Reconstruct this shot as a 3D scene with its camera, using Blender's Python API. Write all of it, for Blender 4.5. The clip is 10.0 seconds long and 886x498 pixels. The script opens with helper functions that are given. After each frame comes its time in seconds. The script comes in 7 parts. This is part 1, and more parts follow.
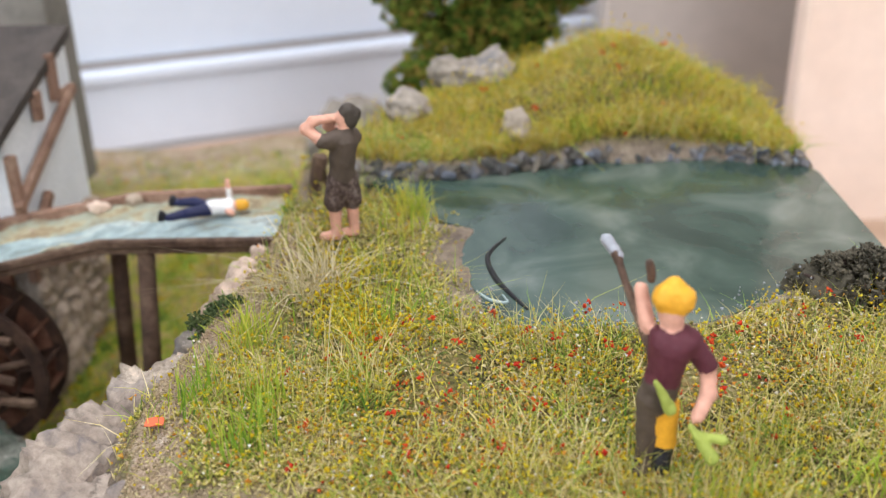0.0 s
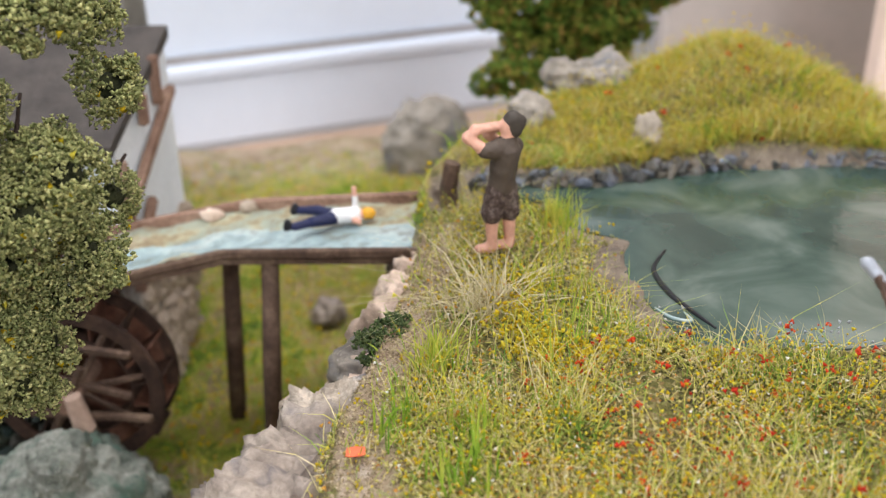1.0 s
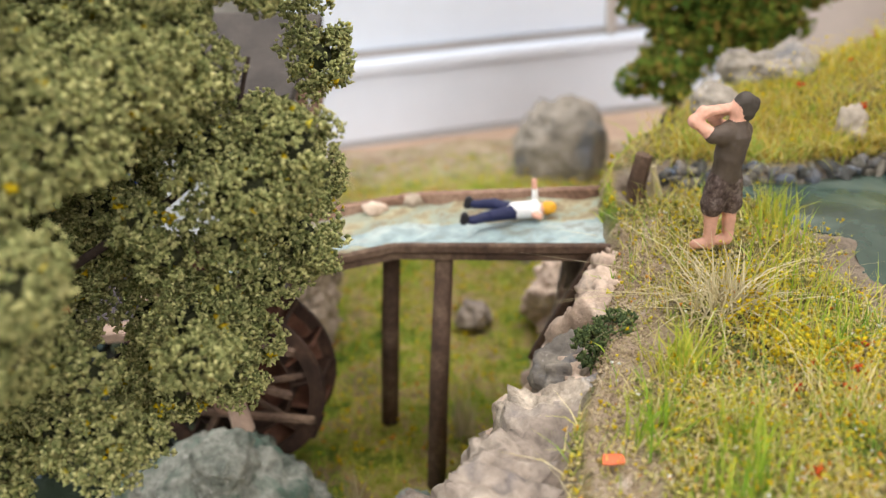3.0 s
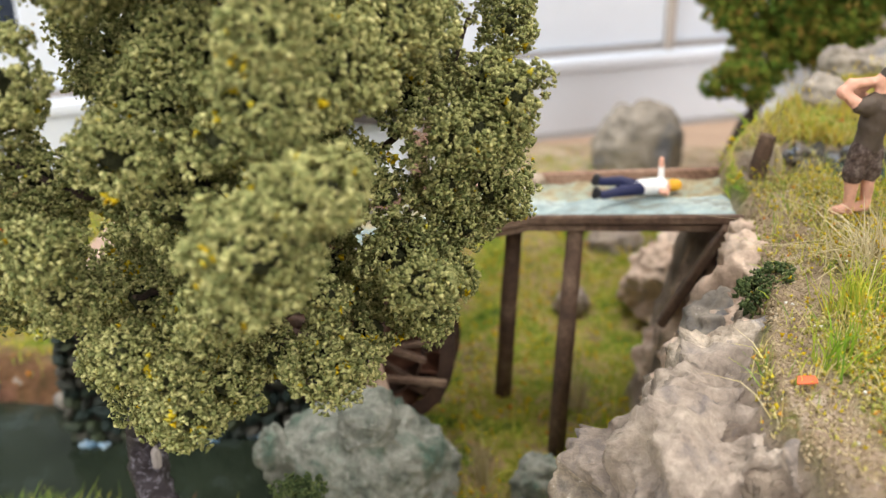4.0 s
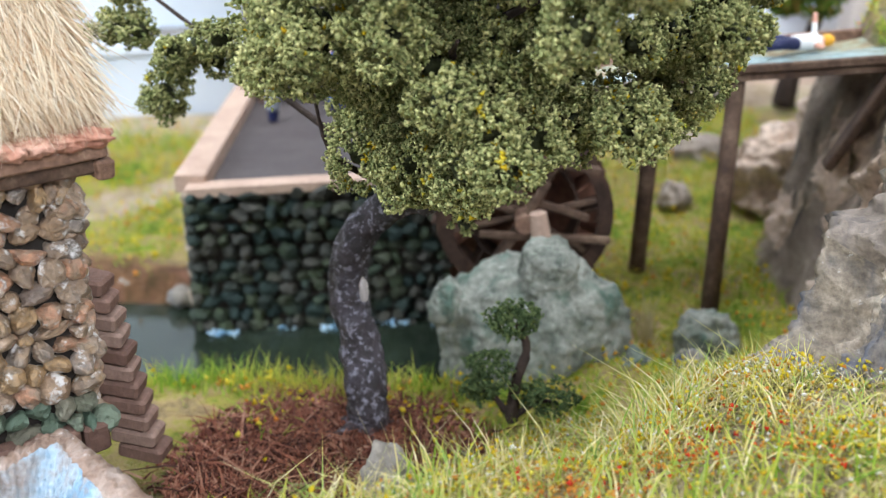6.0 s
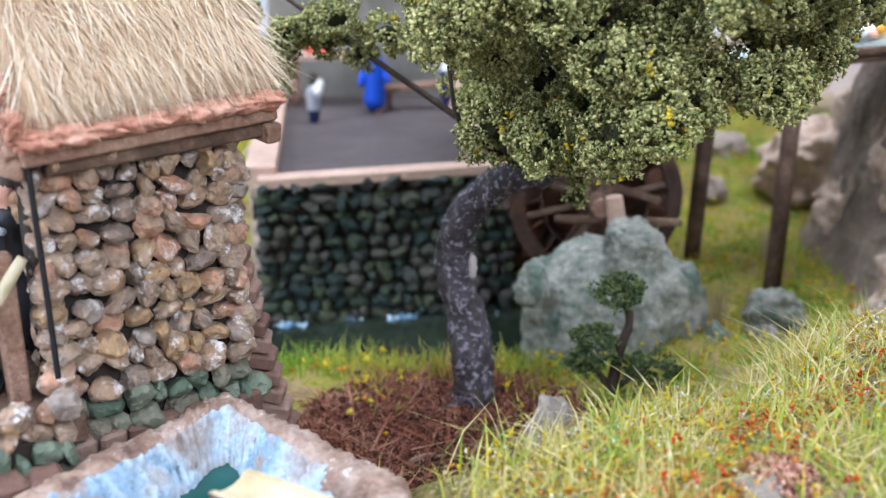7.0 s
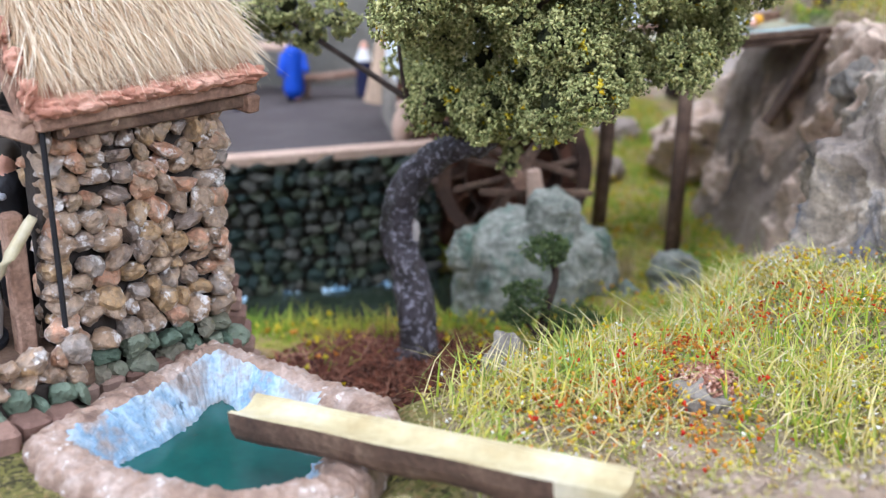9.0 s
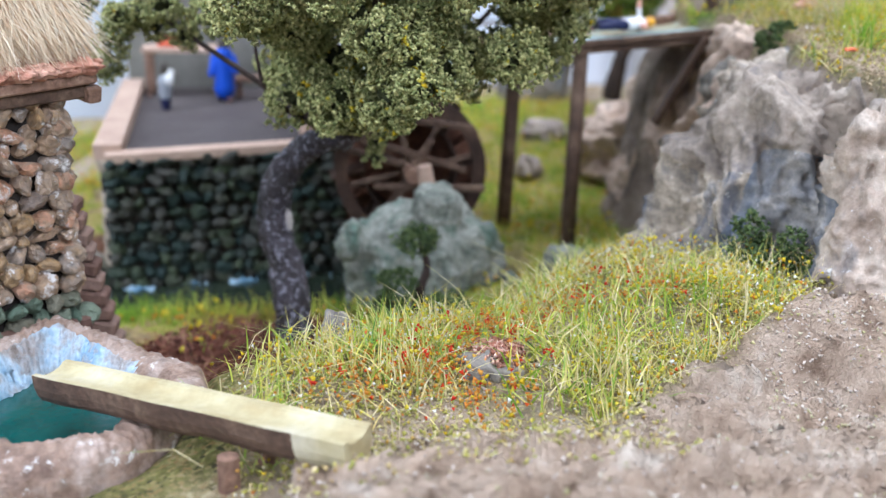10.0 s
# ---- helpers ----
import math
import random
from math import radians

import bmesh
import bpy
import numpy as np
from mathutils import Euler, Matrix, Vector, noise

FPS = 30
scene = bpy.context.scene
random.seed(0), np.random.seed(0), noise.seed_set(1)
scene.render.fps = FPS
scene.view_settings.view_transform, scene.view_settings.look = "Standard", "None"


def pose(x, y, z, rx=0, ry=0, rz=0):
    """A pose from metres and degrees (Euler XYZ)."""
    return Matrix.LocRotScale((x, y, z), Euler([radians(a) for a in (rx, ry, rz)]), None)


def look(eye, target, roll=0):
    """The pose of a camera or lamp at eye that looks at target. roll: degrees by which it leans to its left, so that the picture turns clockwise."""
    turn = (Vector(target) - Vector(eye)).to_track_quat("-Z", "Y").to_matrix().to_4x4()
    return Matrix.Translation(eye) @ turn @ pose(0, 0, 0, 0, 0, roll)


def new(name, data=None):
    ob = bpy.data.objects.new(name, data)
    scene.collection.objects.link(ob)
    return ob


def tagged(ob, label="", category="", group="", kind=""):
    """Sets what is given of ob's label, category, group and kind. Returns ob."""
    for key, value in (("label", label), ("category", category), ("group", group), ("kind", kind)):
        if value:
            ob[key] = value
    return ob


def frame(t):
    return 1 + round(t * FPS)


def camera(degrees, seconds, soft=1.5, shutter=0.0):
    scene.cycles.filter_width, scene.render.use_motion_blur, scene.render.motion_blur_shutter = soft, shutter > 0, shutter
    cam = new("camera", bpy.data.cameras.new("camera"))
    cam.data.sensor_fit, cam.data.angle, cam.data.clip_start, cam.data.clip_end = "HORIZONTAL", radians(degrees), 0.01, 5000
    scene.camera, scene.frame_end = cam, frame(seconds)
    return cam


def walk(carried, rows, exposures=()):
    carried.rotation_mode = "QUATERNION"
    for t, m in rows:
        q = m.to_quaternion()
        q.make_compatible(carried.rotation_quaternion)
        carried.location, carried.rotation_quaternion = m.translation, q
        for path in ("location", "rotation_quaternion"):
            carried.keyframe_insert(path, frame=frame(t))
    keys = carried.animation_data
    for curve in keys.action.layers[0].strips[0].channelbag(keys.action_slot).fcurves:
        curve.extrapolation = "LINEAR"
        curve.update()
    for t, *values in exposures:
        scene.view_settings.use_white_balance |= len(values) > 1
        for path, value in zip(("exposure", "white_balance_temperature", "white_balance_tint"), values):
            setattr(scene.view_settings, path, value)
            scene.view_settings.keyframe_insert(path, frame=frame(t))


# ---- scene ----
# The camera: a hand-held phone gliding along a model landscape. U: metres in one plan unit (a figure is about 0.68 units, 20 mm).
U = 0.03
cam = camera(49.2, 10.0, 1.2)
cam.data.dof.use_dof = True
cam.data.dof.focus_distance = 3.9 * U
cam.data.dof.aperture_fstop = 26.0
PATH = [
    (0, (0.184, 0.639, 3.891), (0.077, 2.454, 3.057), -1.1),
    (0.5, (-0.208, 0.789, 3.861), (-0.298, 2.6, 3.019), -1.0),
    (1, (-0.608, 0.821, 3.907), (-0.714, 2.631, 3.061), -1.1),
    (1.5, (-0.793, 1.059, 3.781), (-0.956, 2.862, 2.931), -1.5),
    (2, (-0.841, 1.276, 3.707), (-1.059, 3.07, 2.852), -2.1),
    (2.2, (-0.881, 1.25, 3.739), (-1.113, 3.044, 2.885), -2.0),
    (3.3, (-1.426, 0.921, 3.653), (-1.659, 2.738, 2.851), -1.3),
    (3.5, (-1.484, 0.822, 3.659), (-1.736, 2.637, 2.857), -1.2),
    (4, (-1.966, 0.532, 3.501), (-2.213, 2.368, 2.747), -0.6),
    (4.5, (-2.486, 0.392, 3.309), (-2.72, 2.24, 2.583), -0.5),
    (5, (-2.949, 0.286, 3.098), (-3.171, 2.144, 2.39), -0.9),
    (5.5, (-3.11, 0.151, 2.863), (-3.27, 2.016, 2.16), -0.6),
    (5.7, (-3.212, 0.127, 2.729), (-3.338, 1.993, 2.022), -0.2),
    (6.8, (-3.997, -0.184, 2.324), (-3.981, 1.712, 1.688), 0.3),
    (7, (-4.214, -0.149, 2.326), (-4.171, 1.746, 1.69), 0.4),
    (7.5, (-4.593, 0.002, 2.378), (-4.436, 1.889, 1.736), 0.8),
    (8, (-4.855, -0.013, 2.355), (-4.597, 1.859, 1.7), 0.9),
    (8.5, (-4.815, -0.275, 2.312), (-4.519, 1.595, 1.668), 0.9),
    (9, (-4.581, -0.64, 2.29), (-4.294, 1.237, 1.66), 1.2),
    (9.5, (-4.203, -0.865, 2.365), (-3.935, 1.019, 1.747), 1.4),
    (10, (-3.805, -1.033, 2.28), (-3.546, 0.853, 1.667), 1.3),
]
walk(cam, [(t, look(Vector(eye) * U, Vector(target) * U, roll)) for t, eye, target, roll in PATH], [(0.0, -0.46, 6450, 15), (2.0, -0.32, 6700, 14), (4.0, -0.24, 7050, 13), (5.0, -0.08, 6400, 9), (5.7, -0.04, 6100, 9), (7.0, 0.0, 5760, 15), (8.5, 0.0, 5720, 16), (10.0, -0.16, 5600, 12)])

# ---- light ----
world = bpy.data.worlds.new("sky")
scene.world = world
world.use_nodes = True
wn = world.node_tree
sky = wn.nodes.new("ShaderNodeTexSky")
sky.sky_type = "NISHITA"
sky.sun_disc = False
sky.sun_elevation, sky.sun_rotation = radians(40), radians(150)
wn.links.new(sky.outputs[0], wn.nodes["Background"].inputs[0])
wn.nodes["Background"].inputs[1].default_value = 0.10
scene.view_settings.exposure = 0.0


def area_lamp(name, eye, target, sx, sy, power, colour):
    data = bpy.data.lights.new(name, "AREA")
    data.shape, data.size, data.size_y, data.energy, data.color = "RECTANGLE", sx, sy, power, colour
    ob = new(name, data)
    ob.matrix_world = look(eye, target)
    return ob


# Three soft lights added out of view: left, front right and overhead.
area_lamp("soft_light_left", (-0.8, -0.25, 0.45), (-0.06, 0.12, 0.02), 0.7, 0.6, 14.0, (0.9, 0.95, 1.0))
area_lamp("soft_light_front", (0.38, -0.66, 0.58), (-0.06, 0.12, 0.02), 0.5, 0.4, 9.0, (0.97, 0.98, 1.0))
area_lamp("soft_light_top", (-0.05, 0.2, 1.15), (-0.05, 0.2, 0), 0.8, 0.8, 17.0, (0.96, 0.98, 1.0))


# ---- materials ----
def surface(name, colours, rough=0.8, scale=6.0, fine=60.0, bump=0.3, vary=0.0, by="", metal=0.0, spec=0.3, flecks=0.0, fleck=(0.75, 0.72, 0.68), grain=(1, 1, 1), thin=0.0, patchy=False, wash=None):
    """A node material: colours along broad noise, darkened and lit by fine grain, with relief. by: 'island' or 'object' picks the colour piece by piece."""
    m = bpy.data.materials.new(name)
    m.use_nodes = True
    n, l = m.node_tree.nodes, m.node_tree.links
    b = n["Principled BSDF"]
    b.inputs["Roughness"].default_value, b.inputs["Metallic"].default_value = rough, metal
    b.inputs["Specular IOR Level"].default_value = spec
    geo = n.new("ShaderNodeNewGeometry")
    mp = n.new("ShaderNodeMapping")
    mp.inputs["Scale"].default_value = [g / U for g in grain]
    l.new(geo.outputs["Position"], mp.inputs["Vector"])
    big, small = n.new("ShaderNodeTexNoise"), n.new("ShaderNodeTexNoise")
    for tex, s, d in ((big, scale, 4), (small, fine, 6)):
        tex.inputs["Scale"].default_value, tex.inputs["Detail"].default_value, tex.inputs["Roughness"].default_value = s, d, 0.65
        l.new(mp.outputs[0], tex.inputs["Vector"])
    ramp = n.new("ShaderNodeValToRGB")
    while len(ramp.color_ramp.elements) < len(colours):
        ramp.color_ramp.elements.new(0.5)
    k = len(colours)
    for i, (e, c) in enumerate(zip(ramp.color_ramp.elements, colours)):
        e.position = i / max(1, k - 1) if by else 0.3 + 0.4 * i / max(1, k - 1)
        e.color = (*c, 1)
    if by:
        mix = n.new("ShaderNodeMath")
        mix.operation = "MULTIPLY_ADD"
        mix.inputs[1].default_value = 2.0 if patchy else 0.6
        off = n.new("ShaderNodeMath")
        off.operation = "MULTIPLY_ADD"
        off.inputs[1].default_value, off.inputs[2].default_value = (0.55, -0.78) if patchy else (1.0, -0.3)
        l.new(big.outputs["Fac"], mix.inputs[0])
        if by == "island":
            l.new(geo.outputs["Random Per Island"], off.inputs[0])
        else:
            info = n.new("ShaderNodeObjectInfo")
            l.new(info.outputs["Random"], off.inputs[0])
        l.new(off.outputs[0], mix.inputs[2])
        l.new(mix.outputs[0], ramp.inputs[0])
    else:
        l.new(big.outputs["Fac"], ramp.inputs[0])
    hsv = n.new("ShaderNodeHueSaturation")
    val = n.new("ShaderNodeMapRange")
    val.inputs[1].default_value, val.inputs[2].default_value = 0.25, 0.75
    val.inputs[3].default_value, val.inputs[4].default_value = 1 - vary, 1 + vary
    l.new(small.outputs["Fac"], val.inputs[0])
    l.new(val.outputs[0], hsv.inputs["Value"])
    l.new(ramp.outputs[0], hsv.inputs["Color"])
    out = hsv.outputs[0]
    if wash:
        # thin paint that ran down in streaks
        colour, share, size, run = wash
        streak, wm = n.new("ShaderNodeTexNoise"), n.new("ShaderNodeMapping")
        wm.inputs["Scale"].default_value = (size / U, size / U, size * run / U)
        l.new(geo.outputs["Position"], wm.inputs["Vector"])
        l.new(wm.outputs[0], streak.inputs["Vector"])
        streak.inputs["Scale"].default_value, streak.inputs["Detail"].default_value, streak.inputs["Roughness"].default_value = 1.0, 7, 0.62
        cut = n.new("ShaderNodeMapRange")
        cut.inputs[1].default_value, cut.inputs[2].default_value, cut.inputs[4].default_value = 0.62 - 0.3 * share, 0.74 - 0.3 * share, 0.8
        l.new(streak.outputs["Fac"], cut.inputs[0])
        mix = n.new("ShaderNodeMix")
        mix.data_type = "RGBA"
        mix.inputs[7].default_value = (*colour, 1)
        l.new(cut.outputs[0], mix.inputs[0])
        l.new(out, mix.inputs[6])
        out = mix.outputs[2]
    if flecks:
        spots = n.new("ShaderNodeTexNoise")
        spots.inputs["Scale"].default_value, spots.inputs["Detail"].default_value, spots.inputs["Roughness"].default_value = fine * 0.55, 5, 0.7
        l.new(mp.outputs[0], spots.inputs["Vector"])
        cut = n.new("ShaderNodeMapRange")
        cut.inputs[1].default_value, cut.inputs[2].default_value = 0.66 - 0.2 * flecks, 0.74 - 0.2 * flecks
        cut.inputs[4].default_value = 0.85
        l.new(spots.outputs["Fac"], cut.inputs[0])
        mix = n.new("ShaderNodeMix")
        mix.data_type = "RGBA"
        mix.inputs[7].default_value = (*fleck, 1)
        l.new(cut.outputs[0], mix.inputs[0])
        l.new(out, mix.inputs[6])
        out = mix.outputs[2]
    l.new(out, b.inputs["Base Color"])
    if thin:
        glow = n.new("ShaderNodeBsdfTranslucent")
        l.new(out, glow.inputs["Color"])
        both = n.new("ShaderNodeMixShader")
        both.inputs[0].default_value = thin
        l.new(b.outputs[0], both.inputs[1])
        l.new(glow.outputs[0], both.inputs[2])
        l.new(both.outputs[0], n["Material Output"].inputs["Surface"])
    if bump:
        bp = n.new("ShaderNodeBump")
        bp.inputs["Strength"].default_value, bp.inputs["Distance"].default_value = bump, 0.02 * U
        l.new(small.outputs["Fac"], bp.inputs["Height"])
        l.new(bp.outputs[0], b.inputs["Normal"])
    return m


def plain(name, c, rough=0.6, vary=0.12, fine=40.0, bump=0.15, spec=0.3):
    return surface(name, [tuple(v * 0.88 for v in c), tuple(min(1, v * 1.1) for v in c)], rough, 8.0, fine, bump, vary, spec=spec)


GRASS = surface("grass_fibre", [(0.15, 0.27, 0.05), (0.32, 0.46, 0.1), (0.53, 0.58, 0.16), (0.8, 0.7, 0.22), (0.86, 0.77, 0.52), (0.7, 0.56, 0.2), (0.4, 0.51, 0.13), (0.22, 0.37, 0.08)], 0.6, 2.2, 30, 0, 0.1, "island", thin=0.4, patchy=True)
TURF_GRASS = surface("turf_fibre", [(0.1, 0.22, 0.03), (0.22, 0.38, 0.05), (0.42, 0.5, 0.08), (0.7, 0.62, 0.14), (0.76, 0.66, 0.4), (0.56, 0.46, 0.12), (0.26, 0.4, 0.06), (0.14, 0.29, 0.04)], 0.6, 2.6, 30, 0, 0.14, "island", thin=0.35, patchy=True)
GREEN = surface("green_fibre", [(0.13, 0.26, 0.025), (0.26, 0.43, 0.04), (0.42, 0.52, 0.065), (0.68, 0.6, 0.11), (0.28, 0.44, 0.042)], 0.6, 1.3, 30, 0, 0.1, "island", thin=0.4, patchy=True)
LUSH = surface("lush_fibre", [(0.2, 0.34, 0.05), (0.34, 0.44, 0.06), (0.6, 0.52, 0.07), (0.54, 0.37, 0.08), (0.62, 0.56, 0.22), (0.36, 0.48, 0.07), (0.24, 0.38, 0.06)], 0.6, 1.7, 30, 0, 0.1, "island", thin=0.4, patchy=True)
DRY = surface("dry_fibre", [(0.5, 0.43, 0.24), (0.68, 0.6, 0.4)], 0.6, 3, 30, 0, 0.1, "island", thin=0.35)
CRUMB = surface("turf_crumb", [(0.16, 0.13, 0.05), (0.28, 0.25, 0.07), (0.34, 0.34, 0.075), (0.5, 0.43, 0.11), (0.58, 0.5, 0.29), (0.46, 0.3, 0.09), (0.3, 0.3, 0.07)], 0.9, 2.4, 40, 0, 0.15, "island", patchy=True)
RED = surface("red_foam", [(0.55, 0.03, 0.015), (0.75, 0.06, 0.02), (0.8, 0.16, 0.03)], 0.8, 3, 40, 0, 0.1, "island", thin=0.35)
WHITE_FOAM = surface("white_foam", [(0.6, 0.56, 0.48), (0.8, 0.78, 0.72)], 0.8, 3, 40, 0, 0.1, "island")
YELLOW = surface("yellow_foam", [(0.55, 0.36, 0.01), (0.75, 0.58, 0.02), (0.7, 0.62, 0.08)], 0.8, 3, 40, 0, 0.1, "island", thin=0.35)
ORANGE = surface("orange_foam", [(0.6, 0.2, 0.03), (0.75, 0.32, 0.05), (0.65, 0.42, 0.08)], 0.8, 3, 40, 0, 0.1, "island", thin=0.35)
LEAF = surface("foam_leaf", [(0.17, 0.205, 0.072), (0.345, 0.37, 0.145), (0.51, 0.52, 0.215), (0.74, 0.71, 0.33)], 0.85, 1.6, 20, 0, 0.15, "island", thin=0.24, spec=0.15)
# dark fill: puts the shade between foliage clumps into a colour
CORE = surface("clump_shade", [(0.02, 0.024, 0.01), (0.05, 0.055, 0.02)], 0.9, 8, 40, 0.8, 0.4)
BACK_LEAF = surface("green_foam_leaf", [(0.07, 0.14, 0.016), (0.14, 0.24, 0.03), (0.26, 0.31, 0.04), (0.4, 0.25, 0.06)], 0.8, 1.3, 20, 0, 0.12, "island", thin=0.4)
BUSH_LEAF = surface("bush_foam_leaf", [(0.06, 0.1, 0.04), (0.13, 0.19, 0.07), (0.22, 0.28, 0.1)], 0.8, 1.3, 20, 0, 0.12, "island", thin=0.4)
BARK = surface("bark", [(0.02, 0.018, 0.02), (0.045, 0.036, 0.04), (0.08, 0.07, 0.085)], 0.5, 9, 52, 1.0, 0.5, spec=0.5, flecks=0.64, fleck=(0.34, 0.33, 0.4))
BRANCH = surface("branch", [(0.03, 0.02, 0.015), (0.075, 0.05, 0.04)], 0.7, 9, 50, 0.8, 0.3)
ROCK = surface("cliff_plaster", [(0.2, 0.17, 0.13), (0.34, 0.29, 0.23), (0.46, 0.39, 0.31)], 0.8, 2.6, 22, 0.9, 0.28)
CRAG = surface("crag_plaster", [(0.13, 0.118, 0.105), (0.29, 0.24, 0.185), (0.41, 0.34, 0.265), (0.58, 0.5, 0.405)], 0.7, 4.2, 24, 1.0, 0.6, flecks=0.22, wash=((0.11, 0.125, 0.165), 0.42, 4.2, 0.13))
BLUE_CRAG = surface("blue_washed_plaster", [(0.1, 0.105, 0.13), (0.2, 0.195, 0.2), (0.32, 0.29, 0.26), (0.6, 0.55, 0.5)], 0.55, 4.2, 24, 1.0, 0.45, flecks=0.1, wash=((0.12, 0.15, 0.2), 0.5, 3.0, 0.18))
PALE_CRAG = surface("pale_crag_plaster", [(0.3, 0.225, 0.175), (0.43, 0.34, 0.27), (0.55, 0.47, 0.39)], 0.8, 5.0, 24, 1.0, 0.35, flecks=0.22, wash=((0.17, 0.16, 0.165), 0.2, 3.6, 0.3))
BROWN_CRAG = surface("brown_crag_plaster", [(0.34, 0.245, 0.185), (0.58, 0.445, 0.345), (0.72, 0.59, 0.48)], 0.85, 4.5, 20, 1.0, 0.35, wash=((0.3, 0.235, 0.19), 0.15, 3.2, 0.8))
GREY_ROCK = surface("grey_rock", [(0.15, 0.135, 0.12), (0.27, 0.24, 0.2), (0.4, 0.35, 0.29)], 0.85, 3.2, 22, 1.0, 0.3, flecks=0.08, wash=((0.12, 0.13, 0.15), 0.2, 3.0, 0.6))
GREEN_ROCK = surface("green_grey_rock", [(0.09, 0.11, 0.088), (0.2, 0.215, 0.18), (0.3, 0.305, 0.262), (0.13, 0.185, 0.148)], 0.8, 5.0, 22, 1.0, 0.45, flecks=0.28, fleck=(0.46, 0.46, 0.41), wash=((0.07, 0.145, 0.105), 0.28, 3.6, 0.5))
PALE_ROCK = surface("pale_rock", [(0.2, 0.165, 0.14), (0.34, 0.28, 0.23), (0.46, 0.39, 0.32)], 0.8, 4.2, 24, 1.0, 0.35, wash=((0.15, 0.14, 0.15), 0.3, 3.4, 0.4))
STONE = surface("hut_stone", [(0.209, 0.158, 0.126), (0.319, 0.216, 0.139), (0.385, 0.259, 0.160), (0.264, 0.197, 0.147), (0.396, 0.254, 0.122), (0.341, 0.259, 0.189), (0.462, 0.240, 0.143), (0.319, 0.226, 0.151), (0.374, 0.269, 0.185), (0.264, 0.221, 0.189)], 0.38, 9, 26, 1.0, 0.55, "object", spec=0.6, flecks=0.5, fleck=(0.78, 0.76, 0.74))
MOSS_STONE = surface("mossy_stone", [(0.08, 0.13, 0.09), (0.16, 0.2, 0.14), (0.2, 0.18, 0.13)], 0.5, 5, 26, 0.9, 0.25, "object", spec=0.5)
DARK_STONE = surface("dark_mossy_stone", [(0.01, 0.022, 0.02), (0.02, 0.036, 0.03), (0.035, 0.042, 0.034), (0.06, 0.056, 0.046), (0.045, 0.06, 0.03), (0.02, 0.034, 0.03)], 0.6, 4, 26, 1.0, 0.4, "object")
WET_STONE = surface("wet_stone", [(0.04, 0.042, 0.04), (0.08, 0.075, 0.06), (0.15, 0.13, 0.1), (0.11, 0.13, 0.17), (0.2, 0.165, 0.13)], 0.4, 6, 30, 1.0, 0.4, "object", spec=0.5, flecks=0.3, fleck=(0.34, 0.44, 0.56))
CAP_STONE = surface("cap_stone", [(0.3, 0.24, 0.18), (0.42, 0.34, 0.26)], 0.8, 4, 26, 0.8, 0.25, "object")
MORTAR = surface("dark_mortar", [(0.02, 0.016, 0.014), (0.05, 0.04, 0.033)], 0.9, 6, 40, 0.6, 0.3)
BRICK = surface("brown_brick", [(0.15, 0.085, 0.065), (0.25, 0.15, 0.115), (0.32, 0.22, 0.175)], 0.7, 5, 30, 0.7, 0.25, "object")
WOOD = surface("weathered_wood", [(0.16, 0.09, 0.06), (0.27, 0.16, 0.11), (0.38, 0.25, 0.18)], 0.7, 5, 40, 0.8, 0.35)
DARK_WOOD = surface("dark_wood", [(0.055, 0.032, 0.022), (0.1, 0.06, 0.04), (0.18, 0.12, 0.08)], 0.7, 5, 40, 0.6, 0.3)
PADDLE = surface("red_brown_wood", [(0.05, 0.02, 0.012), (0.11, 0.045, 0.026), (0.2, 0.1, 0.065)], 0.75, 6, 40, 0.7, 0.35)
# dark wood at half brightness: shade under flume and mill in its colour
SHADED_WOOD = surface("shaded_wheel_wood", [(0.025, 0.014, 0.01), (0.05, 0.027, 0.018), (0.1, 0.055, 0.035)], 0.75, 5, 40, 0.7, 0.35)
FRESH_WOOD = surface("fresh_cut_wood", [(0.36, 0.29, 0.15), (0.46, 0.4, 0.24), (0.53, 0.485, 0.36)], 0.6, 4, 30, 0.3, 0.12)
PALE_WOOD = surface("pale_grey_wood", [(0.34, 0.3, 0.28), (0.47, 0.43, 0.41), (0.58, 0.54, 0.52)], 0.7, 5, 40, 0.6, 0.25, grain=(1, 1, 0.25))
STRAW = surface("straw", [(0.43, 0.28, 0.165), (0.62, 0.48, 0.32), (0.73, 0.62, 0.45), (0.81, 0.74, 0.6)], 0.6, 3, 30, 0, 0.1, "island", thin=0.35)
CLAY = surface("clay_roll", [(0.3, 0.125, 0.08), (0.48, 0.23, 0.155), (0.58, 0.34, 0.25)], 0.75, 8, 34, 0.9, 0.3)
BASIN = surface("basin_stone", [(0.15, 0.09, 0.065), (0.3, 0.2, 0.145), (0.44, 0.345, 0.29)], 0.6, 7, 30, 1.0, 0.35, flecks=0.3, spec=0.5)
BLUE_PAINT = surface("blue_wash_paint", [(0.12, 0.3, 0.5), (0.35, 0.55, 0.72), (0.7, 0.78, 0.82)], 0.35, 9, 26, 0.5, 0.15, spec=0.5)
BASIN_WASH = surface("basin_blue_wash", [(0.3, 0.22, 0.17), (0.36, 0.31, 0.28), (0.22, 0.36, 0.5), (0.42, 0.53, 0.62), (0.36, 0.35, 0.35), (0.28, 0.22, 0.18)], 0.3, 3.5, 34, 1.0, 0.3, spec=0.5, flecks=0.2, fleck=(0.62, 0.68, 0.74), wash=((0.5, 0.6, 0.7), 0.1, 7.0, 0.25))
TEAL = surface("teal_resin", [(0.004, 0.05, 0.045), (0.008, 0.085, 0.075)], 0.12, 4, 10, 0.08, 0.1, spec=0.5)
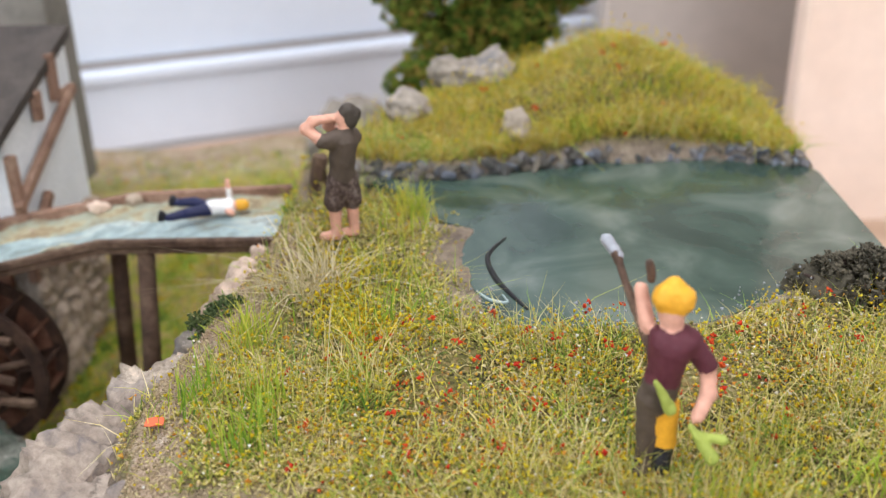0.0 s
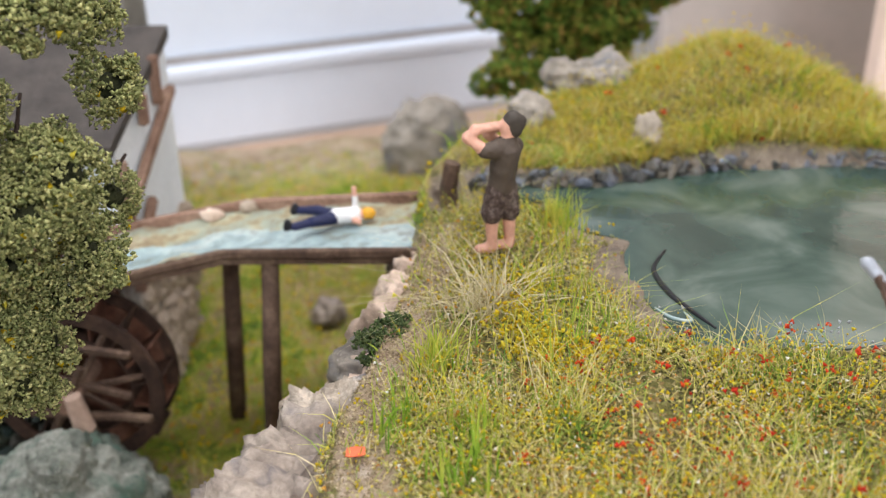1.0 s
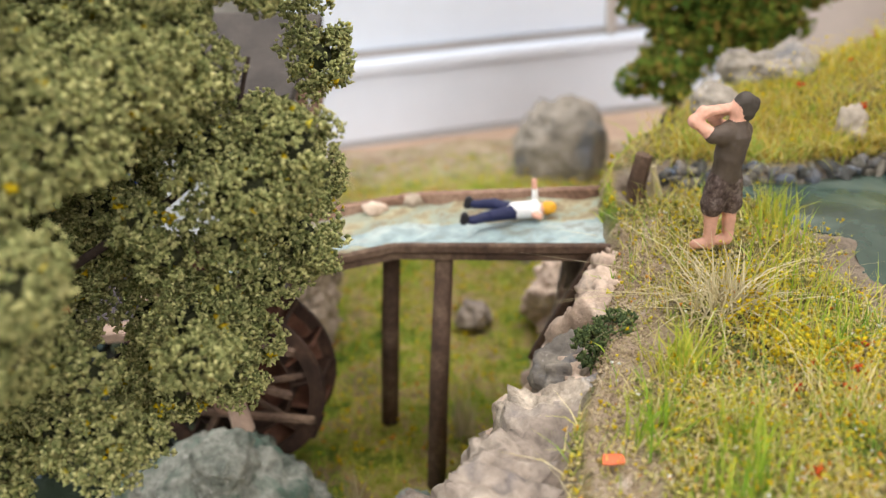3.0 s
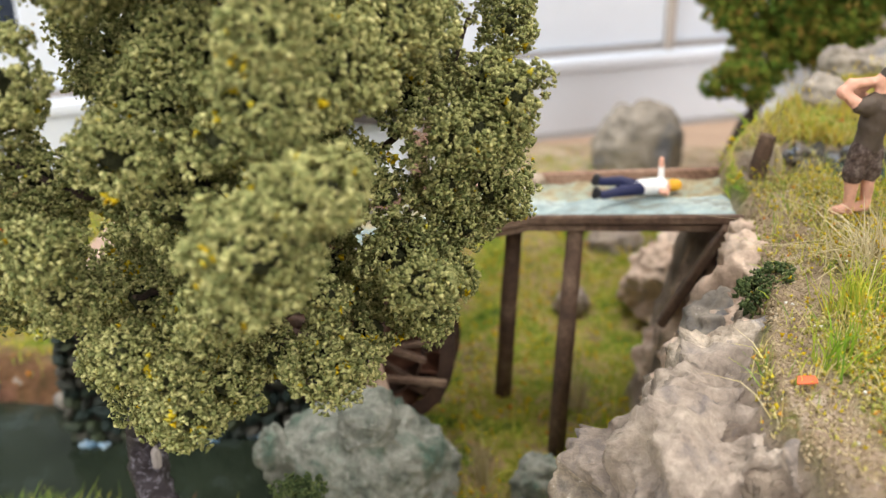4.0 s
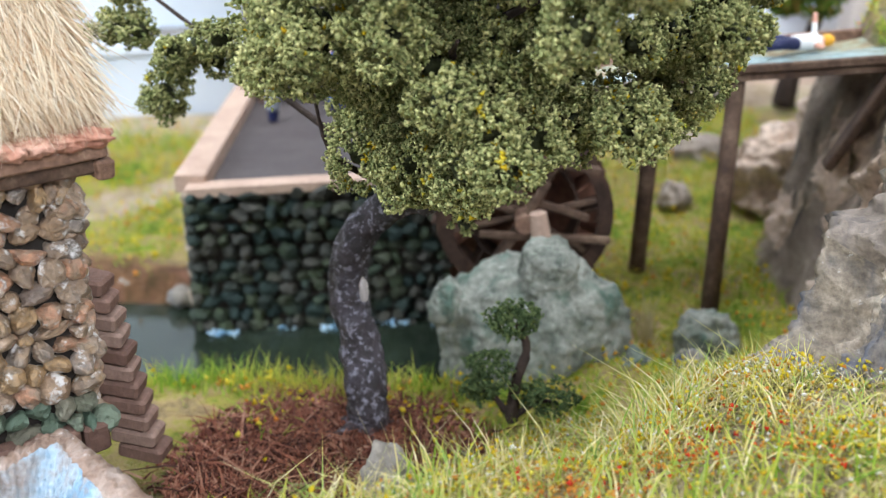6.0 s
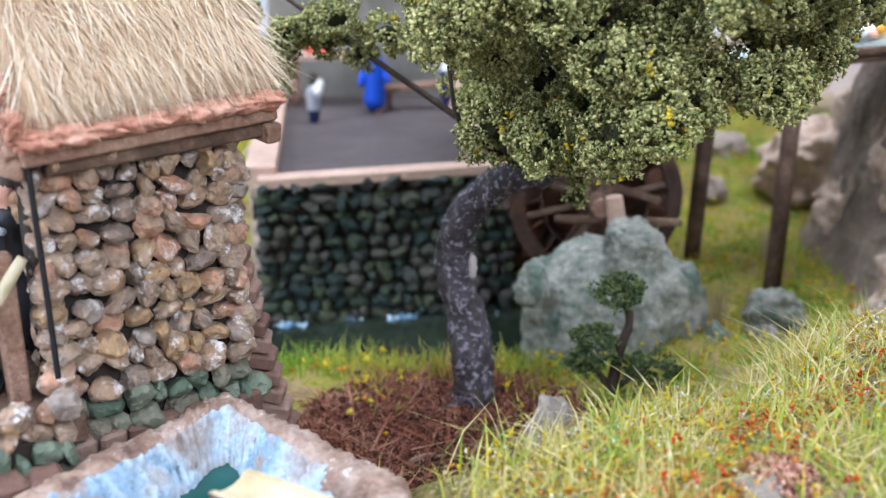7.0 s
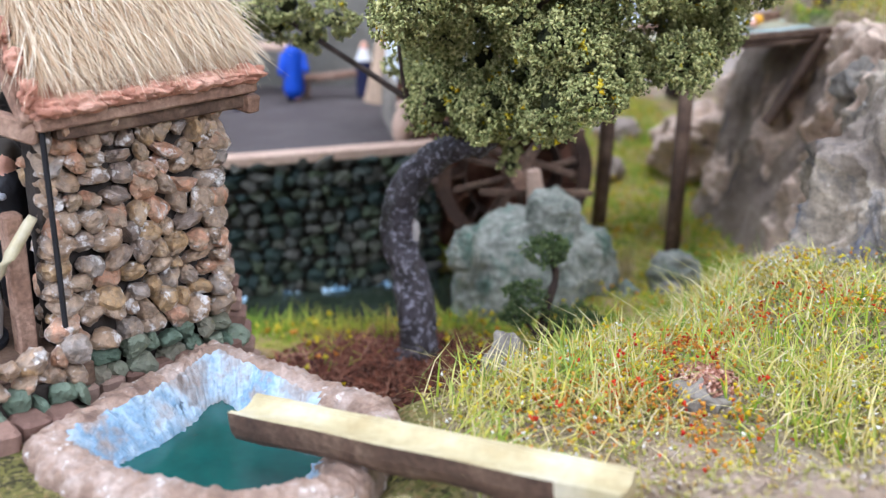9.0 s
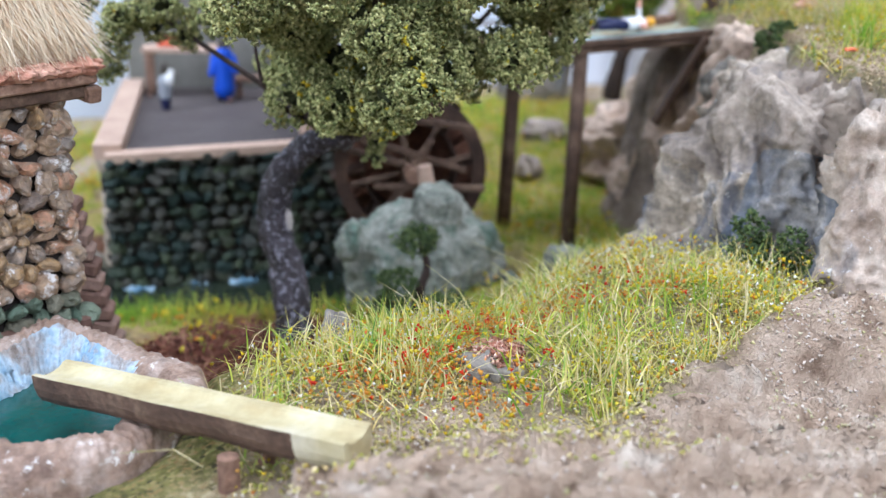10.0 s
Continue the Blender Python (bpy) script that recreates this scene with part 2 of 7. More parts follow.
RIVER = surface("river_resin", [(0.012, 0.018, 0.012), (0.02, 0.028, 0.018), (0.04, 0.055, 0.05)], 0.1, 1.5, 10, 0.1, 0.1, spec=0.5)
FLUME_WATER = surface("flume_water", [(0.22, 0.25, 0.22), (0.25, 0.33, 0.33), (0.32, 0.42, 0.42), (0.42, 0.5, 0.48), (0.27, 0.3, 0.27)], 0.25, 4.0, 14, 0.6, 0.2, spec=0.5)
FLUME_MUD = surface("flume_mud", [(0.17, 0.12, 0.07), (0.28, 0.22, 0.13), (0.36, 0.32, 0.2), (0.3, 0.34, 0.27), (0.22, 0.17, 0.1), (0.32, 0.25, 0.17)], 0.5, 4.5, 18, 0.8, 0.3)
ROOF_BOARD = surface("dark_roof_board", [(0.04, 0.034, 0.03), (0.085, 0.072, 0.062)], 0.75, 4, 30, 0.6, 0.3)
WHITEWASH = surface("whitewash", [(0.7, 0.75, 0.78), (0.8, 0.84, 0.86)], 0.8, 3, 30, 0.3, 0.1)
# plaster coloured near-black to hold the dimness inside the open bay
SHADED_PLASTER = surface("dark_rough_plaster", [(0.025, 0.023, 0.021), (0.06, 0.055, 0.05), (0.11, 0.1, 0.09)], 0.85, 6, 30, 1.0, 0.4)
GREY_PLASTER = surface("grey_plaster", [(0.14, 0.13, 0.11), (0.2, 0.19, 0.165), (0.24, 0.225, 0.2)], 0.85, 2.5, 26, 0.4, 0.15)
TERRACE = surface("terrace_paving", [(0.065, 0.052, 0.052), (0.1, 0.085, 0.082)], 0.75, 2.5, 30, 0.3, 0.2)
KERB = surface("pink_kerb", [(0.42, 0.29, 0.22), (0.55, 0.4, 0.31)], 0.8, 4, 30, 0.4, 0.15)
MOUND = surface("mossy_mound", [(0.03, 0.03, 0.02), (0.085, 0.075, 0.05), (0.17, 0.15, 0.105)], 0.8, 7, 26, 1.0, 0.4)
SKIN = plain("skin_paint", (0.68, 0.37, 0.27), 0.55)
HAIR = plain("dark_hair_paint", (0.055, 0.045, 0.035), 0.6)
CLOTH = plain("dark_brown_paint", (0.085, 0.064, 0.048), 0.6)
MAROON = plain("maroon_paint", (0.1, 0.025, 0.035), 0.6)
OCHRE = plain("ochre_paint", (0.72, 0.36, 0.03), 0.55)
BLACK = plain("black_paint", (0.015, 0.015, 0.018), 0.5)
NAVY = plain("navy_paint", (0.012, 0.016, 0.06), 0.5)
BLUE = plain("blue_paint", (0.01, 0.07, 0.5), 0.5)
WHITE = plain("white_paint", (0.75, 0.75, 0.74), 0.6)
STEEL = plain("steel_paint", (0.3, 0.32, 0.35), 0.35)
LEAF_PAINT = plain("pale_green_paint", (0.33, 0.4, 0.08), 0.6)
SHORTS = surface("mottled_brown_paint", [(0.035, 0.02, 0.018), (0.09, 0.06, 0.05), (0.2, 0.16, 0.14)], 0.6, 30, 60, 0.6, 0.3)
ORANGE_LEAF = plain("orange_leaf", (0.72, 0.16, 0.07), 0.7)
STRAW_FIG = plain("straw_bundle", (0.5, 0.36, 0.25), 0.8)
ROOM_WHITE = surface("white_lacquer", [(0.66, 0.72, 0.8), (0.71, 0.77, 0.85)], 0.5, 0.3, 3, 0, 0.02)
ROOM_WALL = surface("room_wall", [(0.48, 0.48, 0.48), (0.55, 0.55, 0.55)], 0.9, 0.2, 3, 0.1, 0.03)
BEIGE = surface("beige_board", [(0.84, 0.67, 0.55), (0.9, 0.75, 0.64)], 0.7, 0.5, 5, 0.1, 0.05)
TAUPE = surface("taupe_board", [(0.4, 0.36, 0.32), (0.47, 0.42, 0.38)], 0.7, 0.5, 5, 0.1, 0.05)
TABLE = surface("table_wood", [(0.38, 0.26, 0.18), (0.5, 0.36, 0.26)], 0.6, 0.5, 6, 0.2, 0.12, grain=(1, 6, 6))
DARK_GLASS = plain("dark_pane", (0.03, 0.04, 0.06), 0.15, spec=0.5)


def ground_surface():
    """Turf, rock, bare soil and sand, by the plan's zones that the mesh carries."""
    m = bpy.data.materials.new("ground_cover")
    m.use_nodes = True
    n, l = m.node_tree.nodes, m.node_tree.links
    b = n["Principled BSDF"]
    b.inputs["Roughness"].default_value, b.inputs["Specular IOR Level"].default_value = 0.85, 0.3
    geo = n.new("ShaderNodeNewGeometry")
    mp = n.new("ShaderNodeMapping")
    mp.inputs["Scale"].default_value = [1 / U] * 3
    l.new(geo.outputs["Position"], mp.inputs["Vector"])

    def ramp(scale, colours, detail=6):
        t = n.new("ShaderNodeTexNoise")
        t.inputs["Scale"].default_value, t.inputs["Detail"].default_value, t.inputs["Roughness"].default_value = scale, detail, 0.68
        l.new(mp.outputs[0], t.inputs["Vector"])
        r = n.new("ShaderNodeValToRGB")
        while len(r.color_ramp.elements) < len(colours):
            r.color_ramp.elements.new(0.5)
        for i, (e, c) in enumerate(zip(r.color_ramp.elements, colours)):
            e.position, e.color = 0.32 + 0.36 * i / (len(colours) - 1), (*c, 1)
        l.new(t.outputs["Fac"], r.inputs[0])
        return r, t

    def grains(scale, colours, blotch):
        """Loose grains, each of its own colour, their mix shifting with broad noise."""
        t, v, r = n.new("ShaderNodeTexNoise"), n.new("ShaderNodeTexVoronoi"), n.new("ShaderNodeValToRGB")
        t.inputs["Scale"].default_value, t.inputs["Detail"].default_value = blotch, 5
        v.inputs["Scale"].default_value = scale
        l.new(mp.outputs[0], t.inputs["Vector"])
        l.new(mp.outputs[0], v.inputs["Vector"])
        s_, a_ = n.new("ShaderNodeSeparateColor"), n.new("ShaderNodeMath")
        a_.operation = "MULTIPLY_ADD"
        a_.inputs[1].default_value = 0.75
        l.new(v.outputs["Color"], s_.inputs[0])
        l.new(s_.outputs[0], a_.inputs[0])
        o_ = n.new("ShaderNodeMath")
        o_.operation = "MULTIPLY_ADD"
        o_.inputs[1].default_value, o_.inputs[2].default_value = 1.6, -0.68
        l.new(t.outputs["Fac"], o_.inputs[0])
        l.new(o_.outputs[0], a_.inputs[2])
        while len(r.color_ramp.elements) < len(colours):
            r.color_ramp.elements.new(0.5)
        for i, (e, c) in enumerate(zip(r.color_ramp.elements, colours)):
            e.position, e.color = i / (len(colours) - 1), (*c, 1)
        l.new(a_.outputs[0], r.inputs[0])
        return r, t

    turf, _ = grains(62, [(0.05, 0.043, 0.018), (0.12, 0.11, 0.035), (0.24, 0.22, 0.06), (0.17, 0.16, 0.045), (0.36, 0.3, 0.12), (0.3, 0.2, 0.07), (0.46, 0.4, 0.22)], 3.0)
    rock, rt = ramp(3.2, [(0.12, 0.11, 0.11), (0.29, 0.225, 0.18), (0.4, 0.32, 0.25), (0.54, 0.45, 0.37)], 9)
    soil, _ = ramp(7, [(0.06, 0.022, 0.014), (0.15, 0.056, 0.035), (0.25, 0.11, 0.07)])
    sand, _ = ramp(5, [(0.26, 0.175, 0.12), (0.47, 0.345, 0.25), (0.57, 0.44, 0.335), (0.71, 0.61, 0.5)], 12)
    at = n.new("ShaderNodeAttribute")
    at.attribute_name = "zone"
    sep = n.new("ShaderNodeSeparateColor")
    l.new(at.outputs["Color"], sep.inputs[0])
    lawn, _ = ramp(2.6, [(0.08, 0.13, 0.015), (0.2, 0.28, 0.03), (0.4, 0.38, 0.06), (0.5, 0.37, 0.16), (0.34, 0.25, 0.13), (0.17, 0.24, 0.03)])
    first = n.new("ShaderNodeMix")
    first.data_type = "RGBA"
    l.new(at.outputs["Alpha"], first.inputs[0])
    l.new(turf.outputs[0], first.inputs[6])
    l.new(lawn.outputs[0], first.inputs[7])
    out = first.outputs[2]
    for i, r in enumerate((rock, soil, sand)):
        mix = n.new("ShaderNodeMix")
        mix.data_type = "RGBA"
        l.new(sep.outputs[i], mix.inputs[0])
        l.new(out, mix.inputs[6])
        l.new(r.outputs[0], mix.inputs[7])
        out = mix.outputs[2]
    l.new(out, b.inputs["Base Color"])
    fine = n.new("ShaderNodeTexNoise")
    fine.inputs["Scale"].default_value, fine.inputs["Detail"].default_value, fine.inputs["Roughness"].default_value = 26, 8, 0.7
    l.new(mp.outputs[0], fine.inputs["Vector"])
    bp = n.new("ShaderNodeBump")
    bp.inputs["Strength"].default_value, bp.inputs["Distance"].default_value = 1.0, 0.05 * U
    l.new(fine.outputs["Fac"], bp.inputs["Height"])
    broad = n.new("ShaderNodeTexNoise")
    broad.inputs["Scale"].default_value, broad.inputs["Detail"].default_value = 9, 6
    l.new(mp.outputs[0], broad.inputs["Vector"])
    bp2 = n.new("ShaderNodeBump")
    bp2.inputs["Strength"].default_value, bp2.inputs["Distance"].default_value = 0.8, 0.12 * U
    l.new(broad.outputs["Fac"], bp2.inputs["Height"])
    l.new(bp.outputs[0], bp2.inputs["Normal"])
    l.new(bp2.outputs[0], b.inputs["Normal"])
    return m


def water_surface():
    """Clear tinted casting resin with a smooth, slightly rippled top."""
    m = bpy.data.materials.new("pond_resin")
    m.use_nodes = True
    n, l = m.node_tree.nodes, m.node_tree.links
    b = n["Principled BSDF"]
    b.inputs["Roughness"].default_value = 0.1
    b.inputs["Specular IOR Level"].default_value = 0.5
    geo = n.new("ShaderNodeNewGeometry")
    mp = n.new("ShaderNodeMapping")
    mp.inputs["Scale"].default_value = [1 / U] * 3
    l.new(geo.outputs["Position"], mp.inputs["Vector"])
    t = n.new("ShaderNodeTexNoise")
    t.inputs["Scale"].default_value, t.inputs["Detail"].default_value, t.inputs["Distortion"].default_value = 1.7, 6, 0.8
    l.new(mp.outputs[0], t.inputs["Vector"])
    r = n.new("ShaderNodeValToRGB")
    r.color_ramp.elements.new(0.5)
    for e, p, c in zip(r.color_ramp.elements, (0.34, 0.5, 0.68), ((0.025, 0.048, 0.037), (0.052, 0.086, 0.068), (0.13, 0.165, 0.138))):
        e.position, e.color = p, (*c, 1)
    l.new(t.outputs["Fac"], r.inputs[0])
    l.new(r.outputs[0], b.inputs["Base Color"])
    w = n.new("ShaderNodeTexNoise")
    w.inputs["Scale"].default_value, w.inputs["Detail"].default_value = 5, 3
    l.new(mp.outputs[0], w.inputs["Vector"])
    bp = n.new("ShaderNodeBump")
    bp.inputs["Strength"].default_value, bp.inputs["Distance"].default_value = 0.12, 0.03 * U
    l.new(w.outputs["Fac"], bp.inputs["Height"])
    l.new(bp.outputs[0], b.inputs["Normal"])
    return m


GROUND, POND = ground_surface(), water_surface()

# ---- mesh helpers: all places are in plan units ----
rng = np.random.default_rng(7)


def thing(name, place, label, category, group="", kind=""):
    """A top-level Empty at its base."""
    ob = new(name)
    ob.empty_display_size = 0.005
    ob.location = Vector(place) * U
    return tagged(ob, label, category, group, kind)


def origin_of(ob):
    o = Vector((0, 0, 0))
    while ob:
        o += ob.location
        ob = ob.parent
    return o


def link_mesh(name, verts, faces, mats, parent=None, label="", slots=None, smooth=False):
    """One mesh object from an array of places and faces, under a parent if there is one."""
    me = bpy.data.meshes.new(name)
    v = np.asarray(verts, dtype=np.float64) * U
    if parent:
        v = v - np.array(origin_of(parent))
    if isinstance(faces, np.ndarray):
        k = faces.shape[1]
        me.vertices.add(len(v))
        me.vertices.foreach_set("co", v.astype(np.float32).ravel())
        me.loops.add(faces.size)
        me.loops.foreach_set("vertex_index", faces.astype(np.int32).ravel())
        me.polygons.add(len(faces))
        me.polygons.foreach_set("loop_start", np.arange(0, faces.size, k, dtype=np.int32))
        me.update(calc_edges=True)
    else:
        me.from_pydata([tuple(p) for p in v], [], [tuple(f) for f in faces])
        me.update()
    for m in mats if isinstance(mats, (list, tuple)) else [mats]:
        me.materials.append(m)
    if slots is not None:
        me.polygons.foreach_set("material_index", np.asarray(slots, dtype=np.int32))
    if smooth:
        me.polygons.foreach_set("use_smooth", np.ones(len(me.polygons), dtype=bool))
    me.validate()
    ob = new(name, me)
    if parent:
        ob.parent = parent
    if label:
        ob["label"] = label
    return ob


def joined(pieces):
    """Several (verts, faces) as one pair."""
    vs, fs, k = [], [], 0
    for v, f in pieces:
        vs.append(np.asarray(v, float))
        fs += [tuple(i + k for i in face) for face in f]
        k += len(v)
    return np.concatenate(vs), fs


def hash2(i, j, seed):
    h = (i * 374761393 + j * 668265263 + seed * 974711) & 0x7FFFFFFF
    h = ((h ^ (h >> 13)) * 1274126177) & 0x7FFFFFFF
    return ((h ^ (h >> 16)) & 0xFFFF) / 65535.0


def vnoise(x, y, seed=0):
    """Smooth value noise from -1 to 1 on arrays."""
    x, y = np.asarray(x, float), np.asarray(y, float)
    i, j = np.floor(x).astype(np.int64), np.floor(y).astype(np.int64)
    u, v = x - i, y - j
    u, v = u * u * (3 - 2 * u), v * v * (3 - 2 * v)
    a, b, c, d = hash2(i, j, seed), hash2(i + 1, j, seed), hash2(i, j + 1, seed), hash2(i + 1, j + 1, seed)
    return 2 * ((a * (1 - u) + b * u) * (1 - v) + (c * (1 - u) + d * u) * v) - 1


def fbm(x, y, octaves=4, seed=0):
    out, amp, total = 0, 1.0, 0
    for o in range(octaves):
        out = out + amp * vnoise(x * 2**o + 17.3 * o, y * 2**o - 9.1 * o, seed + o)
        total += amp
        amp *= 0.5
    return out / total


def ss(x, a, b):
    t = np.clip((np.asarray(x, float) - a) / (b - a), 0, 1)
    return t * t * (3 - 2 * t)


def inside_distance(x, y, poly):
    """Distance to a closed outline, minus inside."""
    x, y = np.asarray(x, float), np.asarray(y, float)
    best, odd = np.full(x.shape, 1e9), np.zeros(x.shape, bool)
    for (ax, ay), (bx, by) in zip(poly, poly[1:] + poly[:1]):
        dx, dy = bx - ax, by - ay
        t = np.clip(((x - ax) * dx + (y - ay) * dy) / (dx * dx + dy * dy), 0, 1)
        best = np.minimum(best, np.hypot(x - ax - t * dx, y - ay - t * dy))
        if ay != by:
            odd ^= ((ay > y) != (by > y)) & (x < (bx - ax) * (y - ay) / (by - ay) + ax)
    return np.where(odd, -best, best)


def tube(points, radii, sides=10, rough=0.0, seed=0):
    """A bent, tapered round limb along points."""
    pts = [Vector(p) for p in points]
    verts, faces = [], []
    up = Vector((0.3, 0.2, 1)).normalized()
    r = random.Random(seed)
    for i, p in enumerate(pts):
        d = (pts[min(i + 1, len(pts) - 1)] - pts[max(i - 1, 0)]).normalized()
        a = d.cross(up if abs(d.dot(up)) < 0.95 else Vector((1, 0, 0))).normalized()
        b = d.cross(a)
        for s in range(sides):
            w = 2 * math.pi * s / sides
            q = radii[i] * (1 + rough * (r.random() - 0.5) * 2)
            verts.append(p + a * math.cos(w) * q + b * math.sin(w) * q)
    for i in range(len(pts) - 1):
        for s in range(sides):
            t = (s + 1) % sides
            faces.append((i * sides + s, i * sides + t, (i + 1) * sides + t, (i + 1) * sides + s))
    faces.append(tuple(range(sides))[::-1])
    faces.append(tuple((len(pts) - 1) * sides + s for s in range(sides)))
    return np.array([tuple(v) for v in verts]), faces


def spline(points, steps=6):
    """A smooth run through points."""
    p = [Vector(q) for q in points]
    out = []
    for i in range(len(p) - 1):
        a, b, c, d = p[max(i - 1, 0)], p[i], p[i + 1], p[min(i + 2, len(p) - 1)]
        for s in range(steps):
            t = s / steps
            out.append(0.5 * ((2 * b) + (c - a) * t + (2 * a - 5 * b + 4 * c - d) * t * t + (3 * b - a - 3 * c + d) * t**3))
    return out + [p[-1]]


def block(cx, cy, cz, sx, sy, sz, turn=0.0, chamfer=0.01, tilt=0.0):
    """A chamfered box: its middle, full sizes, turn about z in degrees."""
    c = min(chamfer, sx / 3, sy / 3, sz / 3)
    hx, hy, hz = sx / 2, sy / 2, sz / 2
    ring = lambda x, y, z: [(-x + c, -y, z), (x - c, -y, z), (x, -y + c, z), (x, y - c, z), (x - c, y, z), (-x + c, y, z), (-x, y - c, z), (-x, -y + c, z)]
    v = ring(hx - c, hy - c, -hz) + ring(hx, hy, -hz + c) + ring(hx, hy, hz - c) + ring(hx - c, hy - c, hz)
    m = Matrix.Translation((cx, cy, cz)) @ Matrix.Rotation(radians(turn), 4, "Z") @ Matrix.Rotation(radians(tilt), 4, "Y")
    f = [tuple(range(7, -1, -1)), tuple(range(24, 32))]
    for k in range(3):
        f += [(k * 8 + s, k * 8 + (s + 1) % 8, k * 8 + 8 + (s + 1) % 8, k * 8 + 8 + s) for s in range(8)]
    return np.array([tuple(m @ Vector(p)) for p in v]), f


def beam(a, b, w, h, chamfer=0.008):
    """A squared timber from a to b, w wide and h high."""
    a, b = Vector(a), Vector(b)
    d = b - a
    v, f = block(0, 0, 0, d.length, w, h, 0, chamfer)
    m = Matrix.Translation((a + b) / 2) @ d.to_track_quat("X", "Z").to_matrix().to_4x4()
    return np.array([tuple(m @ Vector(p)) for p in v]), f


def lump(centre, radii, seed, level=4, rough=0.25, freq=1.6, ridged=True, flat=0.0, stretch=1.0, chips=0.0, shift=0.0):
    """A rough boulder: a sphere pushed in and out by layered noise."""
    bm = bmesh.new()
    bmesh.ops.create_icosphere(bm, subdivisions=level, radius=1)
    off = Vector((seed * 3.1, seed * 1.7, seed * 0.9))
    verts = []
    for v in bm.verts:
        p = v.co.copy()
        k, amp, q = 0.0, 1.0, Vector((p.x, p.y, p.z * stretch)) * freq + off
        for o in range(7 if level > 5 else 5):
            s = noise.noise(q)
            k += amp * ((0.5 - abs(s)) if ridged and o < 3 else s)
            amp *= 0.52
            q = q * 2.1
        if ridged and level >= 5:
            e = Vector((p.x, p.y, p.z * stretch)) * freq * 1.5 + off
            k += 0.3 * (noise.ridged_multi_fractal(e * 0.7, 1.0, 2.1, 4, 1.0, 2.0) - 1.1)
        if chips:
            e = Vector((p.x, p.y, p.z * max(stretch, 0.7))) * freq + off
            k += chips * (noise.voronoi(e * 1.4)[0][0] - 0.35) + 0.45 * chips * (noise.voronoi(e * 3.4)[0][0] - 0.35)
        calm = 1 - 0.45 * max(0.0, p.z) ** 2 if stretch < 0.6 else 1.0
        p *= 1 + rough * calm * (k - shift)
        if flat and p.z > flat:
            p.z = flat + (p.z - flat) * 0.3
        verts.append((centre[0] + p.x * radii[0], centre[1] + p.y * radii[1], centre[2] + p.z * radii[2]))
    faces = np.array([[q.index for q in f.verts] for f in bm.faces])
    bm.free()
    return np.array(verts), faces


def hash3(i, j, k, seed):
    h = (i * 374761393 + j * 668265263 + k * 1440662683 + seed * 974711) & 0x7FFFFFFF
    h = ((h ^ (h >> 13)) * 1274126177) & 0x7FFFFFFF
    return ((h ^ (h >> 16)) & 0xFFFF) / 65535.0


def vnoise3(p, seed=0):
    """Smooth value noise from -1 to 1 at an array of points."""
    i = np.floor(p).astype(np.int64)
    u = p - i
    u = u * u * (3 - 2 * u)
    out = 0
    for dx in (0, 1):
        for dy in (0, 1):
            for dz in (0, 1):
                w = (u[:, 0] if dx else 1 - u[:, 0]) * (u[:, 1] if dy else 1 - u[:, 1]) * (u[:, 2] if dz else 1 - u[:, 2])
                out = out + w * hash3(i[:, 0] + dx, i[:, 1] + dy, i[:, 2] + dz, seed)
    return 2 * out - 1


def fbm3(p, octaves=3, seed=0):
    out, amp, total = 0, 1.0, 0
    for o in range(octaves):
        out = out + amp * vnoise3(p * 2.03**o + 7.7 * o, seed + o)
        total += amp
        amp *= 0.55
    return out / total


def crag(centre, radii, seed, level=5, planes=16, flute=1.0, upright=0.3, sharp=24.0, pits=0.0, top=None, box=0.0, grit=1.0):
    """A broken plaster rock: flat broken faces, running flutes with sharp crests, then fine grit."""
    bm = bmesh.new()
    bmesh.ops.create_icosphere(bm, subdivisions=level, radius=1)
    d = np.array([tuple(v.co) for v in bm.verts])
    d /= np.linalg.norm(d, axis=1, keepdims=True)
    faces = np.array([[q.index for q in f.verts] for f in bm.faces])
    bm.free()
    gen = np.random.default_rng(seed)
    a = gen.normal(size=(planes, 3))
    a /= np.linalg.norm(a, axis=1, keepdims=True)
    q = gen.uniform(0.6, 1.0, planes)
    if box:
        q = q + 0.38
    if top:
        a, q = np.concatenate([a, [(0.05, -0.06, 1.0)]]), np.append(q, top)
    wob = (0.07 if box else 0.12) * fbm3(d * 2.2 + seed, 3, seed)
    dot = np.maximum(d @ a.T, 0.06)
    r = -np.log(np.exp(-sharp * q / dot).sum(1) + 1e-7 ** (1 + bool(box))) / sharp
    if box:
        r = np.minimum(r, (np.abs(d) ** box).sum(1) ** (-1 / box))
    p = d * (np.clip(r, 0.3, 1.55 if box else 1.12) + wob)[:, None]
    size = float(np.mean(radii))
    w = p * np.array(radii) + gen.uniform(-20, 20, 3)
    run = np.array([1, 1, upright])
    w = w + 0.07 * np.stack([fbm3(w * 2.6, 2, seed + 31), fbm3(w * 2.6, 2, seed + 37), 0 * r], 1)
    f1 = 1 - 2.2 * np.abs(vnoise3(w * 3.4 * run, seed + 1))
    f2 = 1 - 2.2 * np.abs(vnoise3(w * 8.0 * run, seed + 2))
    f3 = 1 - 2 * np.abs(vnoise3(w * 17 * np.sqrt(run), seed + 3))
    f4 = fbm3(w * 30, 3, seed + 4)
    f5 = vnoise3(w * 75, seed + 9)
    k = min(1, size / 0.3)
    lift = flute * (0.085 * f1 * k + 0.055 * f2 * k + 0.03 * f3) + grit * (0.03 * f4 * min(1, size / 0.15) + 0.008 * f5)
    if pits:
        lift = lift - pits * 0.06 * ss(vnoise3(w * 9, seed + 12), 0.45, 0.7)
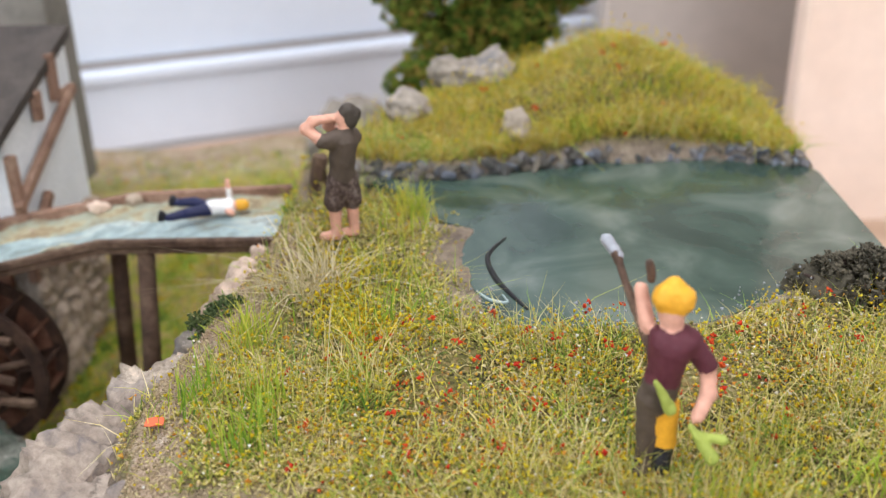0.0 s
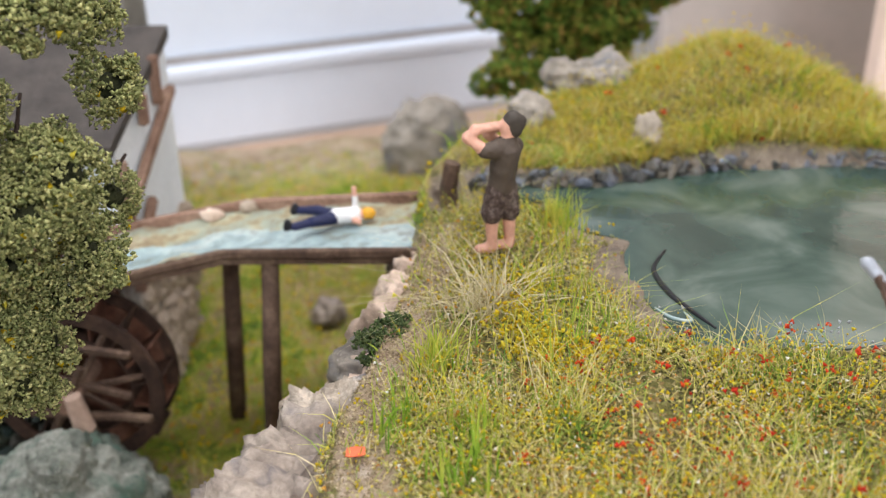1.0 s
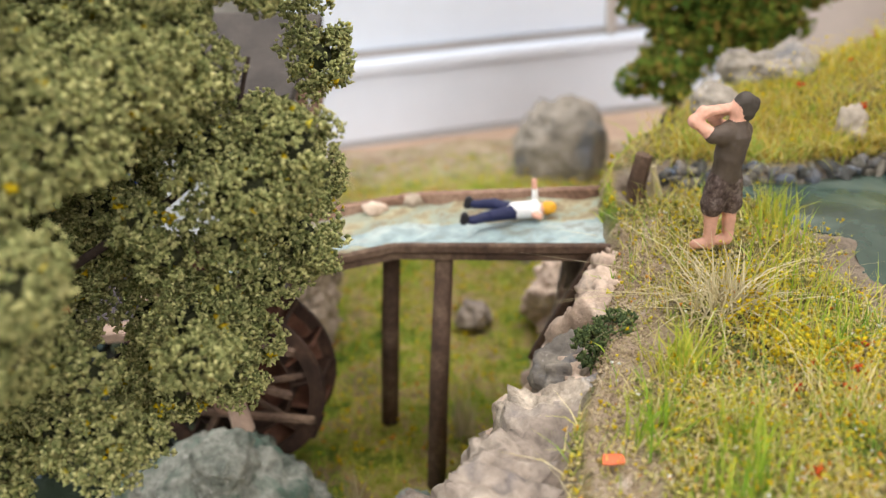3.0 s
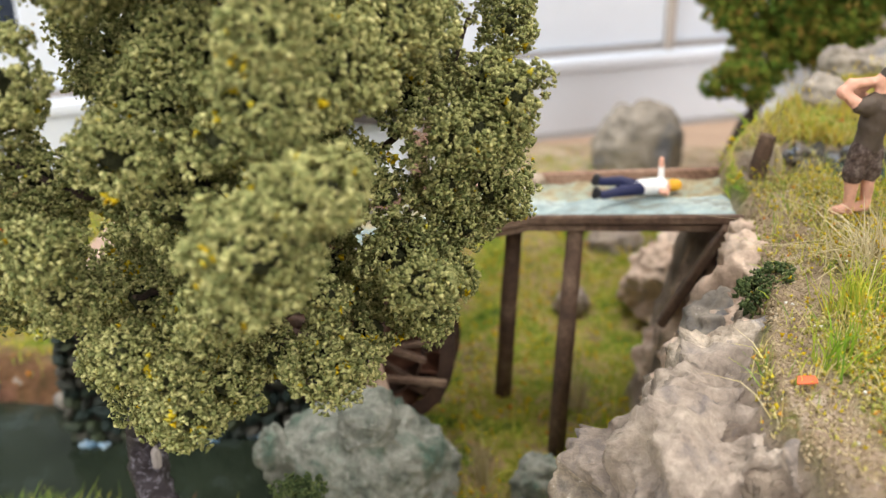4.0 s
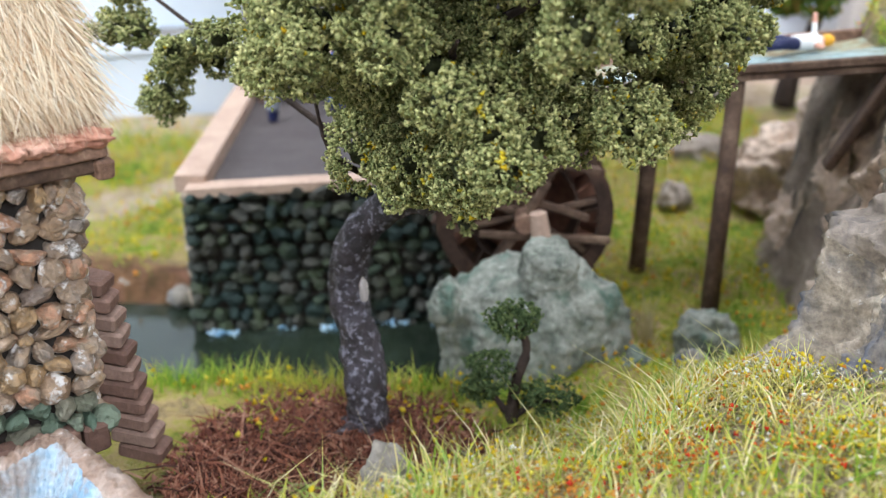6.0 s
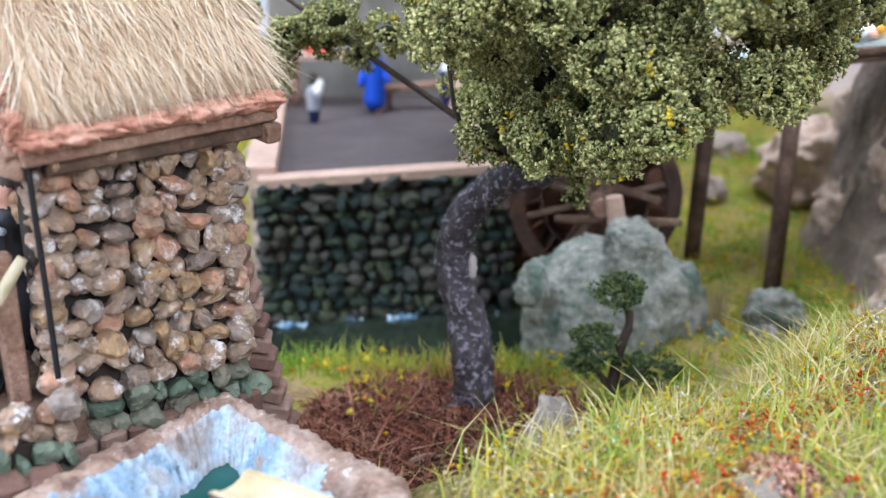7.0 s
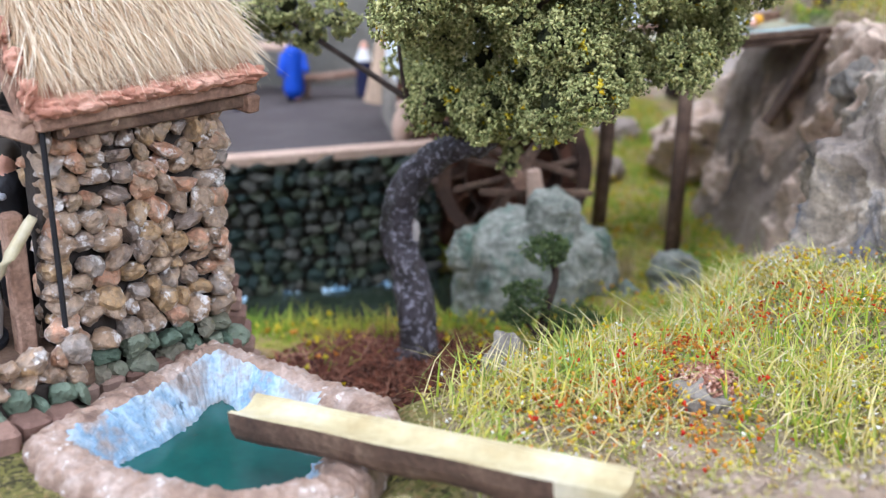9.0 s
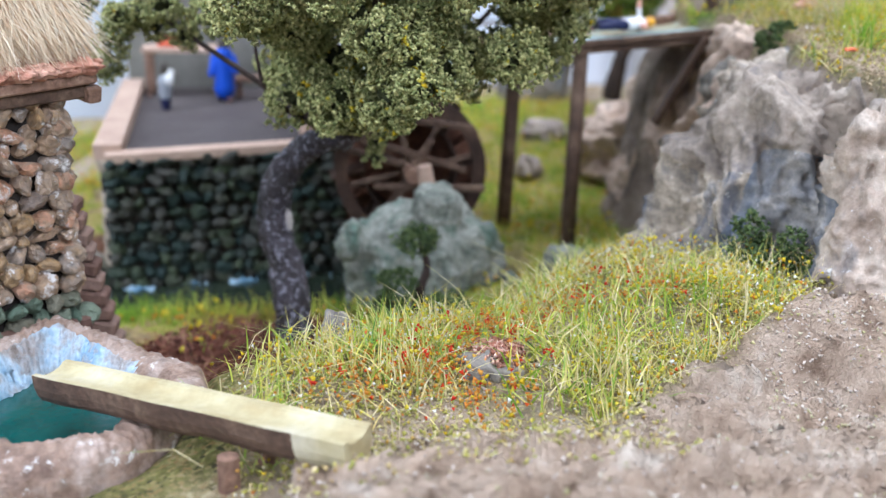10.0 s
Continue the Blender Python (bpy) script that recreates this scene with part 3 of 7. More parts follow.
    p = p * np.array(radii) + d * lift[:, None]
    return p + np.array(centre), faces


def foam(pads, gen, grain=0.0128, size=(0.0065, 0.0135)):
    """Foliage foam: pads of small buds, each bud a rough half shell of grains turned outwards."""
    out = []
    for x, y, z, rx, ry, rz in pads:
        rad = np.array([rx, ry, rz])
        m = int(10 + 125 * rad.mean())
        i = np.arange(m) + 0.5
        turn, level = 2.39996 * i + gen.uniform(0, 6.28), 1 - 2 * i / m
        flat = np.sqrt(1 - level * level)
        d = np.stack([flat * np.cos(turn), flat * np.sin(turn), level], 1) + gen.normal(0, 0.14, (m, 3))
        d /= np.linalg.norm(d, axis=1, keepdims=True)
        for e in d:
            b = rad.mean() * gen.uniform(0.22, 0.44)
            c = np.array((x, y, z)) + e * rad * gen.uniform(0.6, 1.02)
            k = max(12, int(2 * np.pi * b * b / (grain * grain)))
            g = gen.normal(size=(k, 3))
            g /= np.linalg.norm(g, axis=1, keepdims=True)
            inward = g @ e
            g = g - np.minimum(inward + 0.3, 0)[:, None] * 1.6 * e
            g = g[vnoise3((c + g * b) * 34, 8) > -0.22]
            k, lump_ = len(g), 1 + 0.42 * fbm3(g * 3.2 + c * 9, 2, 3)
            out.append(c + g * b * (lump_ * (1 - 0.3 * gen.uniform(0, 1, k) ** 2))[:, None] * (1.0, 1.0, 0.92))
    p = np.concatenate(out)
    return p, gen.uniform(*size, len(p))


def spaced(pads, gap, voids=()):
    """Drops pads that crowd an earlier one, or that close a gap (from, to, radius) through the crown."""
    kept = []
    for c in pads:
        p, r = np.array(c[:3]), np.mean(c[3:])
        if any(np.linalg.norm(p - np.array(k[:3])) < gap * (r + np.mean(k[3:])) for k in kept):
            continue
        shut = False
        for a, b, w in voids:
            a, b = np.array(a), np.array(b)
            t = np.clip((p - a) @ (b - a) / ((b - a) @ (b - a)), 0, 1)
            shut = shut or np.linalg.norm(p - a - t * (b - a)) < w + 0.8 * r
        if not shut:
            kept.append(c)
    return kept


def fused(pieces, step=0.0135, soft=0.022):
    """Round limbs (material, from, to, r0, r1) melted into one skin; gives verts, quads and a material number a face."""
    mats = []
    for q in pieces:
        if q[0] not in mats:
            mats.append(q[0])
    ends = np.array([list(q[1]) + list(q[2]) for q in pieces]).reshape(-1, 3)
    most = max(max(q[3], q[4]) for q in pieces) + 3 * step
    lo, hi = ends.min(0) - most, ends.max(0) + most
    dims = np.ceil((hi - lo) / step).astype(int) + 1
    axes = [lo[i] + step * np.arange(dims[i]) for i in range(3)]
    g = np.stack(np.meshgrid(*axes, indexing="ij"), -1)

    def far(p, q):
        a, b = np.array(q[1], float), np.array(q[2], float)
        ab = b - a
        t = np.clip(((p - a) @ ab) / max(ab @ ab, 1e-9), 0, 1)
        return np.linalg.norm(p - a - t[..., None] * ab, axis=-1) - (q[3] + t * (q[4] - q[3]))

    field = None
    for q in pieces:
        e = far(g, q)
        if field is None:
            field = e
        else:
            h = np.clip(0.5 + 0.5 * (e - field) / soft, 0, 1)
            field = e * (1 - h) + field * h - soft * h * (1 - h)
    inside = field < 0
    n = dims - 1
    corner = lambda f, i, j, k: f[i : i + n[0], j : j + n[1], k : k + n[2]]
    some, every = np.zeros(n, bool), np.ones(n, bool)
    for i in (0, 1):
        for j in (0, 1):
            for k in (0, 1):
                c = corner(inside, i, j, k)
                some |= c
                every &= c
    live = some & ~every
    total, count = np.zeros((*n, 3)), np.zeros(n)
    for axis in range(3):
        for u in (0, 1):
            for v in (0, 1):
                a = [0, 0, 0]
                a[(axis + 1) % 3], a[(axis + 2) % 3] = u, v
                b = list(a)
                b[axis] = 1
                fa, fb = corner(field, *a), corner(field, *b)
                cut = (fa < 0) != (fb < 0)
                t = np.where(cut, fa / np.where(cut, fa - fb, 1), 0)
                at = np.zeros((*n, 3)) + np.array(a)
                at[..., axis] = t
                total += at * cut[..., None]
                count += cut
    number = -np.ones(n, np.int64)
    number[live] = np.arange(live.sum())
    cell = np.argwhere(live)
    verts = lo + step * (cell + total[live] / count[live][:, None])
    quads = []
    for axis in range(3):
        a, b = [slice(None)] * 3, [slice(None)] * 3
        a[axis], b[axis] = slice(0, -1), slice(1, None)
        one, two = inside[tuple(a)], inside[tuple(b)]
        e1, e2 = np.eye(3, dtype=int)[(axis + 1) % 3], np.eye(3, dtype=int)[(axis + 2) % 3]
        for flip in (False, True):
            idx = np.argwhere((one & ~two) if not flip else (~one & two))
            ring = [number[tuple((idx - o).T)] for o in (0 * e1, e1, e1 + e2, e2)]
            quads.append(np.stack(ring[::-1] if flip else ring, 1))
    quads = np.concatenate(quads)
    mid = verts[quads].mean(1)
    slots = np.argmin(np.stack([far(mid, q) for q in pieces], 1), 1)
    return verts, quads, mats, np.array([mats.index(q[0]) for q in pieces])[slots]


def crumbs(points, sizes, gen, squash=1.0):
    """Small irregular four-cornered flakes at points, each an island of its own."""
    n = len(points)
    base = np.array([(1, 0, -0.6), (-0.5, 0.87, -0.5), (-0.5, -0.87, -0.5), (0, 0, 1)], float)
    f = np.array([(0, 2, 1), (0, 1, 3), (1, 2, 3), (2, 0, 3)])
    rot = np.linalg.qr(gen.normal(size=(n, 3, 3)))[0]
    shape = base[None] * gen.uniform(0.5, 1.5, (n, 4, 1)) * np.array([1, 1, squash])
    v = np.einsum("nij,nkj->nki", rot, shape) * np.asarray(sizes)[:, None, None] + np.asarray(points)[:, None]
    return v.reshape(-1, 3), (f[None] + 4 * np.arange(n)[:, None, None]).reshape(-1, 3)


def blades(points, heights, width, lean, gen, droop=0.5):
    """Fine fibres that stand on points: three bent segments each, an island of its own."""
    n = len(points)
    a = gen.uniform(0, 2 * np.pi, n)
    side = np.stack([np.cos(a), np.sin(a), 0 * a], 1)
    b = gen.uniform(0, 2 * np.pi, n)
    out = np.stack([np.cos(b), np.sin(b), 0 * b], 1) * (np.abs(gen.normal(0, lean, n)))[:, None]
    h = np.asarray(heights)[:, None]
    up = np.array([0, 0, 1.0])
    p0 = np.asarray(points) - 0.012 * up
    p1 = p0 + (up * 0.5 + out * 0.35) * h
    p2 = p0 + (up * (1 - 0.25 * droop * np.linalg.norm(out, axis=1, keepdims=True)) + out) * h
    w = side * width
    v = np.stack([p0 - w, p0 + w, p1 - w * 0.7, p1 + w * 0.7, p2], 1).reshape(-1, 3)
    f = np.array([(0, 1, 3), (0, 3, 2), (2, 3, 4)])
    return v, (f[None] + 5 * np.arange(n)[:, None, None]).reshape(-1, 3)


# ---- the lie of the land ----
PLATEAU = [(-1.0, 6.25), (-0.98, 5.5), (-1.02, 4.8), (-1.08, 4.3), (-1.14, 3.7), (-1.02, 3.15), (-0.6, 3.0), (0.4, 2.9), (2.6, 2.85), (2.6, 7.9), (0.6, 8.1), (-0.2, 7.6), (-0.62, 6.9), (-0.85, 6.5)]
SHORE = [(-0.95, 6.12), (-0.62, 6.12), (-0.14, 6.06), (0.44, 6.26), (0.83, 6.36), (1.6, 6.42), (2.04, 6.3), (2.6, 6.2), (2.6, 4.95), (1.72, 4.8), (1.55, 4.7), (1.11, 4.4), (0.75, 4.32), (0.28, 4.3), (0.17, 4.48), (0.05, 4.96), (0.1, 5.35), (-0.14, 5.48), (-0.26, 5.8), (-0.9, 5.9)]
WATER_Z = 1.85
EDGE_X = 2.12


def land(x, y, detail=True):
    """Height of the land at x, y, and its zones: rock, bare soil, sand."""
    x, y = np.asarray(x, float), np.asarray(y, float)
    # the low foreground hill, its crest and the bare path
    hill = 0.56 + 0.1 * np.exp(-(((x + 3.2) / 0.9) ** 2 + ((y - 2.6) / 0.6) ** 2)) + 0.2 * ss(x, -2.9, -2.0) * ss(y, 2.2, 2.9)
    hill = hill - 0.12 * ss(x, -2.7, -1.8) * (1 - ss(y, 1.8, 2.6)) + 0.03 * fbm(x * 2.3, y * 2.3, 3, 5)
    hill = hill - 0.34 * np.exp(-((((x + 4.78) / 0.46) ** 2 + ((y - 2.5) / 0.58) ** 2) ** 2))
    # the valley with the soil bed, the brook and the meadow behind
    low = 0.02 * fbm(x * 3, y * 3, 3, 9) - 0.02
    low = low + 0.16 * ss(x, -3.4, -2.2) + 0.38 * ss(y, 6.4, 9.5) - 0.25 * ss(x, -5.4, -6.4) * ss(y, 6.5, 9)
    low = low - 0.24 * np.exp(-(((x + 2.12) / 0.4) ** 2 + ((y - 5.2) / 0.32) ** 2))
    brook = ss(y, 4.78, 5.05) * (1 - ss(x, -3.3, -2.9)) * (1 - ss(y, 6.1, 6.4))
    low = low * (1 - brook) - 0.34 * brook
    line = 3.0 + 0.28 * ss(x, -3.75, -3.3) + 0.37 * ss(x, -3.2, -2.4) + 0.05 * np.sin(x * 5) + 0.06 * fbm(x * 4, y * 4, 2, 3)
    k = ss(y, line - 0.3, line + 0.12 + 0.7 * ss(x, -3.3, -2.6))
    base = hill * (1 - k) + low * k
    # the raised plateau with its cliffs
    d = inside_distance(x, y, PLATEAU)
    dd = d + 0.09 * fbm(x * 2.2, y * 2.2, 3, 21) * ss(d, -0.3, 0.2)
    top = 1.86 + 0.03 * fbm(x * 2, y * 2, 3, 31) - 0.09 * (1 - ss(y, 3.2, 4.2)) - 0.06 * (1 - ss(-d, 0, 0.35))
    s = inside_distance(x, y, SHORE)
    bank = 0.16 + 0.36 * np.exp(-(((x - 1.0) / 0.6) ** 2 + ((y - 7.3) / 0.75) ** 2)) + 0.05 * np.exp(-(((x - 0.1) / 0.5) ** 2 + ((y - 7.1) / 0.5) ** 2))
    bank = bank * (1 - 0.75 * ss(x, 1.45, 2.15)) * (0.45 * ss(s, 0.0, 0.1) + 0.55 * ss(s, 0.05, 0.6))
    top = top + bank * ss(y, 5.95, 6.15)
    pond = 1 - ss(s, -0.1, 0.05)
    top = top * (1 - pond) + 1.62 * pond
    reach = 0.55 + 0.1 * fbm(x * 1.5, y * 1.5, 2, 41) - 0.2 * (1 - ss(y, 3.0, 3.6))
    far = dd / np.maximum(reach, 0.2)
    fall = np.clip(far, 0, 1)
    prof = 1 - 0.2 * ss(fall, 0.02, 0.35) - 0.8 * ss(fall, 0.3, 1.0)
    z = base + (top - base) * np.where(d < 0, 1, prof)
    cliff = ss(dd, 0.02, 0.12) * (1 - ss(far, 0.93, 1.06)) * (d > -0.1)
    if detail:
        crag = 0.5 - np.abs(fbm(x * 1.7 + 3, y * 1.7, 4, 51))
        crag2 = 0.5 - np.abs(fbm(x * 5.2, y * 5.2 + 4, 3, 61))
        z = z + cliff * (0.42 * (crag - 0.33) + 0.13 * (crag2 - 0.3)) * np.minimum(1, 0.35 + fall * 1.6)
        z = z + 0.012 * fbm(x * 14, y * 14, 3, 71)
        shelf = y * 1.9 - 0.5 * x + 0.55 * fbm(x * 1.1, y * 1.1, 3, 73)
        saw = shelf - np.floor(shelf)
        plaster = (y < 2.9) * (x > -3.9) * (1 - ss(y - (1.76 + 0.75 * np.maximum(0, x + 2.95)), -0.1, 0.2))
        z = z + plaster * (0.085 * (ss(saw, 0.0, 0.1) - saw) + 0.03 * fbm(x * 8, y * 8, 3, 74))
        z = z + 1.5 * plaster * (0.05 * (0.4 - np.abs(fbm(x * 11, y * 15, 3, 79))) + 0.24 * (0.4 - np.abs(fbm(x * 1.3 + y, y * 3.4, 4, 75))) + 0.075 * (0.4 - np.abs(fbm(x * 4.4, y * 8, 5, 77))))
    bed = np.exp(-(((x + 4.05) / 0.75) ** 2 + ((y - 3.9) / 0.8) ** 2) ** 2) * ss(y, line - 0.12, line + 0.1) * (1 - ss(x + 0.3 * y, -1.95, -1.8))
    sand = (1 - ss(y + 0.16 * fbm(x * 2, y * 2, 3, 81) - (1.76 + 0.75 * np.maximum(0, x + 2.95)), -0.14, 0.16)) * ss(x, -4.4, -3.9) * (1 - ss(x, -1.2, -0.8)) + ss(-y, -1.3, -0.9) + 0.75 * ss(y, 9.4, 10.2)
    sand = np.maximum(sand, 0.85 * (1 - ss(y + 0.4 * fbm(x * 3.3, y * 3.3, 3, 87), 1.95, 2.35)) * ss(x, -4.1, -3.8) * (1 - ss(x, -2.95, -2.7)))
    sand = np.maximum(sand, 0.9 * ss(d + 0.16 * fbm(x * 3.5, y * 3.5, 3, 89), -0.3, -0.08) * (d < 0.05) * (1 - ss(x, -0.6, 0.0)) * (y < 5.6))
    sand = np.maximum(sand, 0.5 * (y < 3.4) * (x < -1.4) * (x > -4.1) * (d > 0))
    mud = ss(y, 5.95, 6.1) * (1 - ss(y + 0.15 * fbm(x * 3, y * 3, 2, 83), 6.5, 6.75)) * (1 - ss(x, -5.45, -5.3)) * ss(x, -8, -7.5)
    bed = np.maximum(bed, 0.9 * mud)
    sand = np.clip(sand + 0.85 * ss(np.abs(y - (7.9 + 0.85 * (x + 6.5))), 0.55, 0.3) * ss(y, 6.6, 7.0) * (1 - ss(x, -5.9, -5.6)), 0, 1)
    shore = (1 - ss(np.abs(s - 0.02), 0.03, 0.09)) * (d < 0)
    shore = np.maximum(shore, (1 - ss(s, 0.16, 0.26)) * (x < 0.3) * (x > -0.3) * (y > 4.3) * (y < 5.6) * (d < 0))
    return z, np.clip(np.maximum(cliff, shore * 0.9), 0, 1), np.clip(bed, 0, 1), sand * (1 - cliff) * (1 - bed)


def height(x, y):
    return float(land(np.array([x]), np.array([y]))[0][0])


def grid_line(parts):
    out = [np.arange(a, b, s) for a, b, s in parts]
    return np.append(np.concatenate(out), parts[-1][1])


def build_ground():
    xs = grid_line([(-10.5, -5.6, 0.12), (-5.6, EDGE_X, 0.022)])
    ys = grid_line([(-2.6, 1.2, 0.08), (1.2, 7.6, 0.022), (7.6, 11.0, 0.07)])
    gx, gy = np.meshgrid(xs, ys)
    z, rock, bed, sand = land(gx, gy)
    jx = rock * 0.05 * fbm(gx * 6 + z * 5, gy * 6, 3, 91)
    jy = rock * 0.05 * fbm(gx * 6, gy * 6 + z * 5, 3, 95)
    jx[:, -1] = 0
    v = np.stack([gx + jx, gy + jy, z], -1).reshape(-1, 3)
    nx, ny = len(xs), len(ys)
    i = np.arange(nx * ny).reshape(ny, nx)
    f = np.stack([i[:-1, :-1], i[:-1, 1:], i[1:, 1:], i[1:, :-1]], -1).reshape(-1, 4)
    # the cut sides, down to the base board
    rim = np.concatenate([i[0, :], i[1:, -1], i[-1, -2::-1], i[-2:0:-1, 0]])
    low = v[rim].copy()
    low[:, 2] = -0.6
    k = len(v) + np.arange(len(rim))
    f = np.concatenate([f, np.stack([rim, k, np.roll(k, -1), np.roll(rim, -1)], -1)])
    v = np.concatenate([v, low])
    ob = link_mesh("ground", v, f, GROUND, smooth=True)
    zone = np.zeros((len(v), 4), np.float32)
    zone[: nx * ny, 0], zone[: nx * ny, 1], zone[: nx * ny, 2] = rock.ravel(), bed.ravel(), sand.ravel()
    zone[nx * ny :, 2] = 1
    zone[: nx * ny, 3] = (ss(gy, 3.5, 4.3) * (inside_distance(gx, gy, PLATEAU) > 0)).ravel()
    at = ob.data.color_attributes.new("zone", "FLOAT_COLOR", "POINT")
    at.data.foreach_set("color", zone.ravel())
    tagged(ob, "modelled ground with turf, plaster cliffs and brown soil", "ground", kind="structure")


build_ground()


def sheet(name, outline, z, mat, label, category, wave=0.0, depth=0.05):
    """A level sheet of cast water inside an outline."""
    xs = [p[0] for p in outline]
    ys = [p[1] for p in outline]
    k = len(outline)
    v = [(x, y, z) for x, y in outline] + [(x, y, z - depth) for x, y in outline]
    f = [tuple(range(k)), tuple(range(2 * k - 1, k - 1, -1))] + [(i, i + k, (i + 1) % k + k, (i + 1) % k) for i in range(k)]
    return tagged(link_mesh(name, v, f, mat), label, category, kind="structure")


def grown(outline, by):
    c = np.mean(outline, 0)
    out = []
    for x, y in outline:
        d = np.array([x, y]) - c
        q = c + d * (1 + by / np.linalg.norm(d))
        out.append((min(float(q[0]), EDGE_X + 0.004), float(q[1])))
    return out


sheet("pond_water", grown(SHORE[1:-1], 0.05), WATER_Z, POND, "green-grey glossy resin pond with swirls", "water")
sheet("river_water", [(-7.5, 4.7), (-2.85, 4.7), (-2.85, 6.35), (-7.5, 6.35)], -0.2, RIVER, "dark green resin brook below the wall", "water", depth=0.1)


# ---- the room round the stand ----
def build_room():
    def slab(name, cx, cy, cz, sx, sy, sz, mat, label, category, turn=0.0):
        v, f = block(cx, cy, cz, sx, sy, sz, turn, 0.02)
        return tagged(link_mesh(name, v, f, mat), label, category, kind="structure")

    slab("floor", 0, 2, -26, 60, 60, 1, TABLE, "plain room floor", "floor")
    slab("ceiling", 0, 2, 40.5, 60, 60, 1, ROOM_WALL, "plain white ceiling", "ceiling")
    slab("wall_left", -29.5, 2, 7.25, 1, 58, 65.5, ROOM_WALL, "plain room wall", "wall")
    slab("wall_right", 29.5, 2, 7.25, 1, 58, 65.5, ROOM_WALL, "plain room wall", "wall")
    slab("wall_back", 0, 31.5, 7.25, 60, 1, 65.5, ROOM_WALL, "plain room wall", "wall")
    slab("wall_front", 0, -27.5, 7.25, 60, 1, 65.5, ROOM_WALL, "plain room wall", "wall")
    tv, tf = block(-2.0, 4.0, -0.9, 26, 17, 0.6, 26.8, 0.05)
    tagged(link_mesh("display_table", tv, tf, TABLE), "light brown wooden display table under the model", "table")
    # a white bench with a ledge along the wall behind the model
    o = Vector((-6.0, 11.5, 0))
    a, b = Vector((0.8924, 0.4512, 0)), Vector((-0.4512, 0.8924, 0))

    def along(u0, u1, z0, z1, d0, d1):
        c = o + a * (u0 + u1) / 2 + b * (d0 + d1) / 2
        return block(c.x, c.y, (z0 + z1) / 2, u1 - u0, d1 - d0, z1 - z0, 26.83, 0.03)

    bench = thing("window_bench", o, "white lacquered bench with a ledge under the window", "bench")
    link_mesh("panel", *along(-9, 8.6, -0.05, 0.8, 0, 0.8), ROOM_WHITE, bench)
    link_mesh("ledge", *along(-9, 8.6, 0.8, 0.96, -0.06, 0.8), ROOM_WHITE, bench)
    # grey strip standing in for the shadow line over the ledge
    link_mesh("ledge_shadow", *along(-9, 8.6, 0.96, 1.06, 0.2, 0.8), TAUPE, bench, "grey shadowed seal strip")
    link_mesh("back_board", *along(-2.2, 8.6, 1.06, 9.0, 0.16, 0.8), ROOM_WHITE, bench)
    link_mesh("low_board", *along(-9, -2.2, 1.06, 1.75, 0.16, 0.8), ROOM_WHITE, bench)
    link_mesh("dark_pane", *along(-9, -2.2, 1.75, 9.0, 0.3, 0.8), DARK_GLASS, bench, "dark window pane")
    link_mesh("frame", *along(6.0, 6.14, 0.96, 9.0, 0.05, 0.16), TAUPE, bench, "grey upright frame strip")
    tan = along(-9, 9, -0.3, -0.1, -1.3, 0)
    tagged(link_mesh("base_board", *tan, TABLE), "light brown wooden board behind the model", "board")
    # tall boards on the other side
    v, f = block(3.9, 14.2, 8, 4.6, 0.5, 24, 4, 0.05)
    tagged(link_mesh("taupe_board", v, f, TAUPE), "tall grey-brown board standing behind the model", "board")
    v, f = block(7.0, 11.6, 8, 7.0, 0.4, 26, 2, 0.05)
    tagged(link_mesh("beige_board", v, f, BEIGE), "tall beige board standing beside the model", "board")


def light_frame(name, label, category, eye, target, sx, sy):
    """An added frame, out of view, round one of the soft lights; sizes in metres."""
    ob = thing(name, (0, 0, 0), label, category, kind="structure")
    m = look(eye, target)
    for cx, cy, w, h in ((0, sy / 2 + 0.012, sx + 0.048, 0.024), (0, -sy / 2 - 0.012, sx + 0.048, 0.024), (sx / 2 + 0.012, 0, 0.024, sy), (-sx / 2 - 0.012, 0, 0.024, sy)):
        v, f = block(cx, cy, 0, w, h, 0.02, 0, 0.003)
        link_mesh("frame", [tuple(m @ Vector(p) / U) for p in v], f, ROOM_WHITE, ob)


build_room()
# frames made up for the unseen lights at left, front and top
light_frame("lamp_frame_left", "white frame added round an unseen soft light", "window", (-0.8, -0.25, 0.45), (-0.06, 0.12, 0.02), 0.7, 0.6)
light_frame("lamp_frame_front", "white frame added round an unseen soft light", "window", (0.38, -0.66, 0.58), (-0.06, 0.12, 0.02), 0.5, 0.4)
light_frame("lamp_frame_top", "white frame added round the unseen soft light overhead", "ceiling light", (-0.05, 0.2, 1.15), (-0.05, 0.2, 0), 0.8, 0.8)


# ---- rocks ----
def rock(name, centre, radii, seed, mat, label, level=5, flute=0.6, planes=14, upright=0.8, pits=0.0, top=None):
    v, f = crag(centre, radii, seed, level, planes, flute, upright, 24.0, pits, top)
    return tagged(link_mesh(name, v, f, mat, smooth=True), label, "rock")


green = thing("green_boulder", (-3.05, 5.15, 0), "large green-grey painted boulder beside the bent tree", "rock")
gv, gf = crag((-3.06, 5.24, 0.04), (0.5, 0.36, 0.46), 41, 6, 22, 0.62, 0.45, 30.0, 0.8, None, 5.0, 0.9)
link_mesh("body", gv, gf, GREEN_ROCK, green, smooth=True)
gv, gf = crag((-3.0, 5.08, 0.58), (0.15, 0.15, 0.15), 9, 5, 10, 0.3, 0.8, 26.0, 0.3, 0.8, 4.0)
link_mesh("knob", gv, gf, GREEN_ROCK, green, smooth=True)
gv, gf = crag((-3.57, 5.06, 0.3), (0.1, 0.1, 0.26), 11, 5, 10, 0.5, 0.6)
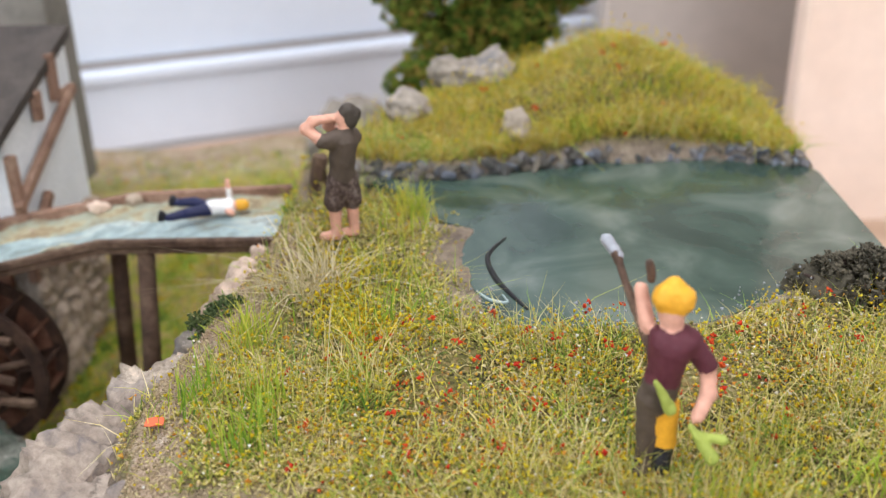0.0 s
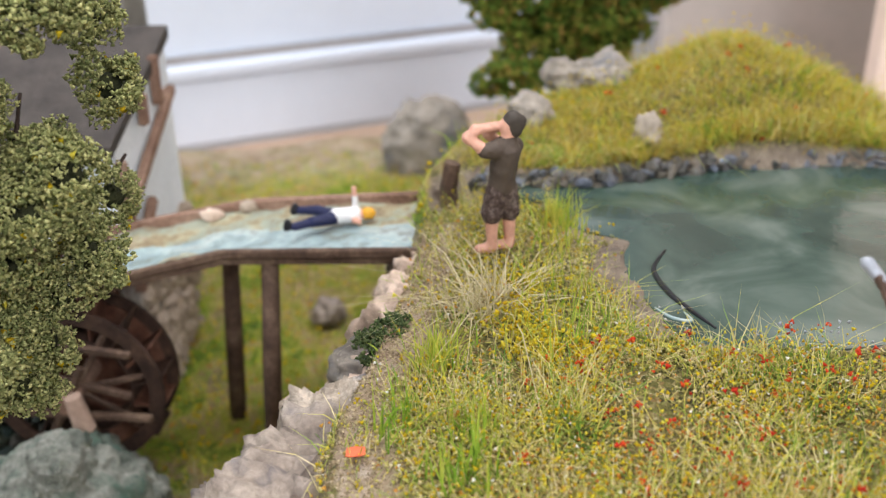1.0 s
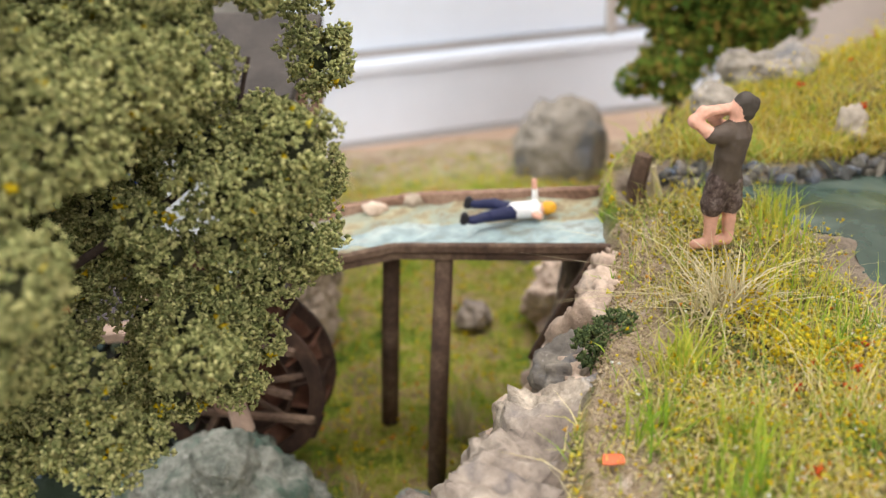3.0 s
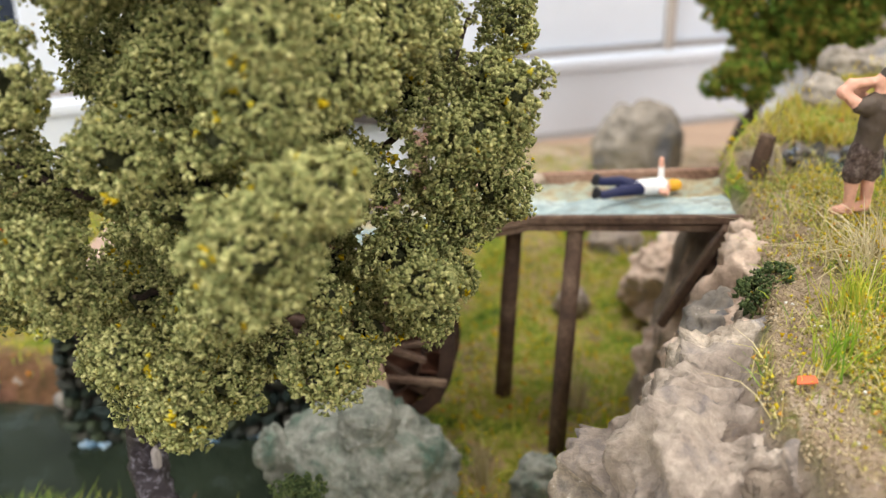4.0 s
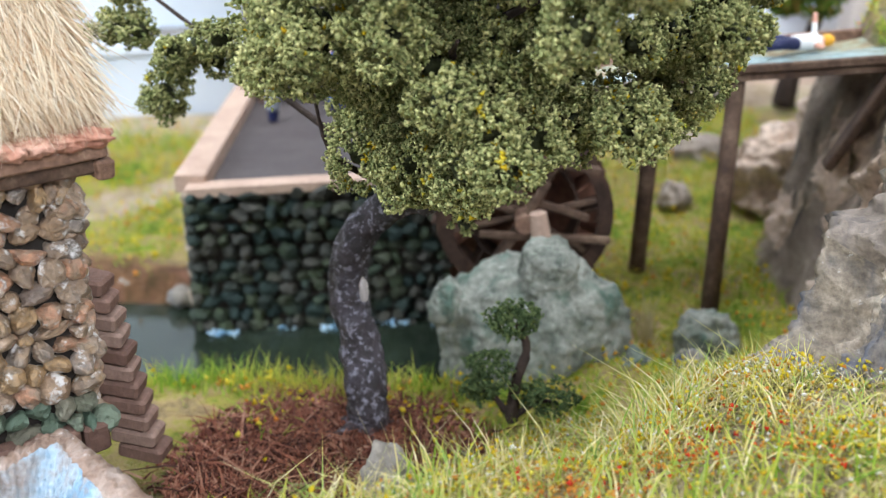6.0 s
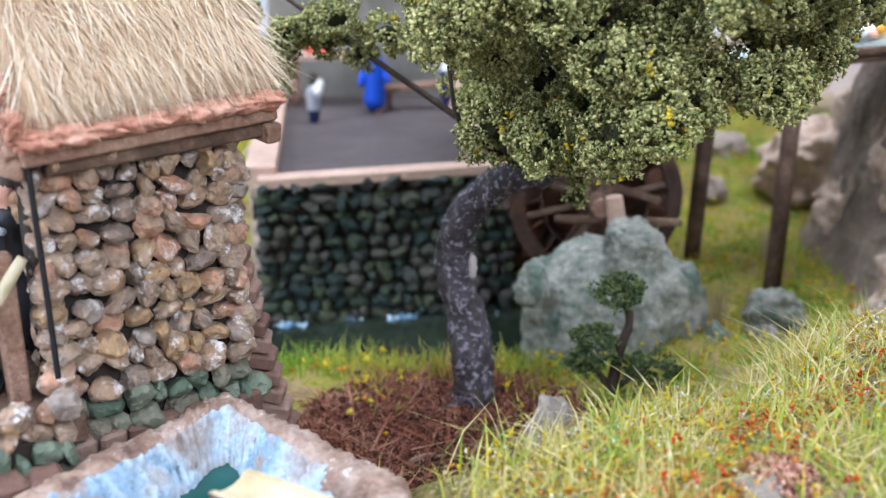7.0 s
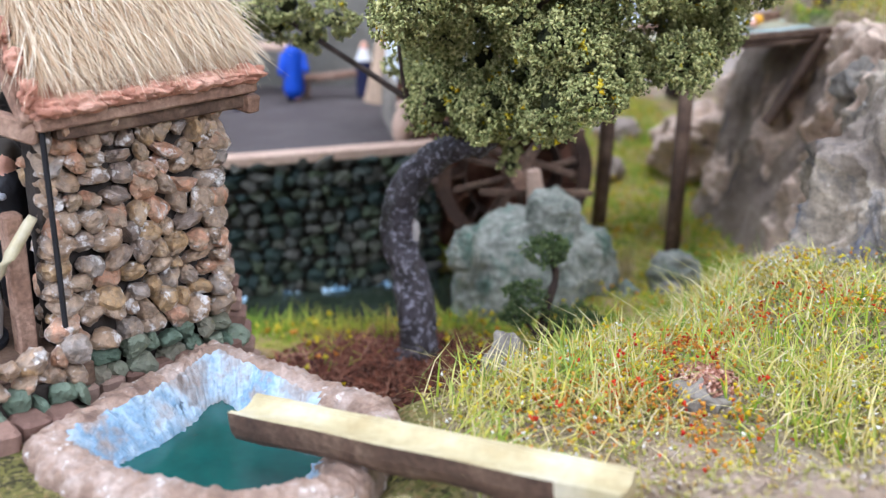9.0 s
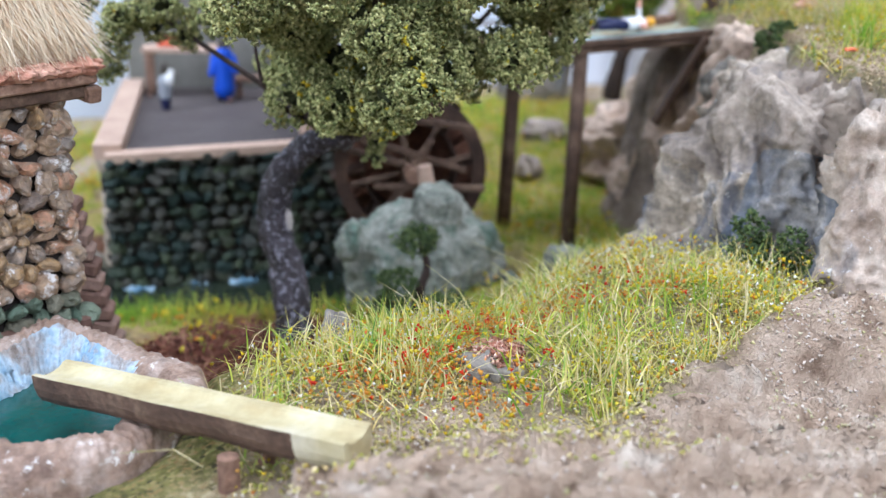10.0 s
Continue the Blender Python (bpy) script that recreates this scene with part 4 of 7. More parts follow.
link_mesh("spur", gv, gf, GREEN_ROCK, green, smooth=True)
rock("low_rock", (-2.02, 5.4, -0.04), (0.25, 0.19, 0.28), 5, GREEN_ROCK, "small blue-grey rock in the meadow")
rock("low_rock", (-2.16, 5.12, -0.1), (0.17, 0.15, 0.22), 6, BLUE_CRAG, "small grey rock at the cliff's foot")
rock("low_rock", (-2.5, 4.95, 0.02), (0.12, 0.12, 0.16), 7, GREEN_ROCK, "small green-grey rock beside the boulder")
cliff = thing("cliff", (-1.4, 3.9, 0.0), "craggy plaster cliff with pale edges and blue-grey washed streaks", "cliff")


def build_cliff():
    """The fluted plaster face as one thick sheet from its rim over a crest down to its foot."""
    rim = [(-0.9, 5.9, 1.72), (-0.92, 5.5, 1.74), (-1.0, 4.8, 1.76), (-1.02, 4.4, 1.76), (-1.04, 4.0, 1.73), (-1.02, 3.6, 1.7), (-0.95, 3.35, 1.68), (-0.85, 3.15, 1.68), (-0.7, 3.05, 1.7), (-0.4, 3.0, 1.72), (0.4, 2.92, 1.73), (2.1, 2.85, 1.73)]
    crest = [(-1.1, 5.9, 1.5), (-1.12, 5.5, 1.55), (-1.26, 4.75, 1.52), (-1.3, 4.4, 1.45), (-1.6, 3.95, 1.48), (-1.6, 3.62, 1.46), (-1.36, 3.42, 1.5), (-1.04, 3.28, 1.4), (-1.36, 2.98, 1.52), (-0.85, 2.72, 1.54), (0.3, 2.6, 1.55), (2.1, 2.55, 1.55)]
    foot = [(-1.35, 6.0, 0.1), (-1.45, 5.5, 0.1), (-1.6, 4.85, 0.1), (-1.85, 4.5, 0.12), (-2.4, 4.1, 0.2), (-2.25, 3.65, 0.35), (-1.86, 3.37, 0.38), (-1.42, 3.22, 0.38), (-1.7, 2.85, 0.36), (-1.4, 2.5, 0.36), (-0.3, 2.1, 0.36), (2.1, 2.0, 0.34)]
    steps = 34
    lines = [np.array([tuple(p) for p in spline(q, steps)]) for q in (rim, crest, foot)]
    n = len(lines[0])
    rows = []
    for t in np.linspace(0, 1, 34)[:-1]:
        e = t * t * (3 - 2 * t) * 0.4 + t * 0.6
        rows.append(lines[0] * (1 - e) + lines[1] * e + (0, 0, 0.06) * np.array(math.sin(math.pi * t)))
    for t in np.linspace(0, 1, 90):
        e = t**0.85
        rows.append(lines[1] * (1 - e) + lines[2] * e + (0, 0, -0.1 * math.sin(math.pi * t)))
    g = np.array(rows)
    m = len(g)
    du, dv = np.gradient(g, axis=1), np.gradient(g, axis=0)
    nrm = np.cross(dv, du)
    nrm /= np.maximum(np.linalg.norm(nrm, axis=2, keepdims=True), 1e-6)
    p = g.reshape(-1, 3)
    w = p + 0.12 * np.stack([fbm3(p * 1.9, 2, 3), fbm3(p * 1.9, 2, 5), 0 * p[:, 0]], 1)
    lean = w + np.stack([0.25 * w[:, 2], 0.1 * w[:, 2], 0 * w[:, 2]], 1)
    f1 = 1 - 2.1 * np.abs(vnoise3(lean * (2.4, 2.4, 0.5), 11))
    f2 = 1 - 2.1 * np.abs(vnoise3(lean * (6.5, 6.5, 1.0) + 3, 12))
    f3 = 1 - 2.0 * np.abs(vnoise3(lean * (14, 14, 2.6), 13))
    f4 = 1 - 2.0 * np.abs(fbm3(w * (26, 26, 11), 2, 14))
    f5 = fbm3(w * 46, 3, 15)
    cell = np.floor(lean * (3.2, 3.2, 1.5) + 0.6 * np.stack([vnoise3(w * 3, 41), vnoise3(w * 3, 42), vnoise3(w * 3, 43)], 1)).astype(np.int64)
    scoop = hash3(cell[:, 0], cell[:, 1], cell[:, 2], 17)
    col = np.tile(np.arange(n) / steps, m)
    row = np.repeat(np.arange(m) / (m - 1), n)
    calm = np.where(col > 7.8, 0.6, 1.0) * (0.25 + 0.75 * ss(row, 0.0, 0.22))
    lift = calm * (0.13 * f1 + 0.085 * f2 + 0.045 * f3 - 0.07 * scoop) + 0.024 * f4 + 0.02 * f5 - 0.05
    pit = ss(vnoise3(w * 11 + 2, 18), 0.62, 0.8)
    p = p + nrm.reshape(-1, 3) * (lift - 0.05 * pit)[:, None]
    i = np.arange(m * n).reshape(m, n)
    f = np.stack([i[:-1, :-1], i[1:, :-1], i[1:, 1:], i[:-1, 1:]], -1)
    tone = (np.arange(n - 1) / steps)[None] + 0.35 * fbm3((g[:-1, :-1] * 2.5).reshape(-1, 3), 2, 21).reshape(m - 1, n - 1)
    high = (np.arange(m - 1) / (m - 1))[:, None]
    which = np.where(tone > 7.75, 3, np.where((tone > 5.55) & (high > 0.34), 2, np.where((tone > 3.6) & (high < 0.4) & (high > 0.1), 1, np.where(tone < 3.3, 4, 0))))
    names = ((CRAG, ""), (PALE_ROCK, "pale weathered crest"), (BLUE_CRAG, "recessed blue-grey streaked rock"), (PALE_CRAG, "pale pinkish rough plaster buttress"), (BROWN_CRAG, "brown craggy rock"))
    for k, (mat, label) in enumerate(names):
        faces = f[which == k]
        used, back = np.unique(faces, return_inverse=True)
        link_mesh("crag", p[used], back.reshape(-1, 4), mat, cliff, label, smooth=True)
    for place, radii, seed in (((-0.84, 6.65, 0.78), (0.42, 0.7, 0.8), 35), ((-1.08, 6.25, 0.42), (0.38, 0.42, 0.54), 45), ((-1.02, 7.4, 0.45), (0.5, 0.5, 0.42), 36)):
        link_mesh("crag", *crag(place, radii, seed, 6, 22, 1.3, 0.8, 24.0, 0.6), BROWN_CRAG, cliff, "brown craggy rock", smooth=True)


build_cliff()
rock("holed_rock", (-1.22, 4.74, 1.36), (0.19, 0.24, 0.24), 12, GREY_ROCK, "grey pitted rock on the cliff's rim", 5, 0.7, 12, 0.8, 1.2)
rock("far_rock", (-1.28, 10.0, 0.72), (0.6, 0.44, 0.78), 14, GREY_ROCK, "large grey boulder in the far meadow", 5, 0.5, 9, 0.8, 0.0, 0.86)
rock("bank_rock", (0.3, 6.46, 2.0), (0.1, 0.11, 0.25), 15, ROCK, "upright tan-grey rock on the pond's bank", 4)
rock("bank_rock", (-0.4, 6.75, 2.08), (0.2, 0.16, 0.14), 16, GREY_ROCK, "pointed grey rock on the pond's bank", 4)
rock("bank_rock", (0.05, 7.4, 2.16), (0.4, 0.26, 0.18), 17, GREY_ROCK, "flat grey rock half sunk in the bank", 5)
rock("hill_stone", (-3.72, 3.12, 0.42), (0.12, 0.14, 0.24), 18, GREY_ROCK, "small grey stone at the hill's edge")
rock("hill_stone", (-3.12, 2.42, 0.61), (0.19, 0.15, 0.16), 19, GREY_ROCK, "grey stone in the grass topped with brown litter")
rock("meadow_stone", (-1.88, 7.35, 0.3), (0.2, 0.15, 0.17), 20, PALE_ROCK, "pale stone lying in the meadow", 4)
rock("meadow_stone", (-1.55, 8.3, 0.42), (0.3, 0.2, 0.2), 21, PALE_ROCK, "pale stone in the meadow", 4)
rock("pond_stump", (1.72, 4.66, 1.84), (0.24, 0.2, 0.18), 22, MOUND, "dark mossy mound at the pond's shore", 5)

bank_r = random.Random(31)
for i in range(14):
    x = -7.2 + i * 0.14 + bank_r.uniform(-0.05, 0.05)
    w = bank_r.uniform(0.07, 0.16)
    rock("brook_stone", (x, 6.2 + bank_r.uniform(-0.08, 0.25), -0.12), (w, w * 0.8, w * 0.7), 60 + i, MOUND if i % 3 else GREY_ROCK, "brown stone on the brook's muddy bank", 3, 0.3)


# ---- stones along the far shore ----
def build_shore():
    r = random.Random(12)
    sh = thing("stone_shore", (0.6, 6.3, 1.85), "row of dark wet stones washed with blue along the pond", "stones")
    run = spline([(-0.7, 6.14, 0), (-0.14, 6.1, 0), (0.44, 6.29, 0), (0.83, 6.4, 0), (1.6, 6.46, 0), (2.04, 6.34, 0)], 20)
    shapes = [clothe(m, WET_STONE) for m in FAR_SHAPES]
    home = origin_of(sh)
    for p in run:
        for lift in (-0.01, 0.04):
            ob = new("stone", shapes[r.randrange(len(shapes))])
            ob.parent = sh
            ob.location = (p + Vector((r.uniform(-0.05, 0.05), r.uniform(-0.04, 0.04) + lift * 0.6, 1.86 + lift + r.uniform(-0.03, 0.03)))) * U - home
            ob.rotation_euler = (r.uniform(-0.9, 0.9), r.uniform(-0.9, 0.9), r.uniform(0, 6))
            ob.scale = (r.uniform(0.05, 0.13), r.uniform(0.05, 0.1), r.uniform(0.04, 0.08))


# ---- trees ----
def clump_chain(a, b, r0, r1, count, gen, spread=0.6):
    """Lobes strung from a to b, their radii going from r0 to r1, scattered sideways."""
    out = []
    for i in range(count):
        t = (i + 0.5) / count
        r = (r0 + (r1 - r0) * t) * gen.uniform(0.75, 1.2)
        p = np.array(a) * (1 - t) + np.array(b) * t + gen.normal(0, spread * r, 3)
        out.append((*p, r * gen.uniform(0.9, 1.2), r * gen.uniform(0.9, 1.2), r * gen.uniform(0.75, 1.1)))
    return out


def build_big_tree():
    gen = np.random.default_rng(11)
    tree = thing("bent_tree", (-3.96, 4.33, -0.02), "bent model tree with dark bark and olive foam foliage", "tree")
    run = spline([(-3.95, 4.33, -0.05), (-3.95, 4.36, 0.2), (-4.0, 4.45, 0.45), (-4.05, 4.5, 0.7), (-4.0, 4.47, 0.95), (-3.84, 4.41, 1.13), (-3.62, 4.3, 1.24), (-3.45, 4.15, 1.5), (-3.4, 4.0, 1.95), (-3.42, 3.9, 2.5), (-3.38, 3.85, 3.0)], 10)
    rad = [0.088 * (1 - 0.72 * i / len(run)) + 0.014 - 0.03 * math.exp(-i / 4) for i in range(len(run))]
    tv, tf = tube(run, rad, 40, 0.0, 3)
    axis = np.repeat(np.array([tuple(p) for p in run]), 40, 0)
    off = tv - axis
    off /= np.linalg.norm(off, axis=1, keepdims=True)
    tv = tv + off * (0.016 * (1 - 2 * np.abs(vnoise3(tv * (13, 13, 7), 4))) + 0.012 * (1 - 2 * np.abs(vnoise3(tv * (24, 24, 15), 5))) + 0.006 * vnoise3(tv * 50, 6))[:, None]
    trunk = link_mesh("trunk", tv, tf, BARK, tree, smooth=True)
    link_mesh("scar", *crag((-3.965, 4.435, 0.7), (0.014, 0.02, 0.075), 3, 4, 8, 0.5), PALE_WOOD, trunk, "pale bare patch in the bark", smooth=True)
    for k, (a, r) in enumerate([(20, 0.2), (95, 0.18), (160, 0.24), (215, 0.3), (285, 0.22), (330, 0.18)]):
        c, s = math.cos(radians(a)), math.sin(radians(a))
        pts = [(-3.95 + c * r * q, 4.33 + s * r * q, 0.06 * (1 - q) ** 2 - 0.005 - 0.02 * q) for q in (0.05, 0.3, 0.6, 1)]
        link_mesh("root", *tube(spline(pts, 3), [0.036, 0.034, 0.03, 0.028, 0.025, 0.022, 0.02, 0.016, 0.012, 0.007], 8, 0.2, k), BARK, tree, smooth=True)
    limbs = [
        [(-3.7, 4.35, 1.22), (-4.2, 4.5, 1.55), (-4.7, 4.75, 1.85), (-5.15, 4.9, 2.15)],
        [(-3.5, 4.2, 1.4), (-3.0, 4.5, 1.7), (-2.6, 4.8, 2.05), (-2.3, 4.95, 2.45)],
        [(-3.42, 4.0, 1.8), (-3.1, 3.7, 2.05), (-2.85, 3.3, 2.25), (-2.7, 3.05, 2.4)],
        [(-3.42, 4.05, 1.7), (-3.5, 3.75, 1.95), (-3.5, 3.6, 2.0), (-3.48, 3.5, 2.05)],
        [(-3.42, 3.95, 2.2), (-3.7, 3.6, 2.4), (-3.95, 3.5, 2.6), (-4.1, 3.45, 2.8)],
        [(-3.42, 3.95, 2.2), (-3.2, 3.7, 2.5), (-3.1, 3.5, 2.85), (-3.0, 3.4, 3.2)],
        [(-3.45, 3.95, 2.0), (-2.9, 4.1, 2.3), (-2.5, 4.2, 2.6), (-2.35, 4.2, 2.95)],
        [(-3.7, 4.35, 1.22), (-3.9, 4.2, 1.35), (-4.05, 4.1, 1.5), (-4.1, 4.05, 1.75)],
    ]
    for k, l in enumerate(limbs):
        run = spline(l, 4)
        link_mesh("limb", *tube(run, [0.02 * (1 - 0.7 * i / len(run)) for i in range(len(run))], 8, 0.15, k), BRANCH, tree, smooth=True)
    cl = []
    # low front fall of foliage, the near bough, the flanks, the top and the far side bough
    cl += clump_chain((-3.8, 3.4, 2.3), (-3.3, 3.42, 1.62), 0.15, 0.12, 12, gen, 0.4)
    cl += clump_chain((-3.0, 3.35, 2.15), (-2.68, 3.03, 2.5), 0.13, 0.19, 8, gen, 0.5)
    cl += clump_chain((-2.75, 3.05, 2.3), (-2.68, 3.03, 2.75), 0.15, 0.15, 5, gen, 0.4)
    cl += clump_chain((-3.35, 3.7, 1.95), (-2.5, 3.6, 2.0), 0.14, 0.13, 12, gen, 0.8)
    cl += clump_chain((-2.55, 4.0, 1.75), (-2.35, 4.3, 2.1), 0.12, 0.1, 7, gen, 0.6)
    cl += clump_chain((-2.4, 4.4, 2.0), (-2.28, 4.9, 3.0), 0.12, 0.12, 13, gen, 0.7)
    cl += clump_chain((-3.95, 3.5, 2.4), (-3.85, 3.45, 3.2), 0.16, 0.17, 11, gen, 0.8)
    cl += clump_chain((-3.5, 3.5, 2.45), (-3.3, 3.5, 3.3), 0.16, 0.17, 12, gen, 1.0)
    cl += clump_chain((-2.95, 3.35, 2.65), (-2.75, 3.5, 3.4), 0.16, 0.16, 12, gen, 0.9)
    cl += clump_chain((-2.7, 4.0, 2.5), (-2.65, 4.2, 3.5), 0.15, 0.16, 12, gen, 0.9)
    cl += clump_chain((-3.85, 4.35, 1.48), (-3.35, 4.3, 1.38), 0.11, 0.12, 7, gen, 0.35)
    cl += clump_chain((-3.85, 4.2, 1.75), (-3.0, 4.4, 1.75), 0.14, 0.14, 12, gen, 0.7)
    cl += clump_chain((-3.7, 3.9, 2.0), (-3.2, 4.1, 3.2), 0.2, 0.22, 14, gen, 1.0)
    cl += clump_chain((-3.3, 4.5, 1.9), (-2.8, 4.6, 2.9), 0.17, 0.18, 12, gen, 0.9)
    cl += clump_chain((-4.6, 4.7, 1.75), (-5.2, 4.9, 1.85), 0.09, 0.1, 8, gen, 0.9)
    cl += clump_chain((-5.0, 4.85, 1.6), (-5.28, 4.95, 2.4), 0.1, 0.09, 8, gen, 0.5)
    cl += clump_chain((-3.95, 4.15, 1.5), (-3.35, 3.95, 1.52), 0.13, 0.13, 9, gen, 0.6)
    cl += clump_chain((-3.6, 3.95, 1.42), (-3.28, 3.5, 1.6), 0.12, 0.13, 6, gen, 0.5)
    cl += clump_chain((-3.9, 4.0, 1.8), (-3.3, 3.8, 1.8), 0.15, 0.15, 8, gen, 0.6)
    cl += clump_chain((-3.0, 4.1, 1.6), (-2.5, 4.25, 1.75), 0.12, 0.1, 6, gen, 0.5)
    cl += clump_chain((-2.5, 4.1, 3.1), (-2.45, 4.1, 2.0), 0.17, 0.14, 11, gen, 0.5)
    cl += clump_chain((-2.75, 4.1, 2.0), (-2.65, 4.15, 1.65), 0.14, 0.1, 5, gen, 0.5)
    cl += clump_chain((-3.0, 4.0, 3.2), (-2.4, 4.6, 3.5), 0.2, 0.2, 8, gen, 0.8)
    cl += clump_chain((-3.46, 4.32, 1.2), (-3.46, 4.32, 1.0), 0.06, 0.04, 3, gen, 0.2)
    cl += clump_chain((-3.3, 3.5, 1.7), (-2.7, 3.9, 1.7), 0.11, 0.1, 7, gen, 0.7)
    order = gen.permutation(len(cl))
    cl = [cl[i] for i in order]
    cl += clump_chain((-3.65, 4.25, 1.5), (-3.85, 4.25, 1.68), 0.12, 0.12, 5, gen, 0.4)
    cl += clump_chain((-3.62, 3.85, 1.75), (-3.5, 3.65, 2.6), 0.14, 0.14, 10, gen, 0.6)
    cl += clump_chain((-3.75, 3.75, 2.3), (-4.0, 3.6, 2.6), 0.12, 0.13, 6, gen, 0.5)
    cl += clump_chain((-2.36, 4.05, 2.85), (-2.36, 4.1, 2.35), 0.11, 0.1, 6, gen, 0.5)
    cl += clump_chain((-2.68, 4.1, 2.45), (-2.6, 4.1, 2.2), 0.1, 0.09, 3, gen, 0.5)
    cl += clump_chain((-4.4, 4.6, 1.78), (-4.8, 4.75, 1.8), 0.1, 0.08, 6, gen, 0.5)
    cl += clump_chain((-4.95, 4.82, 1.8), (-5.3, 4.95, 2.05), 0.1, 0.11, 7, gen, 0.6)
    fall_ = clump_chain((-4.05, 3.42, 2.45), (-3.3, 3.42, 1.62), 0.13, 0.12, 13, gen, 0.25)
    gaps = [((-2.55, 3.3, 2.95), (-2.15, 4.5, 2.68), 0.07), ((-2.95, 3.9, 2.7), (-2.85, 4.6, 2.5), 0.08), ((-2.6, 3.6, 2.48), (-2.62, 4.6, 2.3), 0.04), ((-4.3, 4.4, 1.4), (-4.3, 4.4, 2.15), 0.12), ((-3.4, 3.3, 2.24), (-3.48, 3.6, 2.1), 0.09), ((-3.17, 3.3, 2.3), (-3.22, 3.55, 2.2), 0.06), ((-2.98, 3.4, 1.95), (-2.92, 3.95, 1.85), 0.05)]
    cl = spaced(fall_ + cl, 0.72, gaps) + clump_chain((-3.75, 4.25, 2.05), (-3.1, 4.3, 2.15), 0.14, 0.14, 7, gen, 0.4) + clump_chain((-3.5, 3.84, 1.7), (-3.42, 3.78, 2.1), 0.1, 0.1, 4, gen, 0.4) + clump_chain((-2.22, 4.12, 2.78), (-2.25, 4.12, 2.42), 0.1, 0.1, 6, gen, 0.5)
    cl = [(*c[:3], *(1.12 * r for r in c[3:])) for c in cl]
    p, s = foam(cl, gen)
    # near-black lumps added in each clump so the gaps look shaded
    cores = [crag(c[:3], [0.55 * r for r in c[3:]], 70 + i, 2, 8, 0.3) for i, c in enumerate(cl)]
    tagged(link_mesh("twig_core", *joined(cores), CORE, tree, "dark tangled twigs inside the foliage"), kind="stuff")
    tagged(link_mesh("crown", *crumbs(p, s, gen), LEAF, tree, "olive green foam foliage in many clumps"), kind="stuff")
    q = gen.choice(len(p), 900, replace=False)
    tagged(link_mesh("yellow_blossom", *crumbs(p[q] + gen.normal(0, 0.01, (900, 3)), gen.uniform(0.009, 0.018, 900), gen), YELLOW, tree, "yellow foam flecks"), kind="stuff")
    q = gen.choice(len(p), 240, replace=False)
    c = np.repeat(p[q], 6, 0) + gen.normal(0, 0.014, (1440, 3))
    tagged(link_mesh("yellow_tuft", *crumbs(c, gen.uniform(0.009, 0.017, 1440), gen), YELLOW, tree, "small tufts of yellow foam"), kind="stuff")
    q = gen.choice(len(p), 8, replace=False)
    link_mesh("red_blossom", *crumbs(p[q], gen.uniform(0.011, 0.018, 8), gen), RED, tree, "single red foam flecks")


build_big_tree()


def small_tree(name, place, stem, heads, mat, label, category, seed, size, flecks=0, knot=0.0128):
    gen = np.random.default_rng(seed)
    t = thing(name, place, label, category)
    for k, run in enumerate(stem):
        pts = spline(run[0], 4)
        link_mesh("trunk" if k == 0 else "limb", *tube(pts, [run[1] * (1 - 0.6 * i / len(pts)) for i in range(len(pts))], 8, 0.2, k), BRANCH, t, smooth=True)
    p, s = foam(heads, gen, knot, size)
    tagged(link_mesh("crown", *crumbs(p, s, gen), mat, t), kind="stuff")
    if flecks:
        q = gen.choice(len(p), flecks, replace=False)
        link_mesh("red_blossom", *crumbs(p[q], gen.uniform(0.03, 0.06, flecks), gen), RED, t, "red foam flecks")


small_tree("bush", (-3.22, 4.42, -0.03), [([(-3.22, 4.42, -0.05), (-3.2, 4.42, 0.2), (-3.15, 4.42, 0.4), (-3.2, 4.4, 0.55)], 0.035), ([(-3.22, 4.42, 0.0), (-3.3, 4.42, 0.12), (-3.4, 4.4, 0.2)], 0.022), ([(-3.22, 4.42, 0.0), (-3.1, 4.42, 0.1), (-3.02, 4.4, 0.12)], 0.02)],
           [(-3.24, 4.38, 0.58, 0.11, 0.1, 0.09), (-3.16, 4.4, 0.6, 0.09, 0.08, 0.06), (-3.34, 4.38, 0.3, 0.11, 0.1, 0.11), (-3.38, 4.36, 0.2, 0.09, 0.09, 0.07), (-3.02, 4.38, 0.14, 0.13, 0.1, 0.09), (-3.14, 4.38, 0.17, 0.08, 0.07, 0.06)], BUSH_LEAF, "small dark-stemmed bush with green foam leaves", "bush", 5, (0.006, 0.013))
small_tree("cliff_bush", (-1.05, 4.5, 1.7), [([(-1.05, 4.5, 1.66), (-1.06, 4.5, 1.78)], 0.02)], [(-1.06, 4.5, 1.76, 0.12, 0.11, 0.09), (-1.13, 4.46, 1.72, 0.08, 0.08, 0.07)], BUSH_LEAF, "low dark green bush on the cliff's rim", "bush", 6, (0.006, 0.013))
small_tree("cliff_bush", (-1.6, 3.2, 0.5), [([(-1.6, 3.22, 0.44), (-1.6, 3.22, 0.6)], 0.02)], [(-1.85, 3.26, 0.7, 0.15, 0.08, 0.09), (-1.64, 3.2, 0.76, 0.14, 0.09, 0.13), (-1.48, 3.08, 0.7, 0.12, 0.09, 0.15), (-1.7, 3.26, 0.92, 0.1, 0.07, 0.12), (-1.38, 3.0, 0.64, 0.1, 0.07, 0.1), (-1.56, 3.12, 0.9, 0.07, 0.06, 0.1)], BUSH_LEAF, "dark green mossy bush at the cliff's foot", "bush", 16, (0.006, 0.013))
